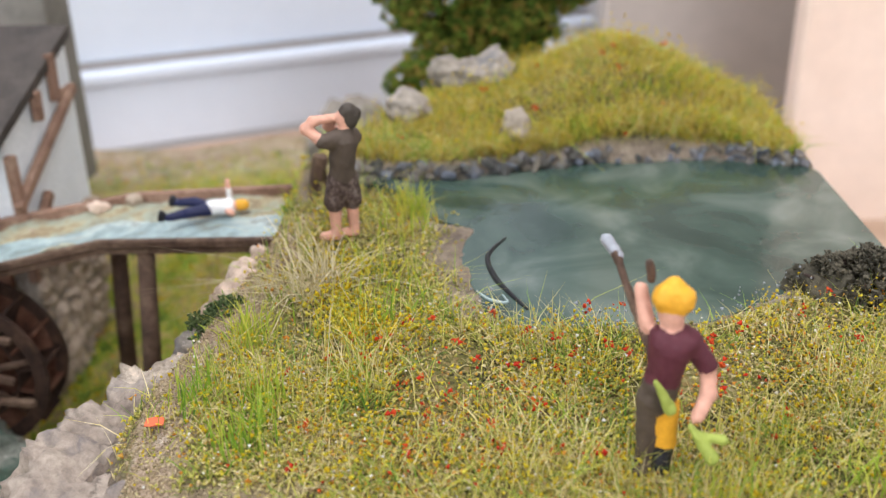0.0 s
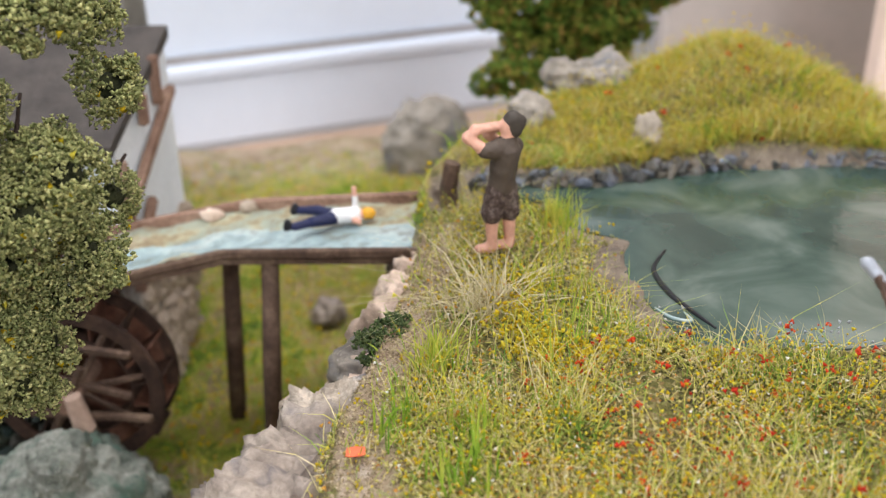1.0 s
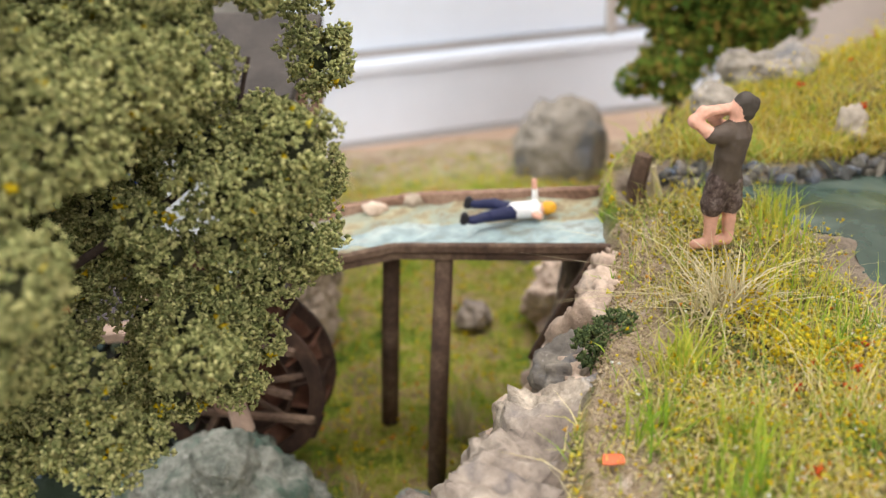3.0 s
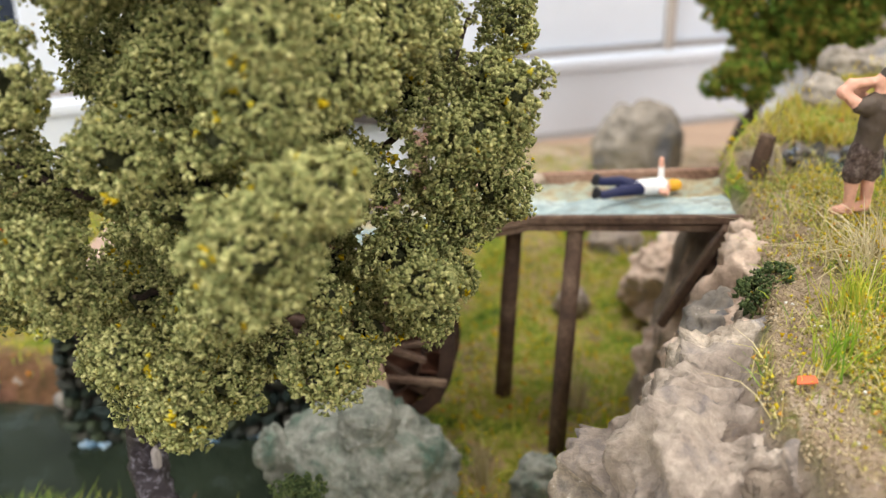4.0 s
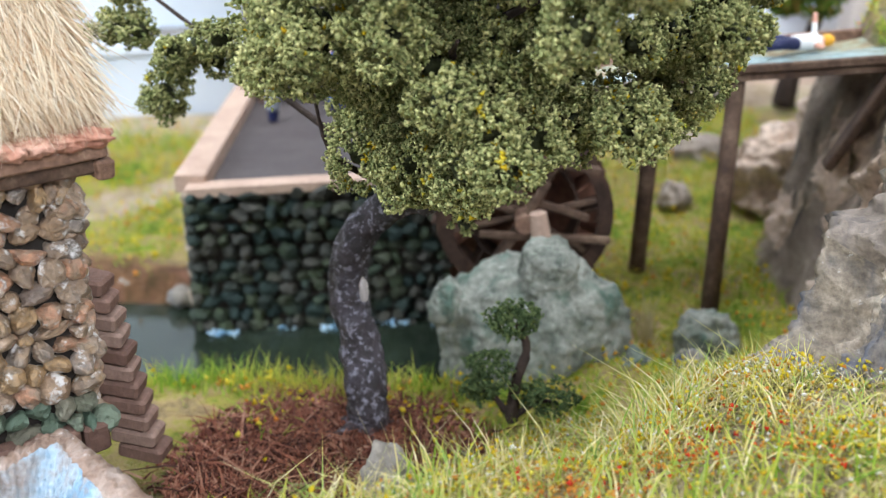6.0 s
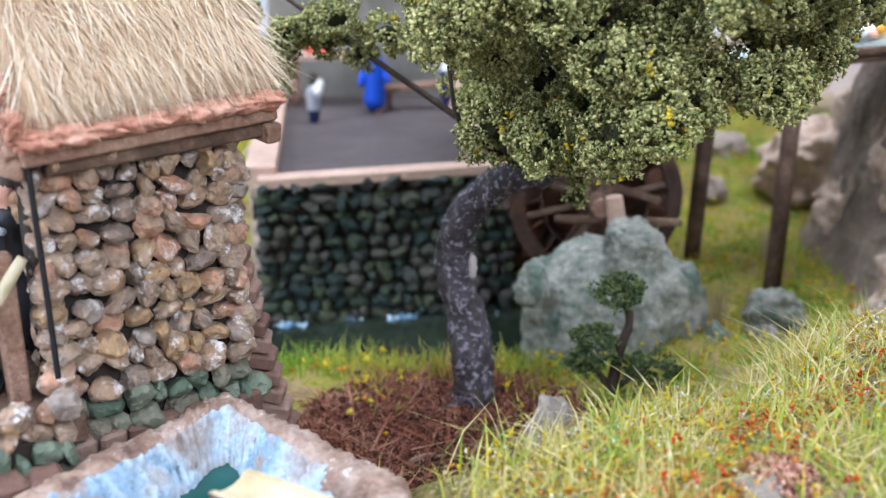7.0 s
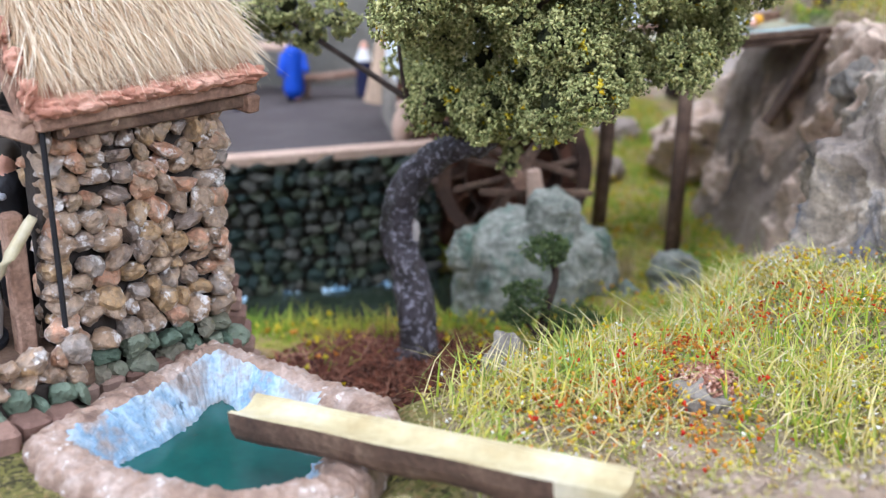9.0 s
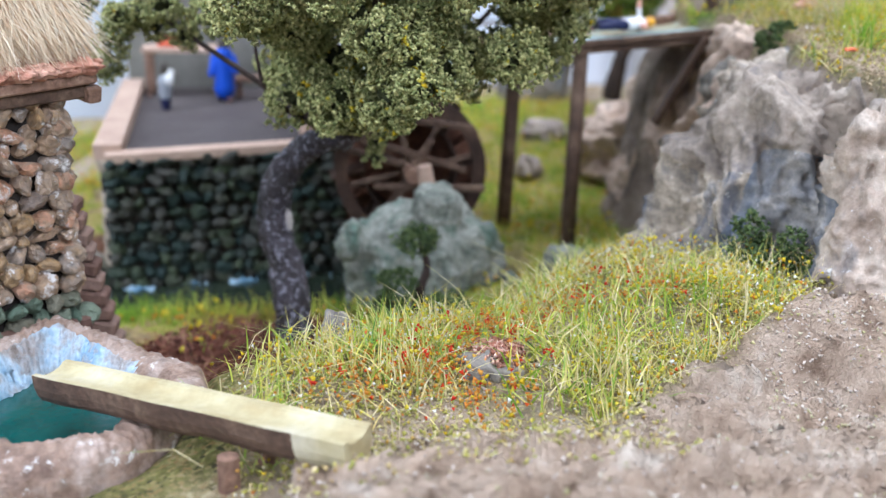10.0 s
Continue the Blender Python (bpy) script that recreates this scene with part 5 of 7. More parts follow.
small_tree("far_tree", (-0.4, 9.65, 0.6), [([(-0.42, 9.7, 0.55), (-0.38, 9.68, 0.95), (-0.25, 9.6, 1.35), (-0.05, 9.6, 2.2)], 0.11)],
           [(-0.42, 9.2, 1.72, 0.26, 0.25, 0.24), (-0.66, 9.2, 1.62, 0.16, 0.14, 0.12), (-0.15, 9.5, 1.95, 0.34, 0.3, 0.3), (0.35, 9.6, 2.0, 0.36, 0.3, 0.3), (-0.25, 9.4, 2.3, 0.4, 0.3, 0.4), (-0.6, 9.4, 2.5, 0.25, 0.25, 0.4), (0.25, 9.6, 2.2, 0.4, 0.35, 0.42), (0.3, 9.5, 2.7, 0.4, 0.35, 0.4), (0.72, 9.6, 2.45, 0.3, 0.3, 0.3), (-0.3, 9.4, 3.0, 0.45, 0.35, 0.4)], BACK_LEAF, "dark green model tree with autumn tints behind the pond", "tree", 7, (0.018, 0.036), 14, 0.036)


small_tree("shore_bush", (1.74, 4.66, 1.9), [([(1.6, 4.62, 1.86), (1.74, 4.66, 1.98), (1.9, 4.68, 2.0)], 0.03), ([(1.7, 4.6, 1.9), (1.55, 4.55, 1.98)], 0.015)],
           [(1.6, 4.64, 1.92, 0.1, 0.09, 0.06), (1.72, 4.62, 1.98, 0.12, 0.1, 0.07), (1.85, 4.64, 2.0, 0.12, 0.1, 0.07), (1.8, 4.52, 1.92, 0.11, 0.08, 0.06), (1.96, 4.6, 1.96, 0.1, 0.09, 0.08)], MOUND, "low dark mossy scrub on the pond's shore", "bush", 26, (0.007, 0.014))


def ridge_line(points, radius):
    run = spline(points, 8)
    n = len(run)
    return tube(run, [radius * (0.3 + 0.7 * math.sin(math.pi * (i + 0.5) / n)) for i in range(n)], 8, 0.1, 4)


tagged(link_mesh("resin_edge", *ridge_line([(0.24, 5.22, 1.853), (0.15, 5.0, 1.853), (0.18, 4.77, 1.853), (0.25, 4.6, 1.853), (0.33, 4.44, 1.853)], 0.014), BLACK, smooth=True), "thin dark curled edge in the pond's resin", "edge")
tagged(link_mesh("resin_edge", *ridge_line([(0.1, 4.62, 1.853), (0.16, 4.53, 1.853), (0.24, 4.5, 1.853), (0.22, 4.58, 1.853)], 0.008), FLUME_WATER, smooth=True), "small pale curl in the pond's resin", "edge")


# ---- the stone hut ----
def stone_shapes(count, seed, level=3):
    """A few chunky chipped stones of unit size to share."""
    out = []
    r = random.Random(seed)
    for k in range(count):
        planes = [(Vector((r.gauss(0, 1), r.gauss(0, 1), r.gauss(0, 1))).normalized(), r.uniform(0.62, 1.0)) for _ in range(11)]
        bm = bmesh.new()
        bmesh.ops.create_icosphere(bm, subdivisions=level, radius=1)
        for v in bm.verts:
            d = v.co.normalized()
            near_ = sum(math.exp(-20 * q / max(d.dot(a), 0.05)) for a, q in planes if d.dot(a) > 0.05)
            rad = min(-math.log(max(near_, 1e-12)) / 20, 1.05)
            v.co = d * (0.52 * rad + 0.05 * noise.noise(d * 3 + Vector((k, 0, 0))) + 0.05 * noise.noise(d * 6 + Vector((0, k, 0))) + 0.045 * noise.noise(d * 13 + Vector((0, k, 4))))
            v.co *= U
        me = bpy.data.meshes.new("stone")
        bm.to_mesh(me)
        bm.free()
        me.polygons.foreach_set("use_smooth", np.zeros(len(me.polygons), dtype=bool))
        out.append(me)
    return out


def clothe(me, mat):
    c = me.copy()
    c.materials.clear()
    c.materials.append(mat)
    return c


SHAPES = stone_shapes(14, 3)
FAR_SHAPES = stone_shapes(14, 3, 2)


def lay_stones(parent, corner, along, upto, size, meshes, r, depth=0.06, name="stone", skip=None, moss=None, out=None):
    """Courses of stones on a face: from corner, `along` its run and up to that height; sizes vary from stone to stone."""
    a = Vector(along)
    length = a.length
    a.normalize()
    n = out or Vector((a.y, -a.x, 0))
    yaw = math.atan2(a.y, a.x)
    z, row = 0.0, 0
    home = origin_of(parent)
    while z < upto:
        h = size[1] * r.uniform(0.8, 1.15)
        x = -r.uniform(0, 0.6) * size[0]
        while x < length:
            w = size[0] * r.uniform(0.5, 1.5)
            hh = h * r.uniform(0.8, 1.3)
            flare = n * 0.1 * max(0, 0.3 - z) if moss else Vector((0, 0, 0))
            p = Vector(corner) + flare + a * min(max(x + w / 2, 0.02), length - 0.02 + (0.1 * max(0, 0.4 - z) if moss else 0)) + Vector((0, 0, z + h / 2 + r.uniform(-0.18, 0.18) * h)) + n * r.uniform(-0.02, 0.025)
            if not (skip and skip(p)):
                me = (moss if moss and (z < 0.11) else meshes)[r.randrange(len(meshes))]
                ob = new(name, me)
                ob.parent = parent
                ob.location = p * U - home
                ob.rotation_euler = (r.uniform(-0.3, 0.3) + r.choice((0, math.pi)), r.choice((0, math.pi)) + r.uniform(-0.6, 0.6), yaw + r.uniform(-0.3, 0.3))
                ob.scale = (w * 1.1, depth * 2.4, hh * 1.1)
            x += w
        z += h
        row += 1


build_shore()
HUT_A, HUT_B = Vector((-5.53, 2.99, 0)), Vector((-4.93, 3.43, 0))
HUT_N = Vector((-0.592, 0.806, 0))


def build_hut():
    r = random.Random(5)
    hut = thing("stone_hut", (-5.2, 3.25, 0.45), "small stone hut with a straw thatched roof, open on one side", "hut")
    d = (HUT_B - HUT_A).normalized()
    plain_stones, moss_stones = [clothe(m, STONE) for m in SHAPES], [clothe(m, MOSS_STONE) for m in SHAPES]
    mid = (HUT_A + HUT_B) / 2 + HUT_N * 0.075
    turn = math.degrees(math.atan2(d.y, d.x))
    wall = link_mesh("wall", *block(mid.x, mid.y, 1.06, 0.76, 0.11, 1.12, turn, 0.01), MORTAR, hut, "wall of rounded brown and grey stones")
    lay_stones(wall, (HUT_A.x, HUT_A.y, 0.52), HUT_B - HUT_A, 1.06, (0.092, 0.08), plain_stones, r, 0.055, moss=moss_stones)
    # return of the wall beside the open bay, and the far flank
    c = HUT_A + HUT_N * 0.08
    lay_stones(wall, tuple(HUT_A + HUT_N * 0.16 + d * 0.05) [:2] + (0.52,), -HUT_N * 0.15, 0.98, (0.1, 0.092), plain_stones, r, 0.05, out=-d)
    side = link_mesh("side_wall", *block(*(HUT_B + HUT_N * 0.35 - d * 0.06)[:2], 1.02, 0.1, 0.66, 1.04, turn, 0.01), MORTAR, hut)
    lay_stones(side, tuple(HUT_B + d * 0.0)[:2] + (0.45,), HUT_N * 0.66, 1.1, (0.105, 0.092), plain_stones, r, 0.05, out=d)
    back = HUT_A + HUT_N * 0.75 - d * 0.35
    # back wall's colour carries the bay's inner shade
    link_mesh("back_wall", *block(back.x, back.y, 1.15, 1.5, 0.08, 1.3, turn, 0.01), SHADED_PLASTER, hut, "dark rough plastered back wall")
    # eave plank, wall plate, gable timbers
    e0, e1 = Vector((-5.5, 2.9, 1.6)), Vector((-4.76, 3.43, 1.66))
    link_mesh("eave_board", *beam(e0, e1, 0.05, 0.05), WOOD, hut)
    link_mesh("wall_plate", *beam(Vector((-5.46, 2.98, 1.56)), Vector((-4.8, 3.46, 1.6)), 0.07, 0.06), DARK_WOOD, hut)
    link_mesh("beam_end", *beam(Vector((-4.86, 3.5, 1.6)), Vector((-4.76, 3.42, 1.58)), 0.07, 0.075), WOOD, hut)
    rise = HUT_N * 0.62 + Vector((0, 0, 0.66))
    g0 = Vector((-5.52, 2.92, 1.6))
    link_mesh("gable_rafter", *beam(g0, g0 + rise, 0.07, 0.06), WOOD, hut)
    link_mesh("tie_beam", *beam(g0 + Vector((0.02, 0.02, -0.04)), g0 + HUT_N * 0.35 - d * 0.35 + Vector((0, 0, 0.12)), 0.06, 0.08), WOOD, hut)
    link_mesh("tie_beam", *beam(g0 + rise * 0.55, g0 + rise * 0.55 - d * 0.5 + Vector((0, 0, 0.05)), 0.06, 0.07), WOOD, hut)
    link_mesh("gable_strip", *beam(g0 + Vector((0.03, 0.02, 0.09)), g0 + rise * 1.02 + Vector((0.03, 0.02, 0.09)), 0.025, 0.02), FRESH_WOOD, hut)
    link_mesh("down_wire", *tube([(-5.49, 2.93, 1.58), (-5.485, 2.935, 1.1), (-5.48, 2.93, 0.55)], [0.011] * 3, 6), BLACK, hut, "thin black wire down the corner")
    # the roof body of clay rolls under the straw
    def slope(u, s, lift=0.0):
        return e0 + (e1 - e0) * u + rise * s + Vector((0.3, -0.42, 0.62)) * lift
    nu, ns = 26, 16
    v = [tuple(slope(i / nu, j / ns, 0.05 + 0.03 * float(fbm(np.array([i * 0.5]), np.array([j * 0.5]), 3, 3)[0]))) for j in range(ns + 1) for i in range(nu + 1)]
    v += [tuple(slope(i / nu, j / ns, -0.03)) for j in range(ns + 1) for i in range(nu + 1)]
    k = (nu + 1) * (ns + 1)
    q = lambda i, j: j * (nu + 1) + i
    f = [(q(i, j), q(i + 1, j), q(i + 1, j + 1), q(i, j + 1)) for j in range(ns) for i in range(nu)]
    f += [(q(i, j) + k, q(i, j + 1) + k, q(i + 1, j + 1) + k, q(i + 1, j) + k) for j in range(ns) for i in range(nu)]
    f += [(q(i, 0), q(i, 0) + k, q(i + 1, 0) + k, q(i + 1, 0)) for i in range(nu)]
    f += [(q(0, j), q(0, j + 1), q(0, j + 1) + k, q(0, j) + k) for j in range(ns)] + [(q(nu, j), q(nu, j) + k, q(nu, j + 1) + k, q(nu, j + 1)) for j in range(ns)]
    roof = link_mesh("roof", v, f, CLAY, hut, "reddish clay roof bed", smooth=True)
    for i in range(9):
        p = slope((i + 0.5) / 9, 0.03, 0.06)
        lv, lf = lump(p, (0.075 * r.uniform(0.7, 1.3), 0.05, 0.034 * r.uniform(0.8, 1.2)), 30 + i, 4, 0.4, 1.8, False)
        link_mesh("clay_roll", lv, lf, CLAY, roof, smooth=True)
    for i in range(6):
        p = slope(0.01, (i + 0.7) / 6.5, 0.06)
        lv, lf = lump(p, (0.035, 0.075, 0.045), 50 + i, 4, 0.4, 1.8, False)
        link_mesh("clay_roll", lv, lf, CLAY, roof, smooth=True)
    gen = np.random.default_rng(3)
    n = 22000
    u, s = gen.uniform(0.07, 0.95, n), gen.uniform(0.3, 1.1, n)
    E0, E1, R = np.array(e0), np.array(e1), np.array(rise)
    nrm = np.array([0.3, -0.42, 0.62])
    head = E0 + (E1 - E0) * u[:, None] + R * s[:, None] + nrm * gen.uniform(0.06, 0.13, n)[:, None]
    fall = -R * gen.uniform(0.2, 0.5, n)[:, None] + (E1 - E0) * gen.normal(0.02, 0.085, n)[:, None] + nrm * gen.normal(-0.01, 0.045, n)[:, None]
    tail = head + fall
    low = tail[:, 2] < e0.z + 0.07 + 0.06 * u + 0.05 * gen.uniform(-1, 1, n)
    tail[low] += R * 0.14
    side = np.cross(fall, nrm)
    side /= np.linalg.norm(side, axis=1, keepdims=True)
    w = side * gen.uniform(0.0012, 0.0028, n)[:, None]
    mid2 = (head + tail) / 2 + nrm * gen.normal(0.008, 0.012, n)[:, None]
    sv = np.stack([head - w, head + w, mid2 - w, mid2 + w, tail], 1).reshape(-1, 3)
    sf = (np.array([(0, 1, 3), (0, 3, 2), (2, 3, 4)])[None] + 5 * np.arange(n)[:, None, None]).reshape(-1, 3)
    tagged(link_mesh("thatch", sv, sf, STRAW, hut, "pale straw thatch with loose ends"), kind="stuff")
    # the brick footing
    for i in range(7):
        c = HUT_A + d * (0.05 + i * 0.11) - HUT_N * 0.07
        bv, bf = block(c.x, c.y, 0.5, 0.1, 0.09, 0.12, turn + r.uniform(-8, 8), 0.012)
        link_mesh("brick", bv, bf, BRICK, hut)
    for i in range(11):
        bv, bf = block(-5.06 + 0.018 * i + r.uniform(-0.01, 0.01), 3.76, 1.0 - 0.08 * i, 0.2, 0.15, 0.07, r.uniform(-5, 5), 0.012, 10)
        link_mesh("brick", bv, bf, BRICK, hut)
    for i in range(9):
        c = HUT_A - d * (0.02 + i * 0.115) - HUT_N * (0.3 + 0.02 * (i % 2))
        bv, bf = block(c.x, c.y, height(c.x, c.y) + 0.02, 0.11, 0.14, 0.12, turn + r.uniform(-7, 7), 0.014, r.uniform(-4, 4))
        link_mesh("brick", bv, bf, BRICK, hut)
    # floor of the open bay
    c = HUT_A - d * 0.5 + HUT_N * 0.25
    link_mesh("bay_floor", *block(c.x, c.y, 0.66, 1.1, 0.9, 0.1, turn, 0.01), DARK_WOOD, hut, "dark brown dusty floor")
    c = HUT_A - d * 0.5 - HUT_N * 0.16
    plinth = link_mesh("plinth", *block(c.x, c.y, 0.56, 1.0, 0.12, 0.24, turn, 0.01), MORTAR, hut)
    lay_stones(plinth, tuple(HUT_A - d * 1.0 - HUT_N * 0.2)[:2] + (0.5,), d * 0.98, 0.26, (0.09, 0.08), plain_stones, r, 0.05, moss=moss_stones)
    p = HUT_A - d * 0.1 + HUT_N * 0.06
    link_mesh("bay_post", *block(p.x, p.y, 0.98, 0.07, 0.07, 0.56, turn, 0.008), WOOD, hut)


build_hut()
stick_v, stick_f = tube(spline([(-5.73, 2.88, 1.0), (-5.65, 2.92, 1.11), (-5.56, 2.96, 1.25)], 3), [0.012, 0.02, 0.022, 0.023, 0.023, 0.022, 0.018], 8, 0.1)
tagged(link_mesh("wooden_handle", stick_v, stick_f, FRESH_WOOD, smooth=True), "pale peeled stick leaning on the hut's corner", "stick")


def lathe(profile, cx, cy, sides=36, wob=0.0):
    """A turned body from (radius, height) pairs."""
    v, f, k = [], [], len(profile)
    for i in range(sides):
        t = 2 * math.pi * i / sides
        for j, (q, z) in enumerate(profile):
            e = q * (1 + wob * noise.noise(Vector((math.cos(t) * 3, math.sin(t) * 3, z * 5))))
            v.append((cx + e * math.cos(t), cy + e * math.sin(t), z))
    for i in range(sides):
        o, p = i * k, (i + 1) % sides * k
        f += [(o + j, p + j, p + j + 1, o + j + 1) for j in range(k - 1)]
    return v, f + [tuple(i * k for i in range(sides))[::-1], tuple(i * k + k - 1 for i in range(sides))]


tub = thing("round_block", (-5.96, 3.02, 0.7), "pale grey turned wooden block with a hollow top", "block")
link_mesh("body", *lathe([(0.2, 0.7), (0.215, 0.72), (0.22, 0.86), (0.21, 0.97), (0.19, 1.0), (0.11, 1.005), (0.095, 0.99), (0.09, 0.93)], -5.96, 3.02, 36, 0.06), PALE_WOOD, tub, smooth=True)
link_mesh("foot_ring", *lathe([(0.225, 0.71), (0.235, 0.72), (0.235, 0.735), (0.222, 0.745)], -5.96, 3.02, 36, 0.03), BLACK, tub, "dark ring round the foot")


# ---- basin and gutter ----
def build_basin():
    r = random.Random(9)
    basin = thing("stone_basin", (-4.65, 2.5, 0.4), "rough pinkish stone basin filled with dark green water", "basin")
    outer = [(-5.5, 2.45), (-5.38, 2.63), (-5.12, 3.0), (-4.97, 3.18), (-4.83, 3.09), (-4.42, 2.72), (-4.26, 2.54), (-4.28, 2.38), (-4.42, 2.06), (-4.55, 1.95), (-4.87, 1.93), (-5.25, 2.12), (-5.42, 2.28)]
    run = [tuple(p)[:2] for p in spline([(*p, 0) for p in outer + outer[:1]], 34)[:-1]]
    c = np.mean(outer, 0)
    v, f, k = [], [], len(run)
    rows = [(0.05, 0.1), (0.05, 0.3), (0.045, 0.4), (0.04, 0.47), (0.035, 0.53), (0.03, 0.57), (0.015, 0.6), (-0.005, 0.62), (-0.03, 0.63), (-0.06, 0.635), (-0.09, 0.635), (-0.115, 0.625), (-0.135, 0.605), (-0.155, 0.58), (-0.175, 0.555), (-0.2, 0.53), (-0.225, 0.5), (-0.25, 0.47), (-0.28, 0.38)]
    for g, z in rows:
        at = np.array([(x, y, z) for x, y in run])
        out = at[:, :2] - c
        out /= np.linalg.norm(out, axis=1, keepdims=True)
        rough = 0.02 * fbm3(at * 4, 2, 5) + 0.022 * fbm3(at * 19 + g * 30, 3, 6) + 0.012 * vnoise3(at * 60 + g * 50, 7)
        rise_ = 0.014 * fbm3(at * 5, 2, 8) + 0.03 * (0.3 - np.abs(fbm3(at * 17 + g * 20, 3, 9))) + 0.014 * vnoise3(at * 55 + g * 60, 10)
        flat_ = at[:, :2] + out * (g + rough)[:, None]
        v += [(q[0], q[1], z + h) for q, h in zip(flat_, rise_)]
    for a in range(len(rows) - 1):
        f += [(a * k + i, a * k + (i + 1) % k, (a + 1) * k + (i + 1) % k, (a + 1) * k + i) for i in range(k)]
    slots = []
    for face in f:
        x, y, z = np.mean([v[q] for q in face], 0)
        inner = face[0] // k >= 11
        wash = noise.noise(Vector((x * 14, y * 14, z * 10))) + 0.5 * noise.noise(Vector((x * 40, y * 40, z * 30)))
        slots.append(1 if inner and x < -4.55 + 0.06 * wash and y > 2.1 + 0.05 * wash else 0)
    link_mesh("rim", v, f, [BASIN, BASIN_WASH], basin, "rough stone rim washed with blue paint inside", slots=slots, smooth=True)
    w = []
    for x, y in run:
        away = Vector((x - c[0], y - c[1]))
        away *= 1 - 0.235 / away.length
        w.append((c[0] + away.x, c[1] + away.y, 0.475))
    link_mesh("water", w, [tuple(range(k))], TEAL, basin, "dark green glossy water")


build_basin()


def build_gutter():
    """Half a hollowed log on two props."""
    g = thing("log_gutter", (-4.2, 2.0, 0.4), "hollowed half log gutter with dark bark, leading to the basin", "gutter")
    a, b = Vector((-4.8, 2.42, 0.725)), Vector((-3.69, 1.635, 0.82))
    d = (b - a).normalized()
    s = d.cross(Vector((0, 0, 1))).normalized()
    up = s.cross(d)
    v, f, k = [], [], 22
    steps = 14
    for i in range(steps + 1):
        p = a + (b - a) * i / steps
        w = 0.082 + 0.003 * math.sin(i * 1.3)
        ring = []
        for j in range(12):
            t = math.pi * j / 11
            ring.append(p - s * w * math.cos(t) - up * w * 1.6 * math.sin(t) ** 0.7 * (1 + 0.03 * math.sin(i * 2 + j)))
        for j in range(10):
            t = math.pi * (j + 0.5) / 10
            ring.append(p + s * w * 0.72 * math.cos(t) - up * (w * 0.3 * math.sin(t) - 0.002))
        v += [tuple(q) for q in ring]
    slots = []
    for i in range(steps):
        for j in range(k):
            f.append((i * k + j, i * k + (j + 1) % k, (i + 1) * k + (j + 1) % k, (i + 1) * k + j))
            slots.append(1 if j >= 11 or i >= steps - 2 else 0)
    f += [tuple(range(k))[::-1], tuple(steps * k + j for j in range(k))]
    slots += [0, 1]
    link_mesh("log", v, f, [DARK_WOOD, FRESH_WOOD], g, "bark outside, pale yellow wood inside", slots=slots)
    for x, y in ((-4.1, 1.78), (-3.98, 1.9)):
        link_mesh("prop", *tube([(x, y, 0.3), (x, y, 0.68)], [0.04, 0.036], 8, 0.1), WOOD, g)


build_gutter()


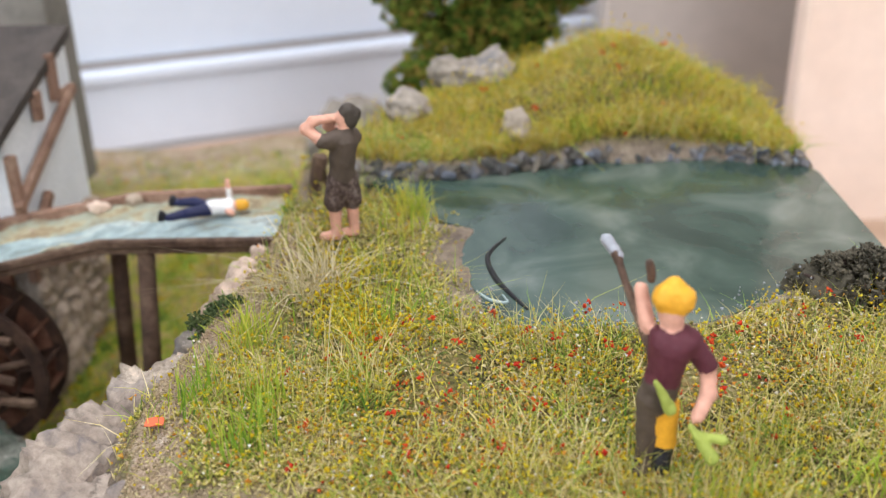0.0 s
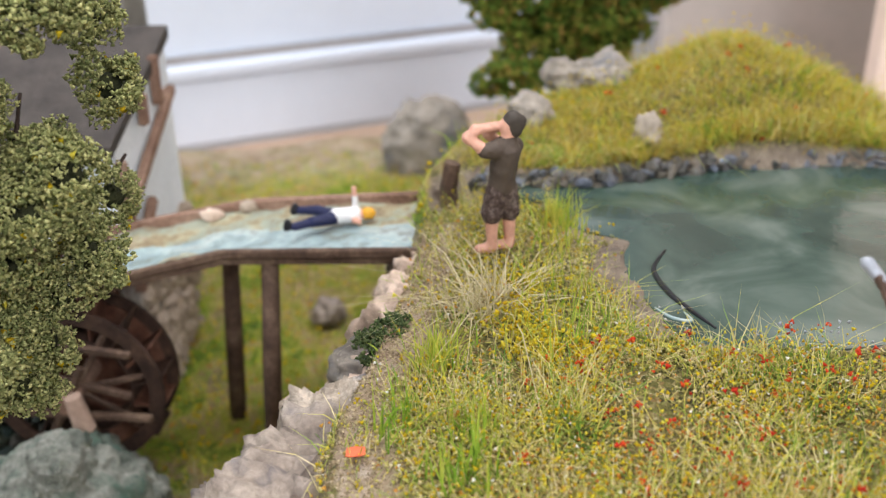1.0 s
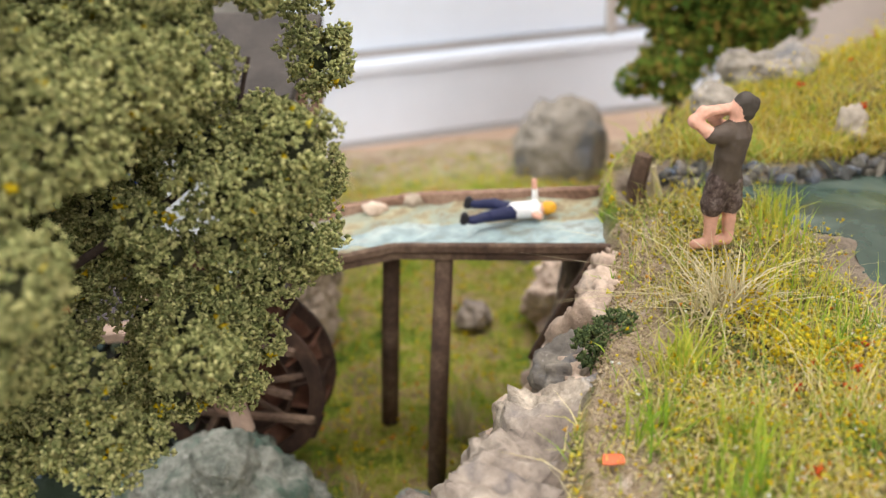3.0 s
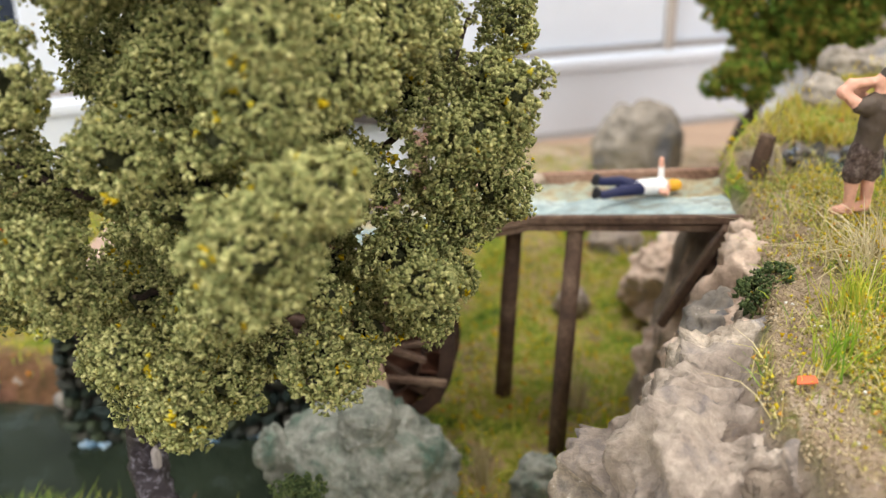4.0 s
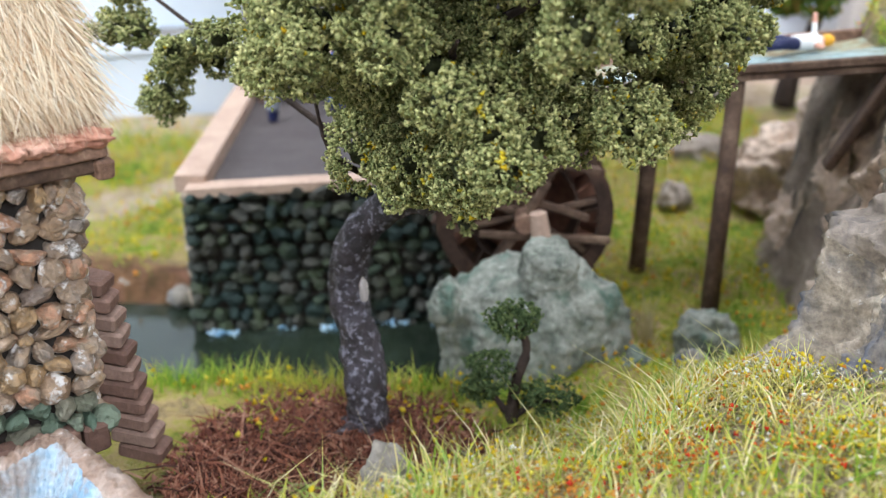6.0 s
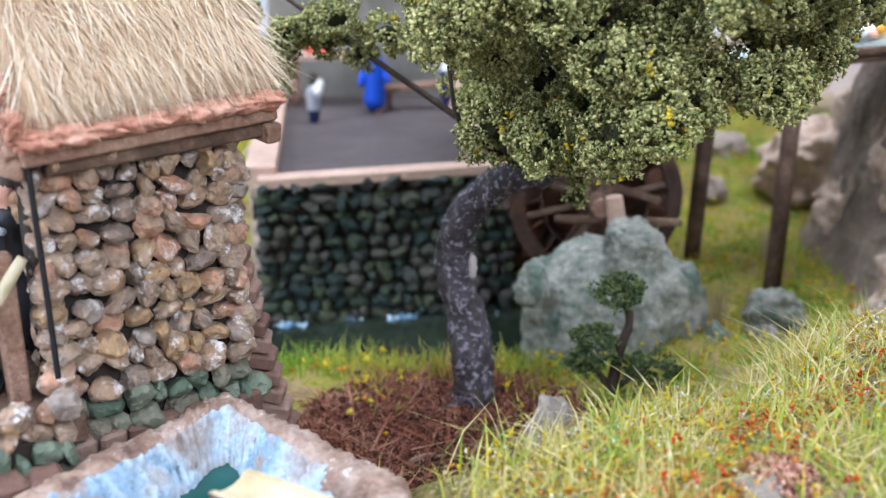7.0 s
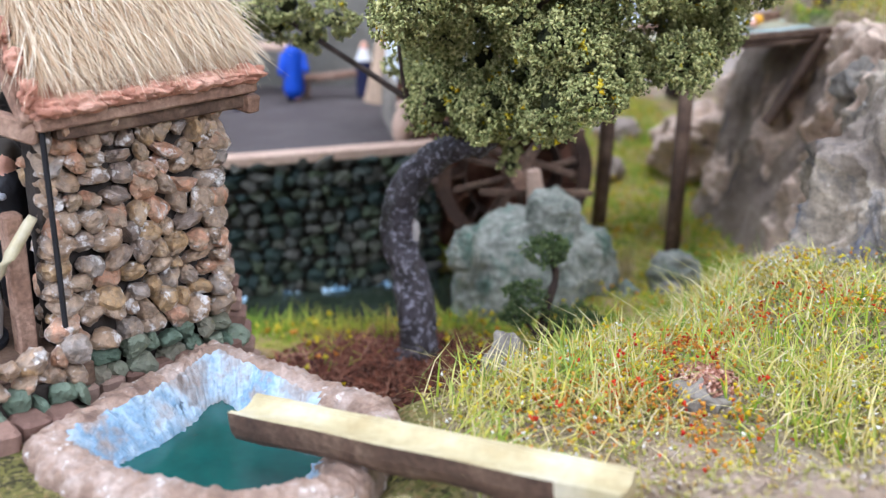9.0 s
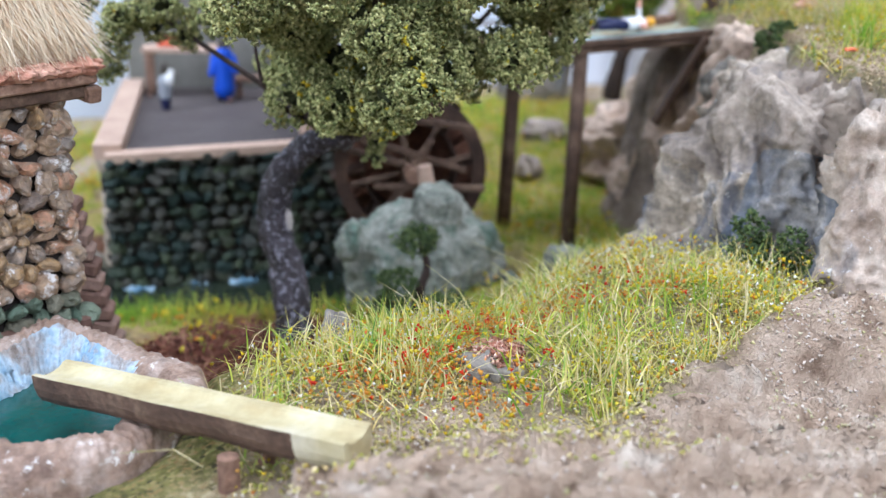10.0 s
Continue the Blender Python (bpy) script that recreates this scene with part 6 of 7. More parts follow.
# ---- flume, posts, wheel, mill ----
def build_flume():
    fl = thing("flume", (-2.0, 5.9, 1.2), "wooden water flume on posts with pale blue painted water", "flume")
    front = [Vector((-1.0, 5.5, 1.7)), Vector((-2.17, 5.78, 1.55)), Vector((-3.2, 5.6, 1.36))]
    back = [Vector((-0.9, 6.2, 1.72)), Vector((-2.15, 6.42, 1.57)), Vector((-3.3, 6.28, 1.38))]
    for i in range(2):
        link_mesh("side_plank", *beam(front[i], front[i + 1] + (front[i + 1] - front[i]).normalized() * 0.02, 0.045, 0.05), DARK_WOOD, fl)
        link_mesh("side_plank", *beam(back[i] + Vector((0, 0, 0.02)), back[i + 1] + Vector((0, 0, 0.02)), 0.05, 0.08), WOOD, fl)
        a, b, c, d = front[i], front[i + 1], back[i + 1], back[i]
        lo = Vector((0, 0, -0.035))
        bed = [tuple(q + lo) for q in (a, b, c, d)] + [tuple(q + lo * 2) for q in (a, b, c, d)]
        link_mesh("bed", bed, [(0, 3, 2, 1), (4, 5, 6, 7), (0, 1, 5, 4), (1, 2, 6, 5), (2, 3, 7, 6), (3, 0, 4, 7)], DARK_WOOD, fl)
        n = 24
        gv = []
        for q in range(n + 1):
            for s in range(n + 1):
                p = (a + (b - a) * q / n) * (1 - s / n) + (d + (c - d) * q / n) * (s / n)
                gv.append((p.x, p.y, p.z - 0.005 + 0.025 * noise.noise(Vector((p.x * 7, p.y * 7, 0))) + (0.05 * max(0, noise.noise(Vector((p.x * 3.1, p.y * 3.1, 5)))))))
        gf = np.array([(q * (n + 1) + s, q * (n + 1) + s + 1, (q + 1) * (n + 1) + s + 1, (q + 1) * (n + 1) + s) for q in range(n) for s in range(n)])
        mid = np.array(gv)[gf].mean(1)
        side = np.tile((np.arange(n) + 0.5) / n, n) + 0.16 * fbm(mid[:, 0] * 3, mid[:, 1] * 3, 3, 15)
        link_mesh("water", gv, gf, [FLUME_MUD, FLUME_WATER], fl, "narrow pale blue stream between muddy margins", [int(0.07 < q < 0.56) for q in side], True)
    for (x, y, z), (tx, ty, tz) in (((-1.97, 5.62, -0.1), (-1.9, 5.8, 1.52)), ((-2.34, 6.2, -0.05), (-2.27, 6.3, 1.5))):
        link_mesh("post", *tube([(x, y, z), ((x + tx) / 2, (y + ty) / 2, 0.8), (tx, ty, tz)], [0.055, 0.055, 0.05], 10, 0.04), DARK_WOOD, fl, smooth=True)
    link_mesh("end_board", *beam((-1.1, 5.5, 1.66), (-1.4, 5.56, 1.05), 0.16, 0.05), DARK_WOOD, fl)
    for place, size_, mat, words in (((-2.37, 6.33, 1.56), (0.12, 0.05, 0.06), BROWN_CRAG, "brown stone lying in the flume"), ((-2.15, 6.36, 1.6), (0.07, 0.05, 0.06), CAP_STONE, "pale stone lying in the flume"), ((-2.75, 6.15, 1.45), (0.1, 0.07, 0.05), CAP_STONE, "pale stone lying in the flume")):
        rock("flume_stone", place, size_, 80 + int(10 * size_[0]), mat, words, 3, 0.2)
    gate = thing("sluice_post", (-0.86, 6.03, 1.8), "short split brown wooden post at the sluice", "post")
    link_mesh("stake", *tube([(-0.86, 6.03, 1.6), (-0.87, 6.02, 1.85), (-0.84, 6.02, 2.02)], [0.05, 0.055, 0.045], 7, 0.25, 2), DARK_WOOD, gate)
    link_mesh("stake", *tube([(-0.78, 6.0, 1.6), (-0.77, 6.0, 1.8), (-0.8, 5.98, 1.97)], [0.03, 0.03, 0.012], 6, 0.2, 3), FRESH_WOOD, gate)


build_flume()


def build_wheel():
    c, r = Vector((-3.13, 5.8, 0.7)), 0.54
    w = thing("water_wheel", (c.x, c.y, c.z - r), "brown wooden mill wheel with spokes and paddles", "wheel")

    def ring(r0, r1, y0, y1, n=40):
        v = []
        for i in range(n):
            t = 2 * math.pi * i / n
            for q, y in ((r0, y0), (r1, y0), (r1, y1), (r0, y1)):
                v.append((c.x + q * math.cos(t), c.y + y, c.z + q * math.sin(t)))
        f = []
        for i in range(n):
            j = (i + 1) % n
            f += [(i * 4 + s, j * 4 + s, j * 4 + (s + 1) % 4, i * 4 + (s + 1) % 4) for s in range(4)]
        return v, f

    # rims, drum and every other paddle use the shade-darkened wood
    for y in (-0.16, 0.13):
        link_mesh("rim", *ring(0.45, r, y, y + 0.03), SHADED_WOOD, w)
    link_mesh("back_board", *tube([(c.x, c.y + 0.115, c.z), (c.x, c.y + 0.128, c.z)], [0.47, 0.47], 40), PADDLE, w, "dark red-brown boarded back of the wheel")
    link_mesh("drum", *ring(0.33, 0.345, -0.13, 0.13), SHADED_WOOD, w)
    link_mesh("axle", *tube([(c.x, c.y - 0.34, c.z), (c.x, c.y + 0.4, c.z)], [0.06, 0.06], 10), WOOD, w)
    for i in range(8):
        t = 2 * math.pi * (i + 0.3) / 8
        e = c + Vector((0.44 * math.cos(t), 0, 0.44 * math.sin(t)))
        link_mesh("spoke", *beam(c + Vector((0, -0.15, 0)), e + Vector((0, -0.15, 0)), 0.026, 0.04), DARK_WOOD, w)
    for i in range(16):
        t = 2 * math.pi * i / 16
        a, b = Vector((math.cos(t), 0, math.sin(t))), Vector((math.cos(t + 0.12), 0, math.sin(t + 0.12)))
        link_mesh("paddle", *beam(c + a * 0.33, c + b * (0.53 + 0.02 * (i % 3)), 0.25, 0.022), PADDLE if i % 2 else SHADED_WOOD, w)
    for a, b in (((-3.62, 5.5, 1.0), (-2.75, 5.55, 0.72)), ((-3.75, 5.55, 0.92), (-3.2, 5.5, 0.78)), ((-3.3, 5.55, 0.4), (-3.0, 5.5, 0.95)), ((-3.4, 5.52, 0.62), (-2.62, 5.5, 0.6)), ((-3.3, 5.5, 1.12), (-2.7, 5.52, 1.02))):
        link_mesh("brace", *beam(a, b, 0.04, 0.045), DARK_WOOD, w)
    lv, lf = tube([(-3.02, 5.45, 0.55), (-3.06, 5.45, 0.78)], [0.065, 0.05], 10, 0.05)
    tagged(link_mesh("log_stub", lv, lf, KERB), "short pale sawn log behind the boulder", "log")


build_wheel()


def build_mill():
    m = thing("mill_house", (-3.6, 7.0, 0.0), "mill house with whitewashed walls, stone base and brown roof", "house")
    link_mesh("base_wall", *block(-3.42, 6.95, 0.45, 0.94, 1.06, 1.5, 0, 0.02), GREY_ROCK, m, "rough stone base wall")
    wall = link_mesh("wall", [(-3.86, 6.4, 1.1), (-2.96, 6.4, 1.1), (-2.93, 7.45, 1.1), (-3.86, 7.45, 1.1), (-3.86, 6.4, 2.0), (-2.96, 6.4, 2.0), (-2.93, 7.45, 2.42), (-3.86, 7.45, 2.42)], [(0, 3, 2, 1), (4, 5, 6, 7), (0, 1, 5, 4), (1, 2, 6, 5), (2, 3, 7, 6), (3, 0, 4, 7)], WHITEWASH, m)
    link_mesh("roof", [(-4.0, 6.2, 1.98), (-2.9, 6.2, 1.98), (-2.9, 7.5, 2.42), (-4.0, 7.5, 2.42), (-4.0, 6.2, 2.05), (-2.9, 6.2, 2.05), (-2.9, 7.5, 2.5), (-4.0, 7.5, 2.5)], [(0, 3, 2, 1), (4, 5, 6, 7), (0, 1, 5, 4), (1, 2, 6, 5), (2, 3, 7, 6), (3, 0, 4, 7)], ROOF_BOARD, m, "dark brown board roof")
    for a, b in (((-2.9, 6.3, 1.55), (-2.9, 7.4, 2.08)), ((-2.9, 7.36, 2.06), (-3.3, 6.3, 2.06)), ((-2.9, 7.1, 2.05), (-2.9, 7.12, 2.38)), ((-2.9, 6.8, 2.0), (-2.9, 6.82, 2.2)), ((-2.9, 6.35, 1.2), (-2.9, 6.75, 1.5)), ((-2.92, 6.36, 1.0), (-2.92, 6.36, 1.9))):
        link_mesh("timber", *beam(a, b, 0.06, 0.07), WOOD, m)
    for i in range(7):
        link_mesh("board", *block(-3.82 + 0.115 * i, 6.37, 0.62, 0.1, 0.05, 1.3 + 0.04 * (i % 3), 0, 0.012), PADDLE, m, "dark red-brown upright board")
    r = random.Random(3)
    stones = [clothe(q, CAP_STONE) for q in FAR_SHAPES]
    base = [o for o in m.children if o.name.startswith("base_wall")][0]
    lay_stones(base, (-2.95, 6.45, 0.0), (0, 1.0, 0), 1.15, (0.14, 0.12), stones, r, 0.05, out=Vector((1, 0, 0)))


build_mill()


# ---- terrace with its mossy wall ----
def build_terrace():
    r = random.Random(8)
    t = thing("terrace", (-4.5, 6.6, -0.3), "paved terrace on a dark mossy stone wall with a pink kerb", "terrace")
    a, b = Vector((-5.27, 5.9, 0)), Vector((-3.62, 6.2, 0))
    d = (b - a).normalized()
    n = Vector((d.y, -d.x, 0))
    v = [(a.x, a.y, 0.74), (b.x, b.y, 0.78), (-3.75, 8.9, 0.8), (-5.6, 8.9, 0.8)]
    link_mesh("paving", v + [(x, y, -0.3) for x, y, z in v], [(0, 1, 2, 3), (0, 4, 5, 1), (1, 5, 6, 2), (2, 6, 7, 3), (3, 7, 4, 0)], TERRACE, t, "dark grey smooth paving")
    wall = link_mesh("wall", *beam(Vector((a.x, a.y, 0.22)) + n * 0.03, Vector((b.x, b.y, 0.24)) + n * 0.03, 0.08, 1.02), MORTAR, t, "wall of dark green mossy stones")
    dark, caps = [clothe(q, DARK_STONE) for q in FAR_SHAPES], [clothe(q, CAP_STONE) for q in FAR_SHAPES]
    base = a + n * 0.09
    lay_stones(wall, (base.x, base.y, -0.28), b - a, 0.9, (0.105, 0.085), dark, r, 0.05, out=n)
    lay_stones(wall, (base.x, base.y, 0.6), b - a, 0.09, (0.14, 0.09), dark, r, 0.055, out=n)
    west = link_mesh("side_wall", *beam(Vector((a.x, a.y, 0.22)), Vector((-5.6, 8.9, 0.24)), 0.08, 1.0), MORTAR, t)
    lay_stones(west, (-5.5, 7.2, -0.1), Vector((0.23, -1.3, 0)), 0.78, (0.15, 0.12), caps, r, 0.05, out=Vector((-1, -0.1, 0)))
    link_mesh("kerb", *beam(Vector((a.x, a.y, 0.76)) + n * 0.05, Vector((b.x, b.y, 0.8)) + n * 0.05, 0.16, 0.07), KERB, t, "pink-brown kerb")
    link_mesh("kerb", *beam(Vector((a.x + 0.02, a.y, 0.79)), Vector((-5.55, 8.8, 0.84)), 0.2, 0.12), KERB, t, "pink-brown kerb")
    house = thing("back_house", (-4.6, 9.3, 0.7), "grey plastered house behind the terrace with a small window", "house")
    link_mesh("wall", *block(-4.72, 9.35, 1.7, 1.86, 0.5, 2.2, 0, 0.02), GREY_PLASTER, house)
    win = link_mesh("window", *block(-4.66, 9.08, 1.86, 0.34, 0.06, 0.3, 0, 0.01), DARK_WOOD, house)
    link_mesh("pane", *block(-4.66, 9.045, 1.86, 0.24, 0.03, 0.2, 0, 0.005), WHITE, win, "plain white pane")
    link_mesh("ledge", *block(-5.2, 9.0, 2.0, 0.7, 0.2, 0.1, 0, 0.01), WOOD, house)
    tb = thing("table", (-5.0, 8.5, 0.8), "small brown wooden table on the terrace", "table")
    link_mesh("tabletop", *block(-5.0, 8.55, 1.22, 0.8, 0.34, 0.05, 4), KERB, tb)
    for x in (-5.34, -4.68):
        for y in (8.42, 8.66):
            link_mesh("leg", *block(x, y, 0.99, 0.05, 0.05, 0.42), WOOD, tb)
    tagged(link_mesh("red_box", *block(-5.12, 8.5, 1.29, 0.24, 0.14, 0.09), plain("red_paint", (0.6, 0.12, 0.06))), "small orange-red box on the table", "box")
    bench = thing("bench", (-4.2, 8.3, 0.8), "low brown wooden bench on the terrace", "bench")
    link_mesh("seat", *beam((-4.6, 8.25, 0.96), (-3.9, 8.35, 1.02), 0.14, 0.05), WOOD, bench)
    for x in (-4.5, -4.0):
        link_mesh("leg", *block(x, 8.3, 0.87, 0.05, 0.1, 0.16), WOOD, bench)


build_terrace()


# ---- little painted figures, each one plain mesh ----
def figurine(name, label, place, turn, scale, pieces, step=0.0135):
    """One skin melted from pieces (material, from, to, r0, r1), in figure heights."""
    v, f, mats, slots = fused(pieces, step)
    v = v + 0.0035 * np.stack([vnoise3(v * 40, 1), vnoise3(v * 40, 2), vnoise3(v * 40, 3)], 1)
    m = np.array(Matrix.Rotation(radians(turn), 3, "Z")) * scale
    ob = link_mesh(name, v @ m.T, f, mats, slots=slots, smooth=True)
    ob.location = Vector(place) * U
    return tagged(ob, label, "figurine")


figurine("figurine", "painted figurine in dark brown clothes, hands at the mouth", (-0.6, 5.12, 1.885), 0, 0.71, [
    (SKIN, (-0.12, -0.02, 0.03), (-0.03, 0, 0.035), 0.03, 0.04), (SKIN, (0.0, 0.05, 0.03), (0.08, 0.06, 0.035), 0.03, 0.038),
    (SKIN, (-0.03, 0, 0.05), (-0.03, 0, 0.26), 0.034, 0.05), (SKIN, (0.095, 0.06, 0.05), (0.085, 0.05, 0.26), 0.034, 0.048),
    (SHORTS, (-0.03, 0, 0.29), (0.005, 0, 0.45), 0.074, 0.08), (SHORTS, (0.09, 0.05, 0.29), (0.065, 0.03, 0.45), 0.07, 0.08),
    (CLOTH, (0.035, 0.01, 0.5), (0.045, 0, 0.6), 0.088, 0.086), (CLOTH, (0.045, 0, 0.62), (0.06, 0, 0.73), 0.09, 0.1), (CLOTH, (-0.01, -0.05, 0.75), (0.12, 0.06, 0.75), 0.06, 0.06), (CLOTH, (0.06, 0, 0.78), (0.08, 0, 0.82), 0.075, 0.05),
    (CLOTH, (0.0, -0.06, 0.77), (-0.07, -0.07, 0.755), 0.055, 0.05), (CLOTH, (0.1, 0.1, 0.76), (0.03, 0.13, 0.74), 0.055, 0.05),
    (SKIN, (-0.08, -0.07, 0.76), (-0.185, -0.06, 0.84), 0.04, 0.036), (SKIN, (-0.185, -0.06, 0.84), (-0.14, -0.04, 0.89), 0.036, 0.034), (SKIN, (-0.14, -0.04, 0.89), (0.0, 0.0, 0.905), 0.034, 0.03),
    (SKIN, (0.02, 0.13, 0.74), (-0.06, 0.1, 0.82), 0.038, 0.034), (SKIN, (-0.06, 0.1, 0.82), (0.01, 0.03, 0.89), 0.034, 0.03),
    (SKIN, (0.08, 0, 0.82), (0.075, 0, 0.905), 0.045, 0.058), (HAIR, (0.115, 0, 0.89), (0.105, 0, 0.945), 0.058, 0.062), (HAIR, (0.16, 0, 0.93), (0.165, 0, 0.94), 0.035, 0.03)], 0.008)
figurine("figurine", "painted figurine with ochre cap and maroon shirt, shouldering a spade", (0.72, 3.36, 1.8), -6, 0.75, [
    (CLOTH, (-0.05, -0.03, 0.03), (-0.035, 0.02, 0.045), 0.035, 0.04), (CLOTH, (-0.035, 0.02, 0.05), (-0.03, 0.01, 0.4), 0.038, 0.06), (BLACK, (0.04, -0.02, 0.05), (0.05, 0.02, 0.16), 0.038, 0.045),
    (OCHRE, (0.05, 0.02, 0.18), (0.04, 0.01, 0.37), 0.05, 0.062), (CLOTH, (0.0, 0.01, 0.4), (0.01, 0.01, 0.47), 0.075, 0.08),
    (MAROON, (0.015, 0.01, 0.5), (0.04, 0, 0.66), 0.075, 0.088), (MAROON, (0.02, 0, 0.7), (0.08, 0, 0.7), 0.075, 0.075), (MAROON, (0.12, 0, 0.7), (0.19, 0.0, 0.6), 0.05, 0.045), (SKIN, (0.2, 0.0, 0.58), (0.21, -0.03, 0.47), 0.036, 0.034), (SKIN, (0.21, -0.03, 0.47), (0.17, -0.08, 0.38), 0.034, 0.03),
    (SKIN, (0.035, 0, 0.76), (0.03, 0, 0.84), 0.045, 0.058), (OCHRE, (0.01, 0, 0.905), (0.06, 0, 0.9), 0.068, 0.066), (OCHRE, (0.03, 0, 0.95), (0.03, 0, 0.955), 0.05, 0.045),
    (SKIN, (-0.06, 0.05, 0.74), (-0.1, 0.12, 0.88), 0.034, 0.03), (DARK_WOOD, (-0.04, 0.0, 0.62), (-0.21, 0.25, 0.98), 0.018, 0.018), (STEEL, (-0.2, 0.25, 0.97), (-0.25, 0.3, 1.02), 0.022, 0.03), (DARK_WOOD, (-0.06, 0.08, 0.95), (-0.07, 0.08, 1.02), 0.02, 0.02),
    (LEAF_PAINT, (0.05, -0.1, 0.42), (-0.02, -0.12, 0.56), 0.03, 0.012), (LEAF_PAINT, (0.14, -0.1, 0.34), (0.24, -0.12, 0.2), 0.014, 0.035), (LEAF_PAINT, (0.17, -0.09, 0.3), (0.28, -0.1, 0.28), 0.012, 0.025)], 0.008)
figurine("figurine", "painted figurine in navy trousers lying in the flume, one arm raised", (-1.54, 5.98, 1.67), 4, 0.48, [
    (NAVY, (-0.22, 0.15, 0.09), (-0.02, 0.06, 0.06), 0.062, 0.08), (NAVY, (-0.44, 0.2, 0.07), (-0.22, 0.15, 0.09), 0.052, 0.062), (NAVY, (-0.24, -0.16, 0.07), (-0.02, -0.05, 0.06), 0.062, 0.08), (NAVY, (-0.46, -0.22, 0.04), (-0.24, -0.14, 0.06), 0.052, 0.062), (BLACK, (-0.52, 0.21, 0.06), (-0.5, 0.21, 0.12), 0.05, 0.045), (BLACK, (-0.55, -0.24, 0.04), (-0.54, -0.24, 0.1), 0.05, 0.045),
    (WHITE, (0.04, 0.0, 0.07), (0.24, 0.0, 0.08), 0.1, 0.1), (WHITE, (0.26, 0.05, 0.1), (0.25, 0.07, 0.3), 0.04, 0.035), (SKIN, (0.25, 0.07, 0.32), (0.245, 0.07, 0.4), 0.034, 0.032), (SKIN, (0.26, -0.1, 0.05), (0.3, -0.12, 0.04), 0.045, 0.04),
    (SKIN, (0.33, 0.0, 0.09), (0.36, 0.0, 0.09), 0.06, 0.06), (OCHRE, (0.4, 0.0, 0.1), (0.43, 0.0, 0.1), 0.075, 0.07)])
figurine("figurine", "painted figurine in a long blue coat standing on the terrace", (-4.62, 8.15, 0.79), 0, 0.56, [
    (BLUE, (0, 0, 0.2), (0, 0, 0.75), 0.17, 0.14), (BLACK, (-0.06, 0, 0.03), (-0.06, 0, 0.2), 0.05, 0.06), (SKIN, (0.06, 0, 0.03), (0.06, 0, 0.2), 0.05, 0.06), (BLUE, (-0.15, 0, 0.7), (-0.2, -0.1, 0.45), 0.06, 0.05), (BLUE, (0.15, 0, 0.7), (0.2, -0.1, 0.5), 0.06, 0.05), (HAIR, (0, 0, 0.9), (0, 0, 0.94), 0.09, 0.08)])
figurine("figurine", "small painted figurine in blue and white on the terrace", (-5.1, 7.75, 0.78), 20, 0.4, [
    (NAVY, (0, 0, 0.05), (0, 0, 0.3), 0.1, 0.12), (STEEL, (0, 0, 0.32), (0, 0, 0.6), 0.14, 0.15), (WHITE, (0.05, -0.05, 0.62), (0.12, 0, 0.78), 0.12, 0.1), (HAIR, (0, 0, 0.85), (0, 0, 0.92), 0.1, 0.09)])
figurine("figurine", "painted figurine in grey standing beside a straw bundle", (-3.98, 8.3, 0.8), 0, 0.5, [
    (NAVY, (0, 0, 0.08), (0, 0, 0.6), 0.14, 0.16), (WHITE, (0, 0, 0.66), (0, 0, 0.8), 0.15, 0.1), (SKIN, (0, 0, 0.9), (0, 0, 0.93), 0.08, 0.07)])
figurine("figurine", "painted smith figurine in black holding a hammer in the hut", (-5.76, 3.4, 0.71), -30, 0.72, [
    (BLACK, (-0.06, 0, 0.05), (-0.06, 0, 0.45), 0.06, 0.08), (BLACK, (0.06, 0, 0.05), (0.06, 0, 0.45), 0.06, 0.08), (BLACK, (0, 0, 0.5), (0, 0, 0.76), 0.11, 0.12), (BLUE, (-0.1, -0.06, 0.45), (-0.1, -0.06, 0.6), 0.05, 0.05), (SKIN, (0.08, -0.14, 0.52), (0.02, -0.14, 0.56), 0.035, 0.035), (SKIN, (0, -0.02, 0.86), (0, -0.03, 0.9), 0.07, 0.075), (HAIR, (0, 0.02, 0.93), (0, 0, 0.96), 0.08, 0.075),
    (FRESH_WOOD, (0.04, -0.16, 0.5), (0.04, -0.17, 0.76), 0.018, 0.018), (STEEL, (-0.08, -0.17, 0.76), (0.12, -0.17, 0.75), 0.024, 0.024)])
figurine("figurine", "tiny painted figurine in blue and white on the far path", (-7.2, 8.5, 0.12), 0, 0.42, [
    (BLUE, (0, 0, 0.05), (0, 0, 0.45), 0.2, 0.2), (WHITE, (0, 0, 0.6), (0, 0, 0.8), 0.16, 0.12), (SKIN, (0, 0, 0.95), (0, 0, 0.97), 0.08, 0.08)])
sv, sf = tube([(-3.8, 8.1, 0.78), (-3.8, 8.1, 0.95), (-3.79, 8.12, 1.3), (-3.78, 8.12, 1.42)], [0.2, 0.17, 0.1, 0.03], 12, 0.15)
tagged(link_mesh("white_sack", *lathe([(0.05, 0.8), (0.075, 0.84), (0.08, 0.92), (0.06, 1.0), (0.035, 1.03), (0.05, 1.08), (0.02, 1.1)], -3.84, 6.3, 16, 0.25), KERB, smooth=True), "pale tied sack standing on the terrace kerb", "sack")
rock("path_stone", (-7.1, 8.9, 0.16), (0.2, 0.16, 0.14), 91, KERB, "pinkish stone beside the far path", 3, 0.2)
tagged(link_mesh("straw_bundle", sv, sf, STRAW_FIG), "pale straw bundle standing on the terrace", "bundle")


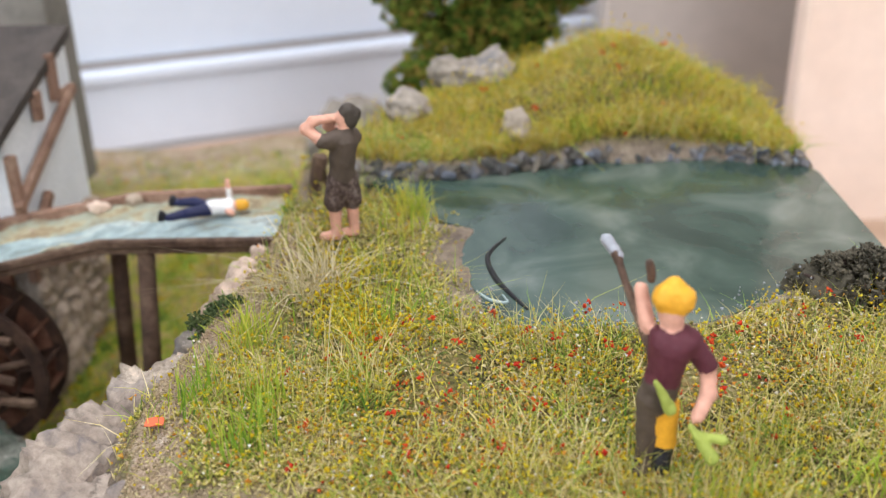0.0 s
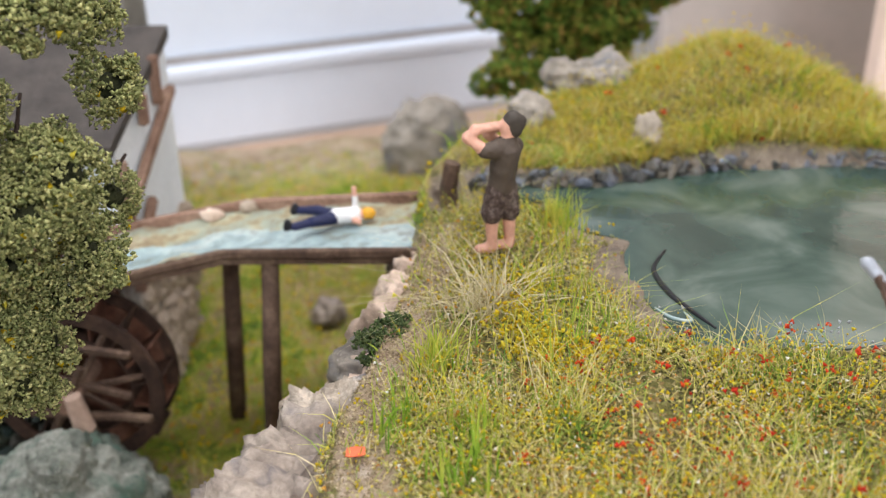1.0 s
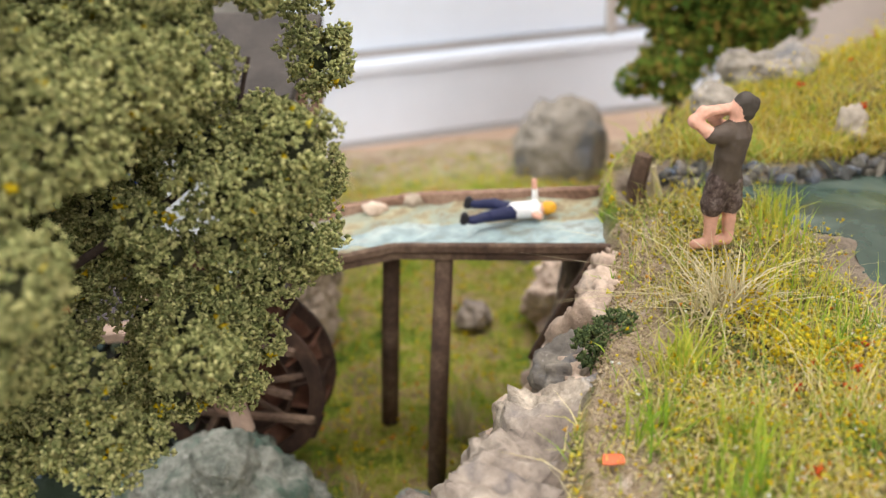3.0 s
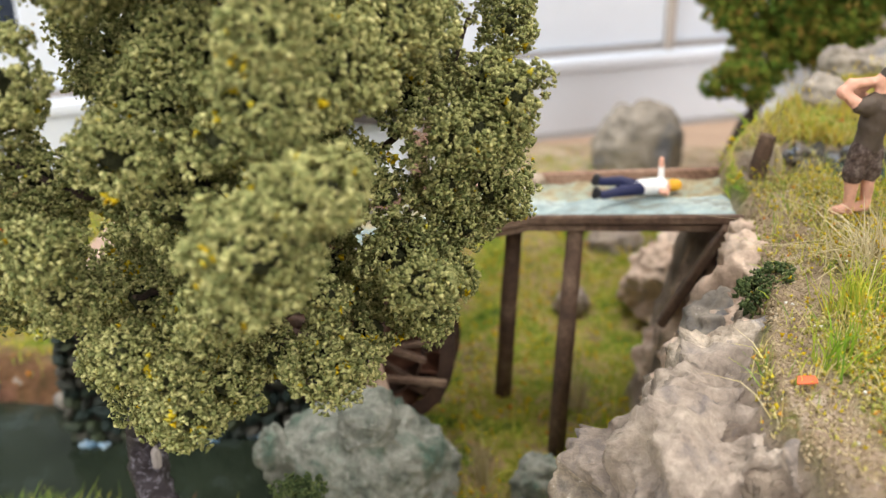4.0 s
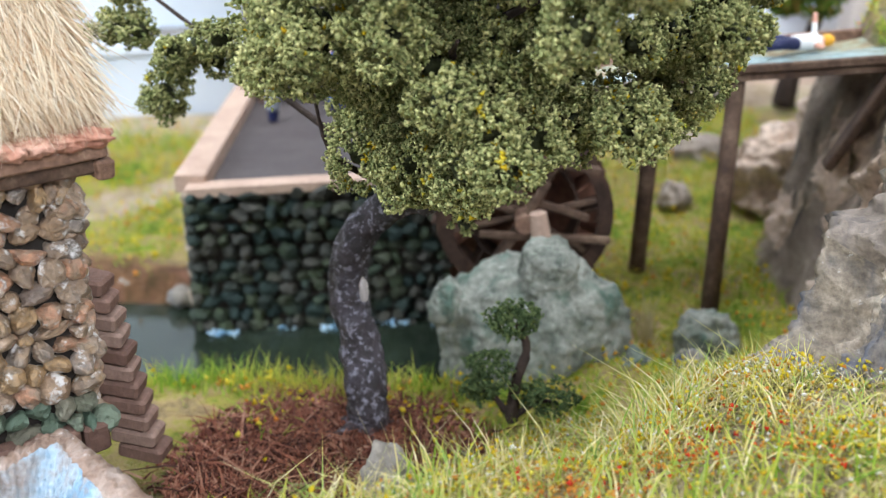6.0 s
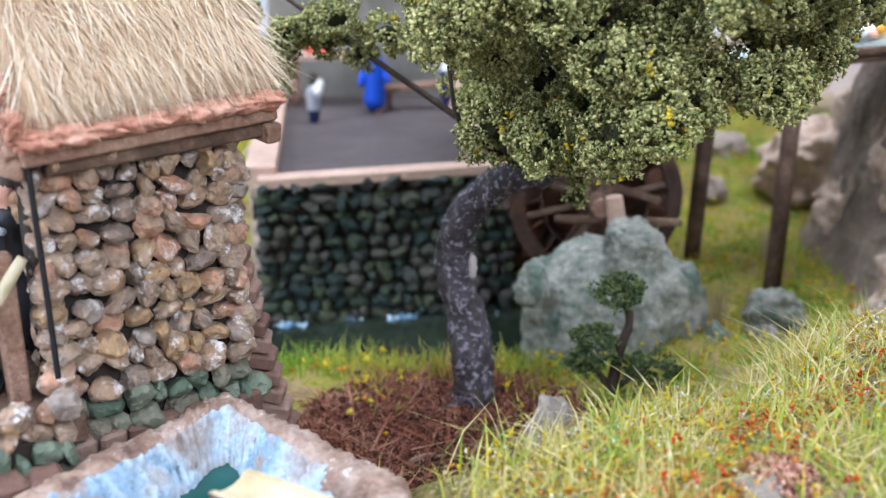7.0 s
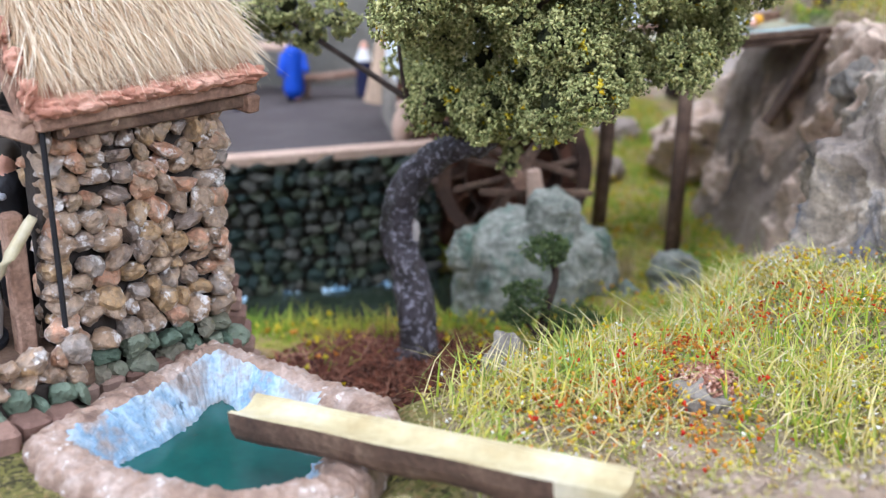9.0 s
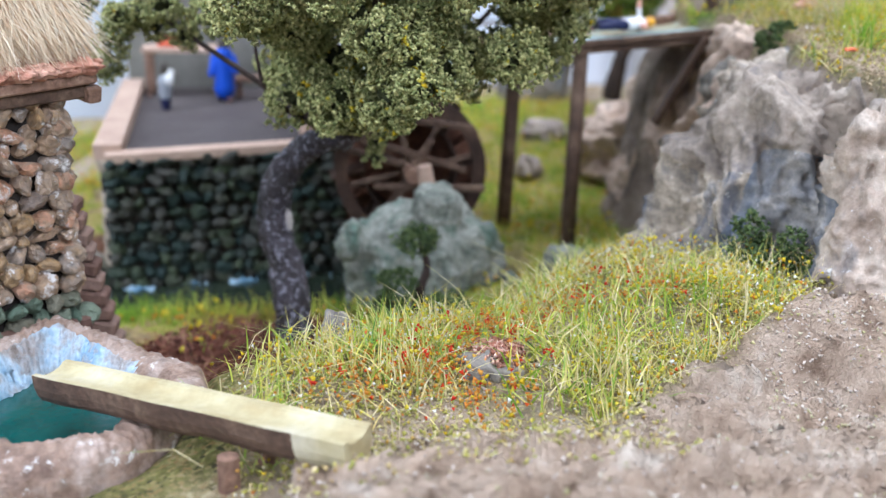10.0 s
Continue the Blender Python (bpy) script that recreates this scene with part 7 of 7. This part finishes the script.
# ---- turf, fibres and flowers ----
def scatter(n, box, keep, gen):
    """Random spots on the land inside a box where keep(x, y, zones) is likely."""
    x, y = gen.uniform(box[0], box[1], n), gen.uniform(box[2], box[3], n)
    z, rock_, bed, sand = land(x, y)
    ok = gen.uniform(size=n) < keep(x, y, rock_, bed, sand)
    return np.stack([x, y, z], 1)[ok]


def dry_land(x, y):
    return ss(inside_distance(x, y, SHORE), 0.03, 0.12)


def build_cover():
    gen = np.random.default_rng(21)
    patch = lambda x, y, s=1.3, seed=101: np.clip(0.55 + 0.75 * fbm(x * s, y * s, 3, seed), 0, 1)
    on_top = lambda x, y: (1 - 0.85 * ss(inside_distance(x, y, PLATEAU) + 0.1 * fbm(x * 4, y * 4, 2, 77), -0.3, -0.1)) * (inside_distance(x, y, PLATEAU) < 0.02) * (x < EDGE_X - 0.03) * dry_land(x, y)
    plat = scatter(110000, (-1.2, EDGE_X, 2.9, 6.1), lambda x, y, r, b, s: on_top(x, y) * (1 - r) * np.clip(0.06 + 1.1 * patch(x, y, 2.1) ** 2.0, 0, 1), gen)
    bank = scatter(42000, (-0.9, EDGE_X, 6.1, 8.1), lambda x, y, r, b, s: on_top(x, y) * (1 - r), gen)
    hill = scatter(150000, (-4.2, -1.2, 1.5, 4.2), lambda x, y, r, b, s: (1 - r) * (1 - b) * (1 - s) * (inside_distance(x, y, PLATEAU) > 0) * ss(x, -4.2, -3.85) * np.clip(0.05 + 1.15 * patch(x, y, 2.1, 141) ** 2.2, 0, 1) * (0.12 + 0.88 * ss(y + 0.35 * fbm(x * 3, y * 3, 2, 143) + 0.4 * ss(x, -3.0, -2.7), 2.05, 2.6)) * (1 - 0.93 * np.exp(-(((x + 3.14) / 0.17) ** 2 + ((y - 2.34) / 0.2) ** 2) ** 2)), gen)
    vale = scatter(60000, (-3.4, -0.8, 4.2, 10.5), lambda x, y, r, b, s: (1 - r) * (1 - b) * (1 - 0.9 * s) * (inside_distance(x, y, PLATEAU) > 0) * (0.4 + 0.6 * patch(x, y)), gen)
    west = scatter(50000, (-8.5, -3.4, 3.2, 10.5), lambda x, y, r, b, s: (1 - b) * (1 - s) * (1 - ((y > 4.95) & (y < 6.3) & (x > -7.5))) * (0.4 + 0.6 * patch(x, y)), gen)
    west = west[~((west[:, 0] > -5.7) & (west[:, 0] < -3.5) & (west[:, 1] > 6.0) & (west[:, 1] < 9.8))]
    west = west[~((west[:, 0] < -4.6) & (west[:, 1] < 4.6))]

    def stuff(name, v, f, mat, label, category):
        tagged(link_mesh(name, v, f, mat), label, category, kind="stuff")

    for name, pts, mat, hh, n in (("plateau_grass", plat, TURF_GRASS, (0.03, 0.24), 19000), ("bank_grass", bank, LUSH, (0.05, 0.16), 17000), ("hill_grass", hill, GRASS, (0.04, 0.26), 12000), ("meadow_grass", vale, GREEN, (0.04, 0.14), 16000), ("far_grass", west, GREEN, (0.05, 0.15), 16000)):
        k = gen.choice(len(pts), min(n, len(pts)), replace=False)
        p = pts[k]
        p = p[np.hypot(p[:, 0] + 0.6, p[:, 1] - 5.05) > 0.13]
        v, f = blades(p, hh[0] + (hh[1] - hh[0]) * gen.uniform(0, 1, len(p)) ** 2.4 * np.clip(0.75 + 0.9 * fbm(p[:, 0] * 2.6, p[:, 1] * 2.6, 3, 131), 0.25, 1.5), {"plateau_grass": 0.0027, "hill_grass": 0.0038}.get(name, 0.0055), 1.1, gen)
        stuff(name, v, f, mat, "fine grass fibres in green, yellow and straw", "grass")
    # tall green tufts and one dry tuft on the plateau
    tufts = []
    for x, y, n, rr in ((-0.83, 4.1, 120, 0.045), (-0.98, 3.75, 40, 0.05), (-0.38, 4.25, 70, 0.1), (-0.67, 3.67, 50, 0.05), (-0.27, 5.5, 90, 0.06), (-0.28, 5.22, 40, 0.06), (0.95, 3.2, 60, 0.08), (-0.72, 3.45, 60, 0.07), (1.5, 3.3, 50, 0.08), (-0.3, 4.6, 60, 0.15), (-0.4, 4.85, 30, 0.08)):
        q = gen.normal(0, rr, (n, 2)) + (x, y)
        tufts.append(np.stack([q[:, 0], q[:, 1], land(q[:, 0], q[:, 1])[0]], 1))
    t = np.concatenate(tufts)
    t = t[np.hypot(t[:, 0] + 0.6, t[:, 1] - 5.05) > 0.16]
    v, f = blades(t, gen.uniform(0.12, 0.27, len(t)), 0.0045, 0.45, gen)
    stuff("tall_grass", v, f, GREEN, "tufts of tall fresh green grass", "grass")
    q = np.concatenate([gen.normal(0, sp, (n, 2)) + (x, y) for x, y, n, sp in ((-3.62, 3.0, 70, 0.1), (-3.4, 2.9, 80, 0.12), (-3.85, 2.6, 120, 0.16), (-3.5, 2.55, 90, 0.12), (-2.75, 2.55, 200, 0.16), (-2.5, 2.75, 160, 0.18), (-2.2, 2.9, 120, 0.15), (-2.85, 2.2, 110, 0.13), (-2.95, 3.0, 80, 0.15), (-4.05, 2.15, 90, 0.1))])
    t = np.stack([q[:, 0], q[:, 1], land(q[:, 0], q[:, 1])[0]], 1)
    for part_, mat in ((t[::2], GRASS), (t[1::2], GREEN)):
        v, f = blades(part_, gen.uniform(0.1, 0.25, len(part_)), 0.0052, 1.1, gen, 0.9)
        stuff("arching_grass", v, f, mat, "long arching yellow-green grass blades", "grass")
    q = np.concatenate([gen.normal(0, 0.035, (110, 2)) + (-0.6, 4.62), gen.normal(0, 0.06, (90, 2)) + (-0.7, 4.52)])
    t = np.stack([q[:, 0], q[:, 1], land(q[:, 0], q[:, 1])[0]], 1)
    v, f = blades(t, gen.uniform(0.12, 0.3, len(t)), 0.0042, 1.7, gen, 0.7)
    stuff("dry_tuft", v, f, DRY, "tuft of dry straw-coloured grass", "grass")
    q = np.concatenate([gen.normal(0, 0.03, (60, 2)) + (-1.85, 6.1), gen.normal(0, 0.025, (40, 2)) + (-2.38, 5.35)])
    t = np.stack([q[:, 0], q[:, 1], land(q[:, 0], q[:, 1])[0]], 1)
    v, f = blades(t, gen.uniform(0.2, 0.42, len(t)), 0.004, 0.25, gen, 0.9)
    stuff("pale_tuft", v, f, DRY, "tufts of tall whitish dry grass", "grass")
    q = np.stack([gen.uniform(-0.6, 2.05, 2600), gen.uniform(0.02, 0.2, 2600)], 1)
    yy = np.interp(q[:, 0], [-0.7, -0.14, 0.44, 0.83, 1.6, 2.05], [6.16, 6.12, 6.31, 6.42, 6.48, 6.36]) + q[:, 1]
    t = np.stack([q[:, 0], yy, land(q[:, 0], yy)[0] + 0.04], 1)
    t = t[fbm(t[:, 0] * 3, t[:, 1] * 3, 2, 171) > -0.15]
    v, f = blades(t, gen.uniform(0.06, 0.17, len(t)), 0.005, 1.3, gen, 1.2)
    stuff("shore_grass", v, f, LUSH, "grass hanging over the pond's stones", "grass")
    # crumbs of turf, flowers
    for name, src, n, size, mat, lift, label in (
        ("turf_crumbs", plat, 42000, (0.004, 0.013), CRUMB, 0.012, "fine brown and olive turf crumbs"),
        ("turf_crumbs", hill, 30000, (0.005, 0.013), CRUMB, 0.012, "fine brown and olive turf crumbs"),
        ("turf_crumbs", bank, 5000, (0.006, 0.012), CRUMB, 0.006, "fine brown and olive turf crumbs"),
        ("yellow_flowers", plat, 5000, (0.004, 0.01), YELLOW, 0.06, "tiny yellow foam flowers"),
        ("orange_flowers", hill, 1100, (0.005, 0.012), ORANGE, 0.05, "tiny orange foam flowers"),
        ("orange_flowers", plat, 900, (0.004, 0.01), ORANGE, 0.04, "tiny orange foam flowers"),
        ("yellow_flowers", hill, 3400, (0.005, 0.013), YELLOW, 0.06, "tiny yellow foam flowers"),
        ("yellow_flowers", bank, 1000, (0.005, 0.011), YELLOW, 0.1, "tiny yellow foam flowers"),
        ("yellow_flowers", vale, 1600, (0.009, 0.02), YELLOW, 0.05, "yellow foam flowers in the meadow"),
        ("orange_flowers", vale, 500, (0.009, 0.018), ORANGE, 0.05, "orange foam flowers in the meadow"),
        ("yellow_flowers", west, 1600, (0.01, 0.024), YELLOW, 0.05, "yellow foam flowers in the meadow"),
        ("orange_flowers", west, 700, (0.01, 0.022), ORANGE, 0.05, "orange foam flowers in the meadow"),
        ("white_flowers", plat, 700, (0.004, 0.009), WHITE_FOAM, 0.04, "tiny white foam flowers"),
        ("white_flowers", hill, 1600, (0.004, 0.01), WHITE_FOAM, 0.05, "tiny white foam flowers"),
    ):
        k = gen.choice(len(src), min(n, len(src)), replace=False)
        p = src[k] + np.stack([0 * k, 0 * k, gen.uniform(0, 1, len(k)) * lift * 2], 1)
        stuff(name, *crumbs(p, gen.uniform(*size, len(k)), gen), mat, label, "flowers" if "flower" in name else "turf")
    def near(src, centres, n, spread):
        c = np.array(centres)[gen.integers(0, len(centres), n)] + gen.normal(0, spread, (n, 2))
        return np.array([np.argmin(np.hypot(src[:, 0] - x, src[:, 1] - y)) for x, y in c])

    red_at = {"plat": [(0.3, 3.75), (0.5, 3.9), (0.2, 4.0), (0.85, 3.7), (1.2, 3.8), (0.1, 3.5), (-0.3, 3.9), (1.5, 4.0), (-0.5, 3.3)], "hill": [(-3.1, 2.72), (-3.1, 2.72), (-3.3, 2.65), (-3.45, 2.4), (-2.9, 3.0), (-3.35, 2.55), (-2.75, 2.85), (-3.6, 2.3), (-2.4, 2.95), (-3.0, 2.5)]}
    for name, src, n, where in (("red_flowers", plat, 55, "plat"), ("red_flowers", hill, 34, "hill"), ("red_flowers", bank, 26, "")):
        k = near(src, red_at[where], n, 0.28) if where else gen.choice(len(src), n, replace=False)
        p = np.repeat(src[k] + (0, 0, 0.06), 6, 0) + gen.normal(0, 0.011, (6 * n, 3)) + np.repeat(gen.uniform(-0.04, 0.07, (n, 1)), 6, 0) * (0, 0, 1)
        stuff(name, *crumbs(p, gen.uniform(0.005, 0.013, len(p)), gen), RED, "small red foam flowers in the grass", "flowers")
    for name, mat, n in (("orange_flowers", ORANGE, 1000), ("yellow_flowers", YELLOW, 1000), ("red_flowers", RED, 200)):
        k = near(plat, [(0.3, 3.75), (0.55, 3.9), (0.1, 3.45), (1.0, 3.7), (1.4, 3.9), (-0.3, 4.0), (0.7, 3.3), (-0.2, 3.4)], n, 0.2)
        stuff(name, *crumbs(plat[k] + gen.uniform(0, 0.07, (n, 1)) * (0, 0, 1) + gen.normal(0, 0.012, (n, 3)), gen.uniform(0.004, 0.01, n), gen), mat, "loose clumps of bright foam flowers", "flowers")
    k = near(plat, [(-0.46, 4.7), (-0.5, 4.43), (-0.43, 4.2), (-0.43, 4.2), (-0.25, 4.15)], 900, 0.08)
    stuff("yellow_flowers", *crumbs(plat[k] + gen.uniform(0, 0.1, (900, 1)) * (0, 0, 1) + gen.normal(0, 0.02, (900, 3)), gen.uniform(0.006, 0.014, 900), gen), YELLOW, "clumps of yellow foam flowers", "flowers")
    for name, mat, n in (("orange_flowers", ORANGE, 1100), ("red_flowers", RED, 160)):
        k = near(hill, [(-3.05, 2.75), (-3.35, 2.45), (-3.6, 2.35), (-2.7, 3.0), (-3.2, 2.2), (-2.3, 3.0)], n, 0.11)
        stuff(name, *crumbs(hill[k] + gen.uniform(0, 0.09, (n, 1)) * (0, 0, 1) + gen.normal(0, 0.012, (n, 3)), gen.uniform(0.005, 0.012, n), gen), mat, "loose clumps of bright foam flowers", "flowers")
    k = near(hill, [(-3.26, 2.6), (-2.2, 2.95), (-3.1, 2.3)], 160, 0.06)
    stuff("yellow_flowers", *crumbs(hill[k] + gen.uniform(0, 0.08, (160, 1)) * (0, 0, 1) + gen.normal(0, 0.015, (160, 3)), gen.uniform(0.006, 0.014, 160), gen), YELLOW, "clumps of yellow foam flowers", "flowers")
    # drops of clear glue on the grass at the water's edge
    k = near(plat, [(0.3, 4.3), (0.5, 4.32), (0.8, 4.34), (1.1, 4.42), (1.4, 4.6)], 60, 0.1)
    stuff("glue_drops", *crumbs(plat[k] + gen.uniform(0.04, 0.14, (60, 1)) * (0, 0, 1), gen.uniform(0.005, 0.011, 60), gen), STEEL, "small shiny clear drops on the grass", "drops")
    # tufts on the brook's near bank, foam along the wall's foot
    q = np.stack([gen.uniform(-5.2, -3.5, 900), gen.normal(4.78, 0.09, 900)], 1)
    t = np.stack([q[:, 0], q[:, 1], land(q[:, 0], q[:, 1])[0]], 1)
    v, f = blades(t, gen.uniform(0.06, 0.2, len(t)), 0.004, 0.6, gen)
    stuff("bank_tufts", v, f, GREEN, "green grass tufts on the brook's bank", "grass")
    q = np.stack([gen.uniform(-5.3, -3.7, 240), gen.normal(0, 0.02, 240), gen.normal(-0.19, 0.008, 240)], 1)
    q[:, 1] += 5.76 + 0.18 * (q[:, 0] + 5.27) + 0.03 * np.sin(q[:, 0] * 9)
    q = q[np.sin(q[:, 0] * 17) > -0.2]
    stuff("foam", *crumbs(q, gen.uniform(0.012, 0.03, len(q)), gen, 0.4), BLUE_PAINT, "pale blue painted foam along the wall's foot", "foam")
    # bark mulch on the soil bed
    q = scatter(26000, (-4.95, -3.1, 2.9, 4.9), lambda x, y, r, b, s: ss(b, 0.1, 0.7), gen)[:11000]
    v, f = crumbs(q + (0, 0, 0.005), gen.uniform(0.01, 0.03, len(q)), gen, 0.4)
    k = gen.choice(len(q), 5000)
    v2, f2 = blades(q[k] + (0, 0, 0.012), gen.uniform(0.025, 0.065, len(k)), 0.008, 2.6, gen, 0.1)
    k = gen.choice(len(q), 500)
    v3, f3 = blades(q[k] + (0, 0, 0.015), gen.uniform(0.04, 0.09, len(k)), 0.011, 3.4, gen, 0.1)
    v2, f2 = np.concatenate([v2, v3]), np.concatenate([f2, f3 + len(v2)])
    stuff("bark_mulch", np.concatenate([v, v2]), np.concatenate([f, f2 + len(v)]), MULCH, "reddish brown bark mulch under the tree", "mulch")
    # brown litter round the flat stone and grit on the bare plaster
    q = np.clip(gen.normal(0, 0.055, (1100, 2)), -0.12, 0.12) + (-3.11, 2.47)
    q = np.stack([q[:, 0], q[:, 1], 0.705 - 1.6 * ((q[:, 0] + 3.11) ** 2 + (q[:, 1] - 2.47) ** 2) + gen.uniform(0, 0.035, 1100)], 1)
    stuff("brown_litter", *crumbs(q, gen.uniform(0.006, 0.014, len(q)), gen), LITTER, "small heap of reddish brown litter in the grass", "litter")
    q = scatter(30000, (-4.0, -0.9, 1.2, 3.2), lambda x, y, r, b, s: s * np.clip(0.1 + 0.9 * patch(x, y, 3.0, 151) ** 2, 0, 1), gen)[:6000]
    k = scatter(16000, (-4.1, -2.6, 1.5, 2.6), lambda x, y, r, b, s: s, gen)[:2200]
    stuff("turf_crumbs", *crumbs(k + (0, 0, 0.004), gen.uniform(0.005, 0.012, len(k)), gen), CRUMB, "loose turf crumbs on bare plaster", "turf")
    stuff("sand_grit", *crumbs(q, gen.uniform(0.004, 0.011, len(q)), gen), GRIT, "pale grit stuck to the bare plaster", "grit")
    # shingle on the rims
    q = scatter(30000, (-1.5, -0.7, 3.1, 5.6), lambda x, y, r, b, s: ss(inside_distance(x, y, PLATEAU), -0.26, -0.04) * (1 - ss(inside_distance(x, y, PLATEAU), 0.02, 0.12)), gen)[:4200]
    stuff("rim_gravel", *crumbs(q, gen.uniform(0.004, 0.012, len(q)), gen), GRAVEL, "fine sandy gravel on the rim", "gravel")


MULCH = surface("bark_mulch", [(0.05, 0.018, 0.012), (0.13, 0.042, 0.025), (0.25, 0.09, 0.05), (0.38, 0.21, 0.14)], 0.85, 3, 40, 0, 0.2, "island")
LITTER = surface("brown_litter", [(0.22, 0.08, 0.05), (0.38, 0.16, 0.1), (0.5, 0.28, 0.2), (0.6, 0.42, 0.34)], 0.85, 3, 40, 0, 0.2, "island")
GRIT = surface("plaster_grit", [(0.3, 0.23, 0.18), (0.48, 0.39, 0.32), (0.62, 0.54, 0.47), (0.4, 0.36, 0.14)], 0.85, 3, 40, 0, 0.2, "island")
GRAVEL = surface("gravel", [(0.2, 0.145, 0.085), (0.34, 0.26, 0.15), (0.48, 0.39, 0.25)], 0.85, 3, 40, 0, 0.2, "island")
build_cover()
for i, (x, y, a, l) in enumerate([(-3.55, 3.75, 150, 0.24), (-3.7, 3.5, 165, 0.2), (-3.42, 4.0, 120, 0.22), (-4.2, 3.75, 20, 0.2), (-3.85, 3.62, 10, 0.22), (-3.35, 3.62, 60, 0.18)]):
    dx, dy = l / 2 * math.cos(radians(a)), l / 2 * math.sin(radians(a))
    zz = height(x, y) + 0.025
    wv, wf = tube(spline([(x - dx, y - dy, zz), (x, y + 0.01, zz + 0.02), (x + dx, y + dy, zz + 0.005)], 3), [0.008, 0.013, 0.014, 0.012, 0.013, 0.01, 0.006], 7, 0.2, i)
    tagged(link_mesh("twig", wv, wf, BARK if i % 3 else WOOD), "short broken twig lying on the bark mulch", "twig", "twigs under the tree")
lx, ly = -1.1, 3.64
lv = 0.72 * np.array([(-0.05, -0.03, 0), (0.0, -0.045, 0.012), (0.05, -0.02, 0.004), (0.045, 0.03, 0.016), (-0.01, 0.045, 0.006), (-0.05, 0.02, 0.014)]) + (lx, ly, height(lx, ly) + 0.03)
lv2 = lv - (0, 0, 0.004)
tagged(link_mesh("fallen_leaf", np.concatenate([lv, lv2]), [(0, 1, 2, 3, 4, 5), (11, 10, 9, 8, 7, 6)] + [(i, i + 6, (i + 1) % 6 + 6, (i + 1) % 6) for i in range(6)], ORANGE_LEAF), "single orange foam leaf on the cliff's rim", "leaf")
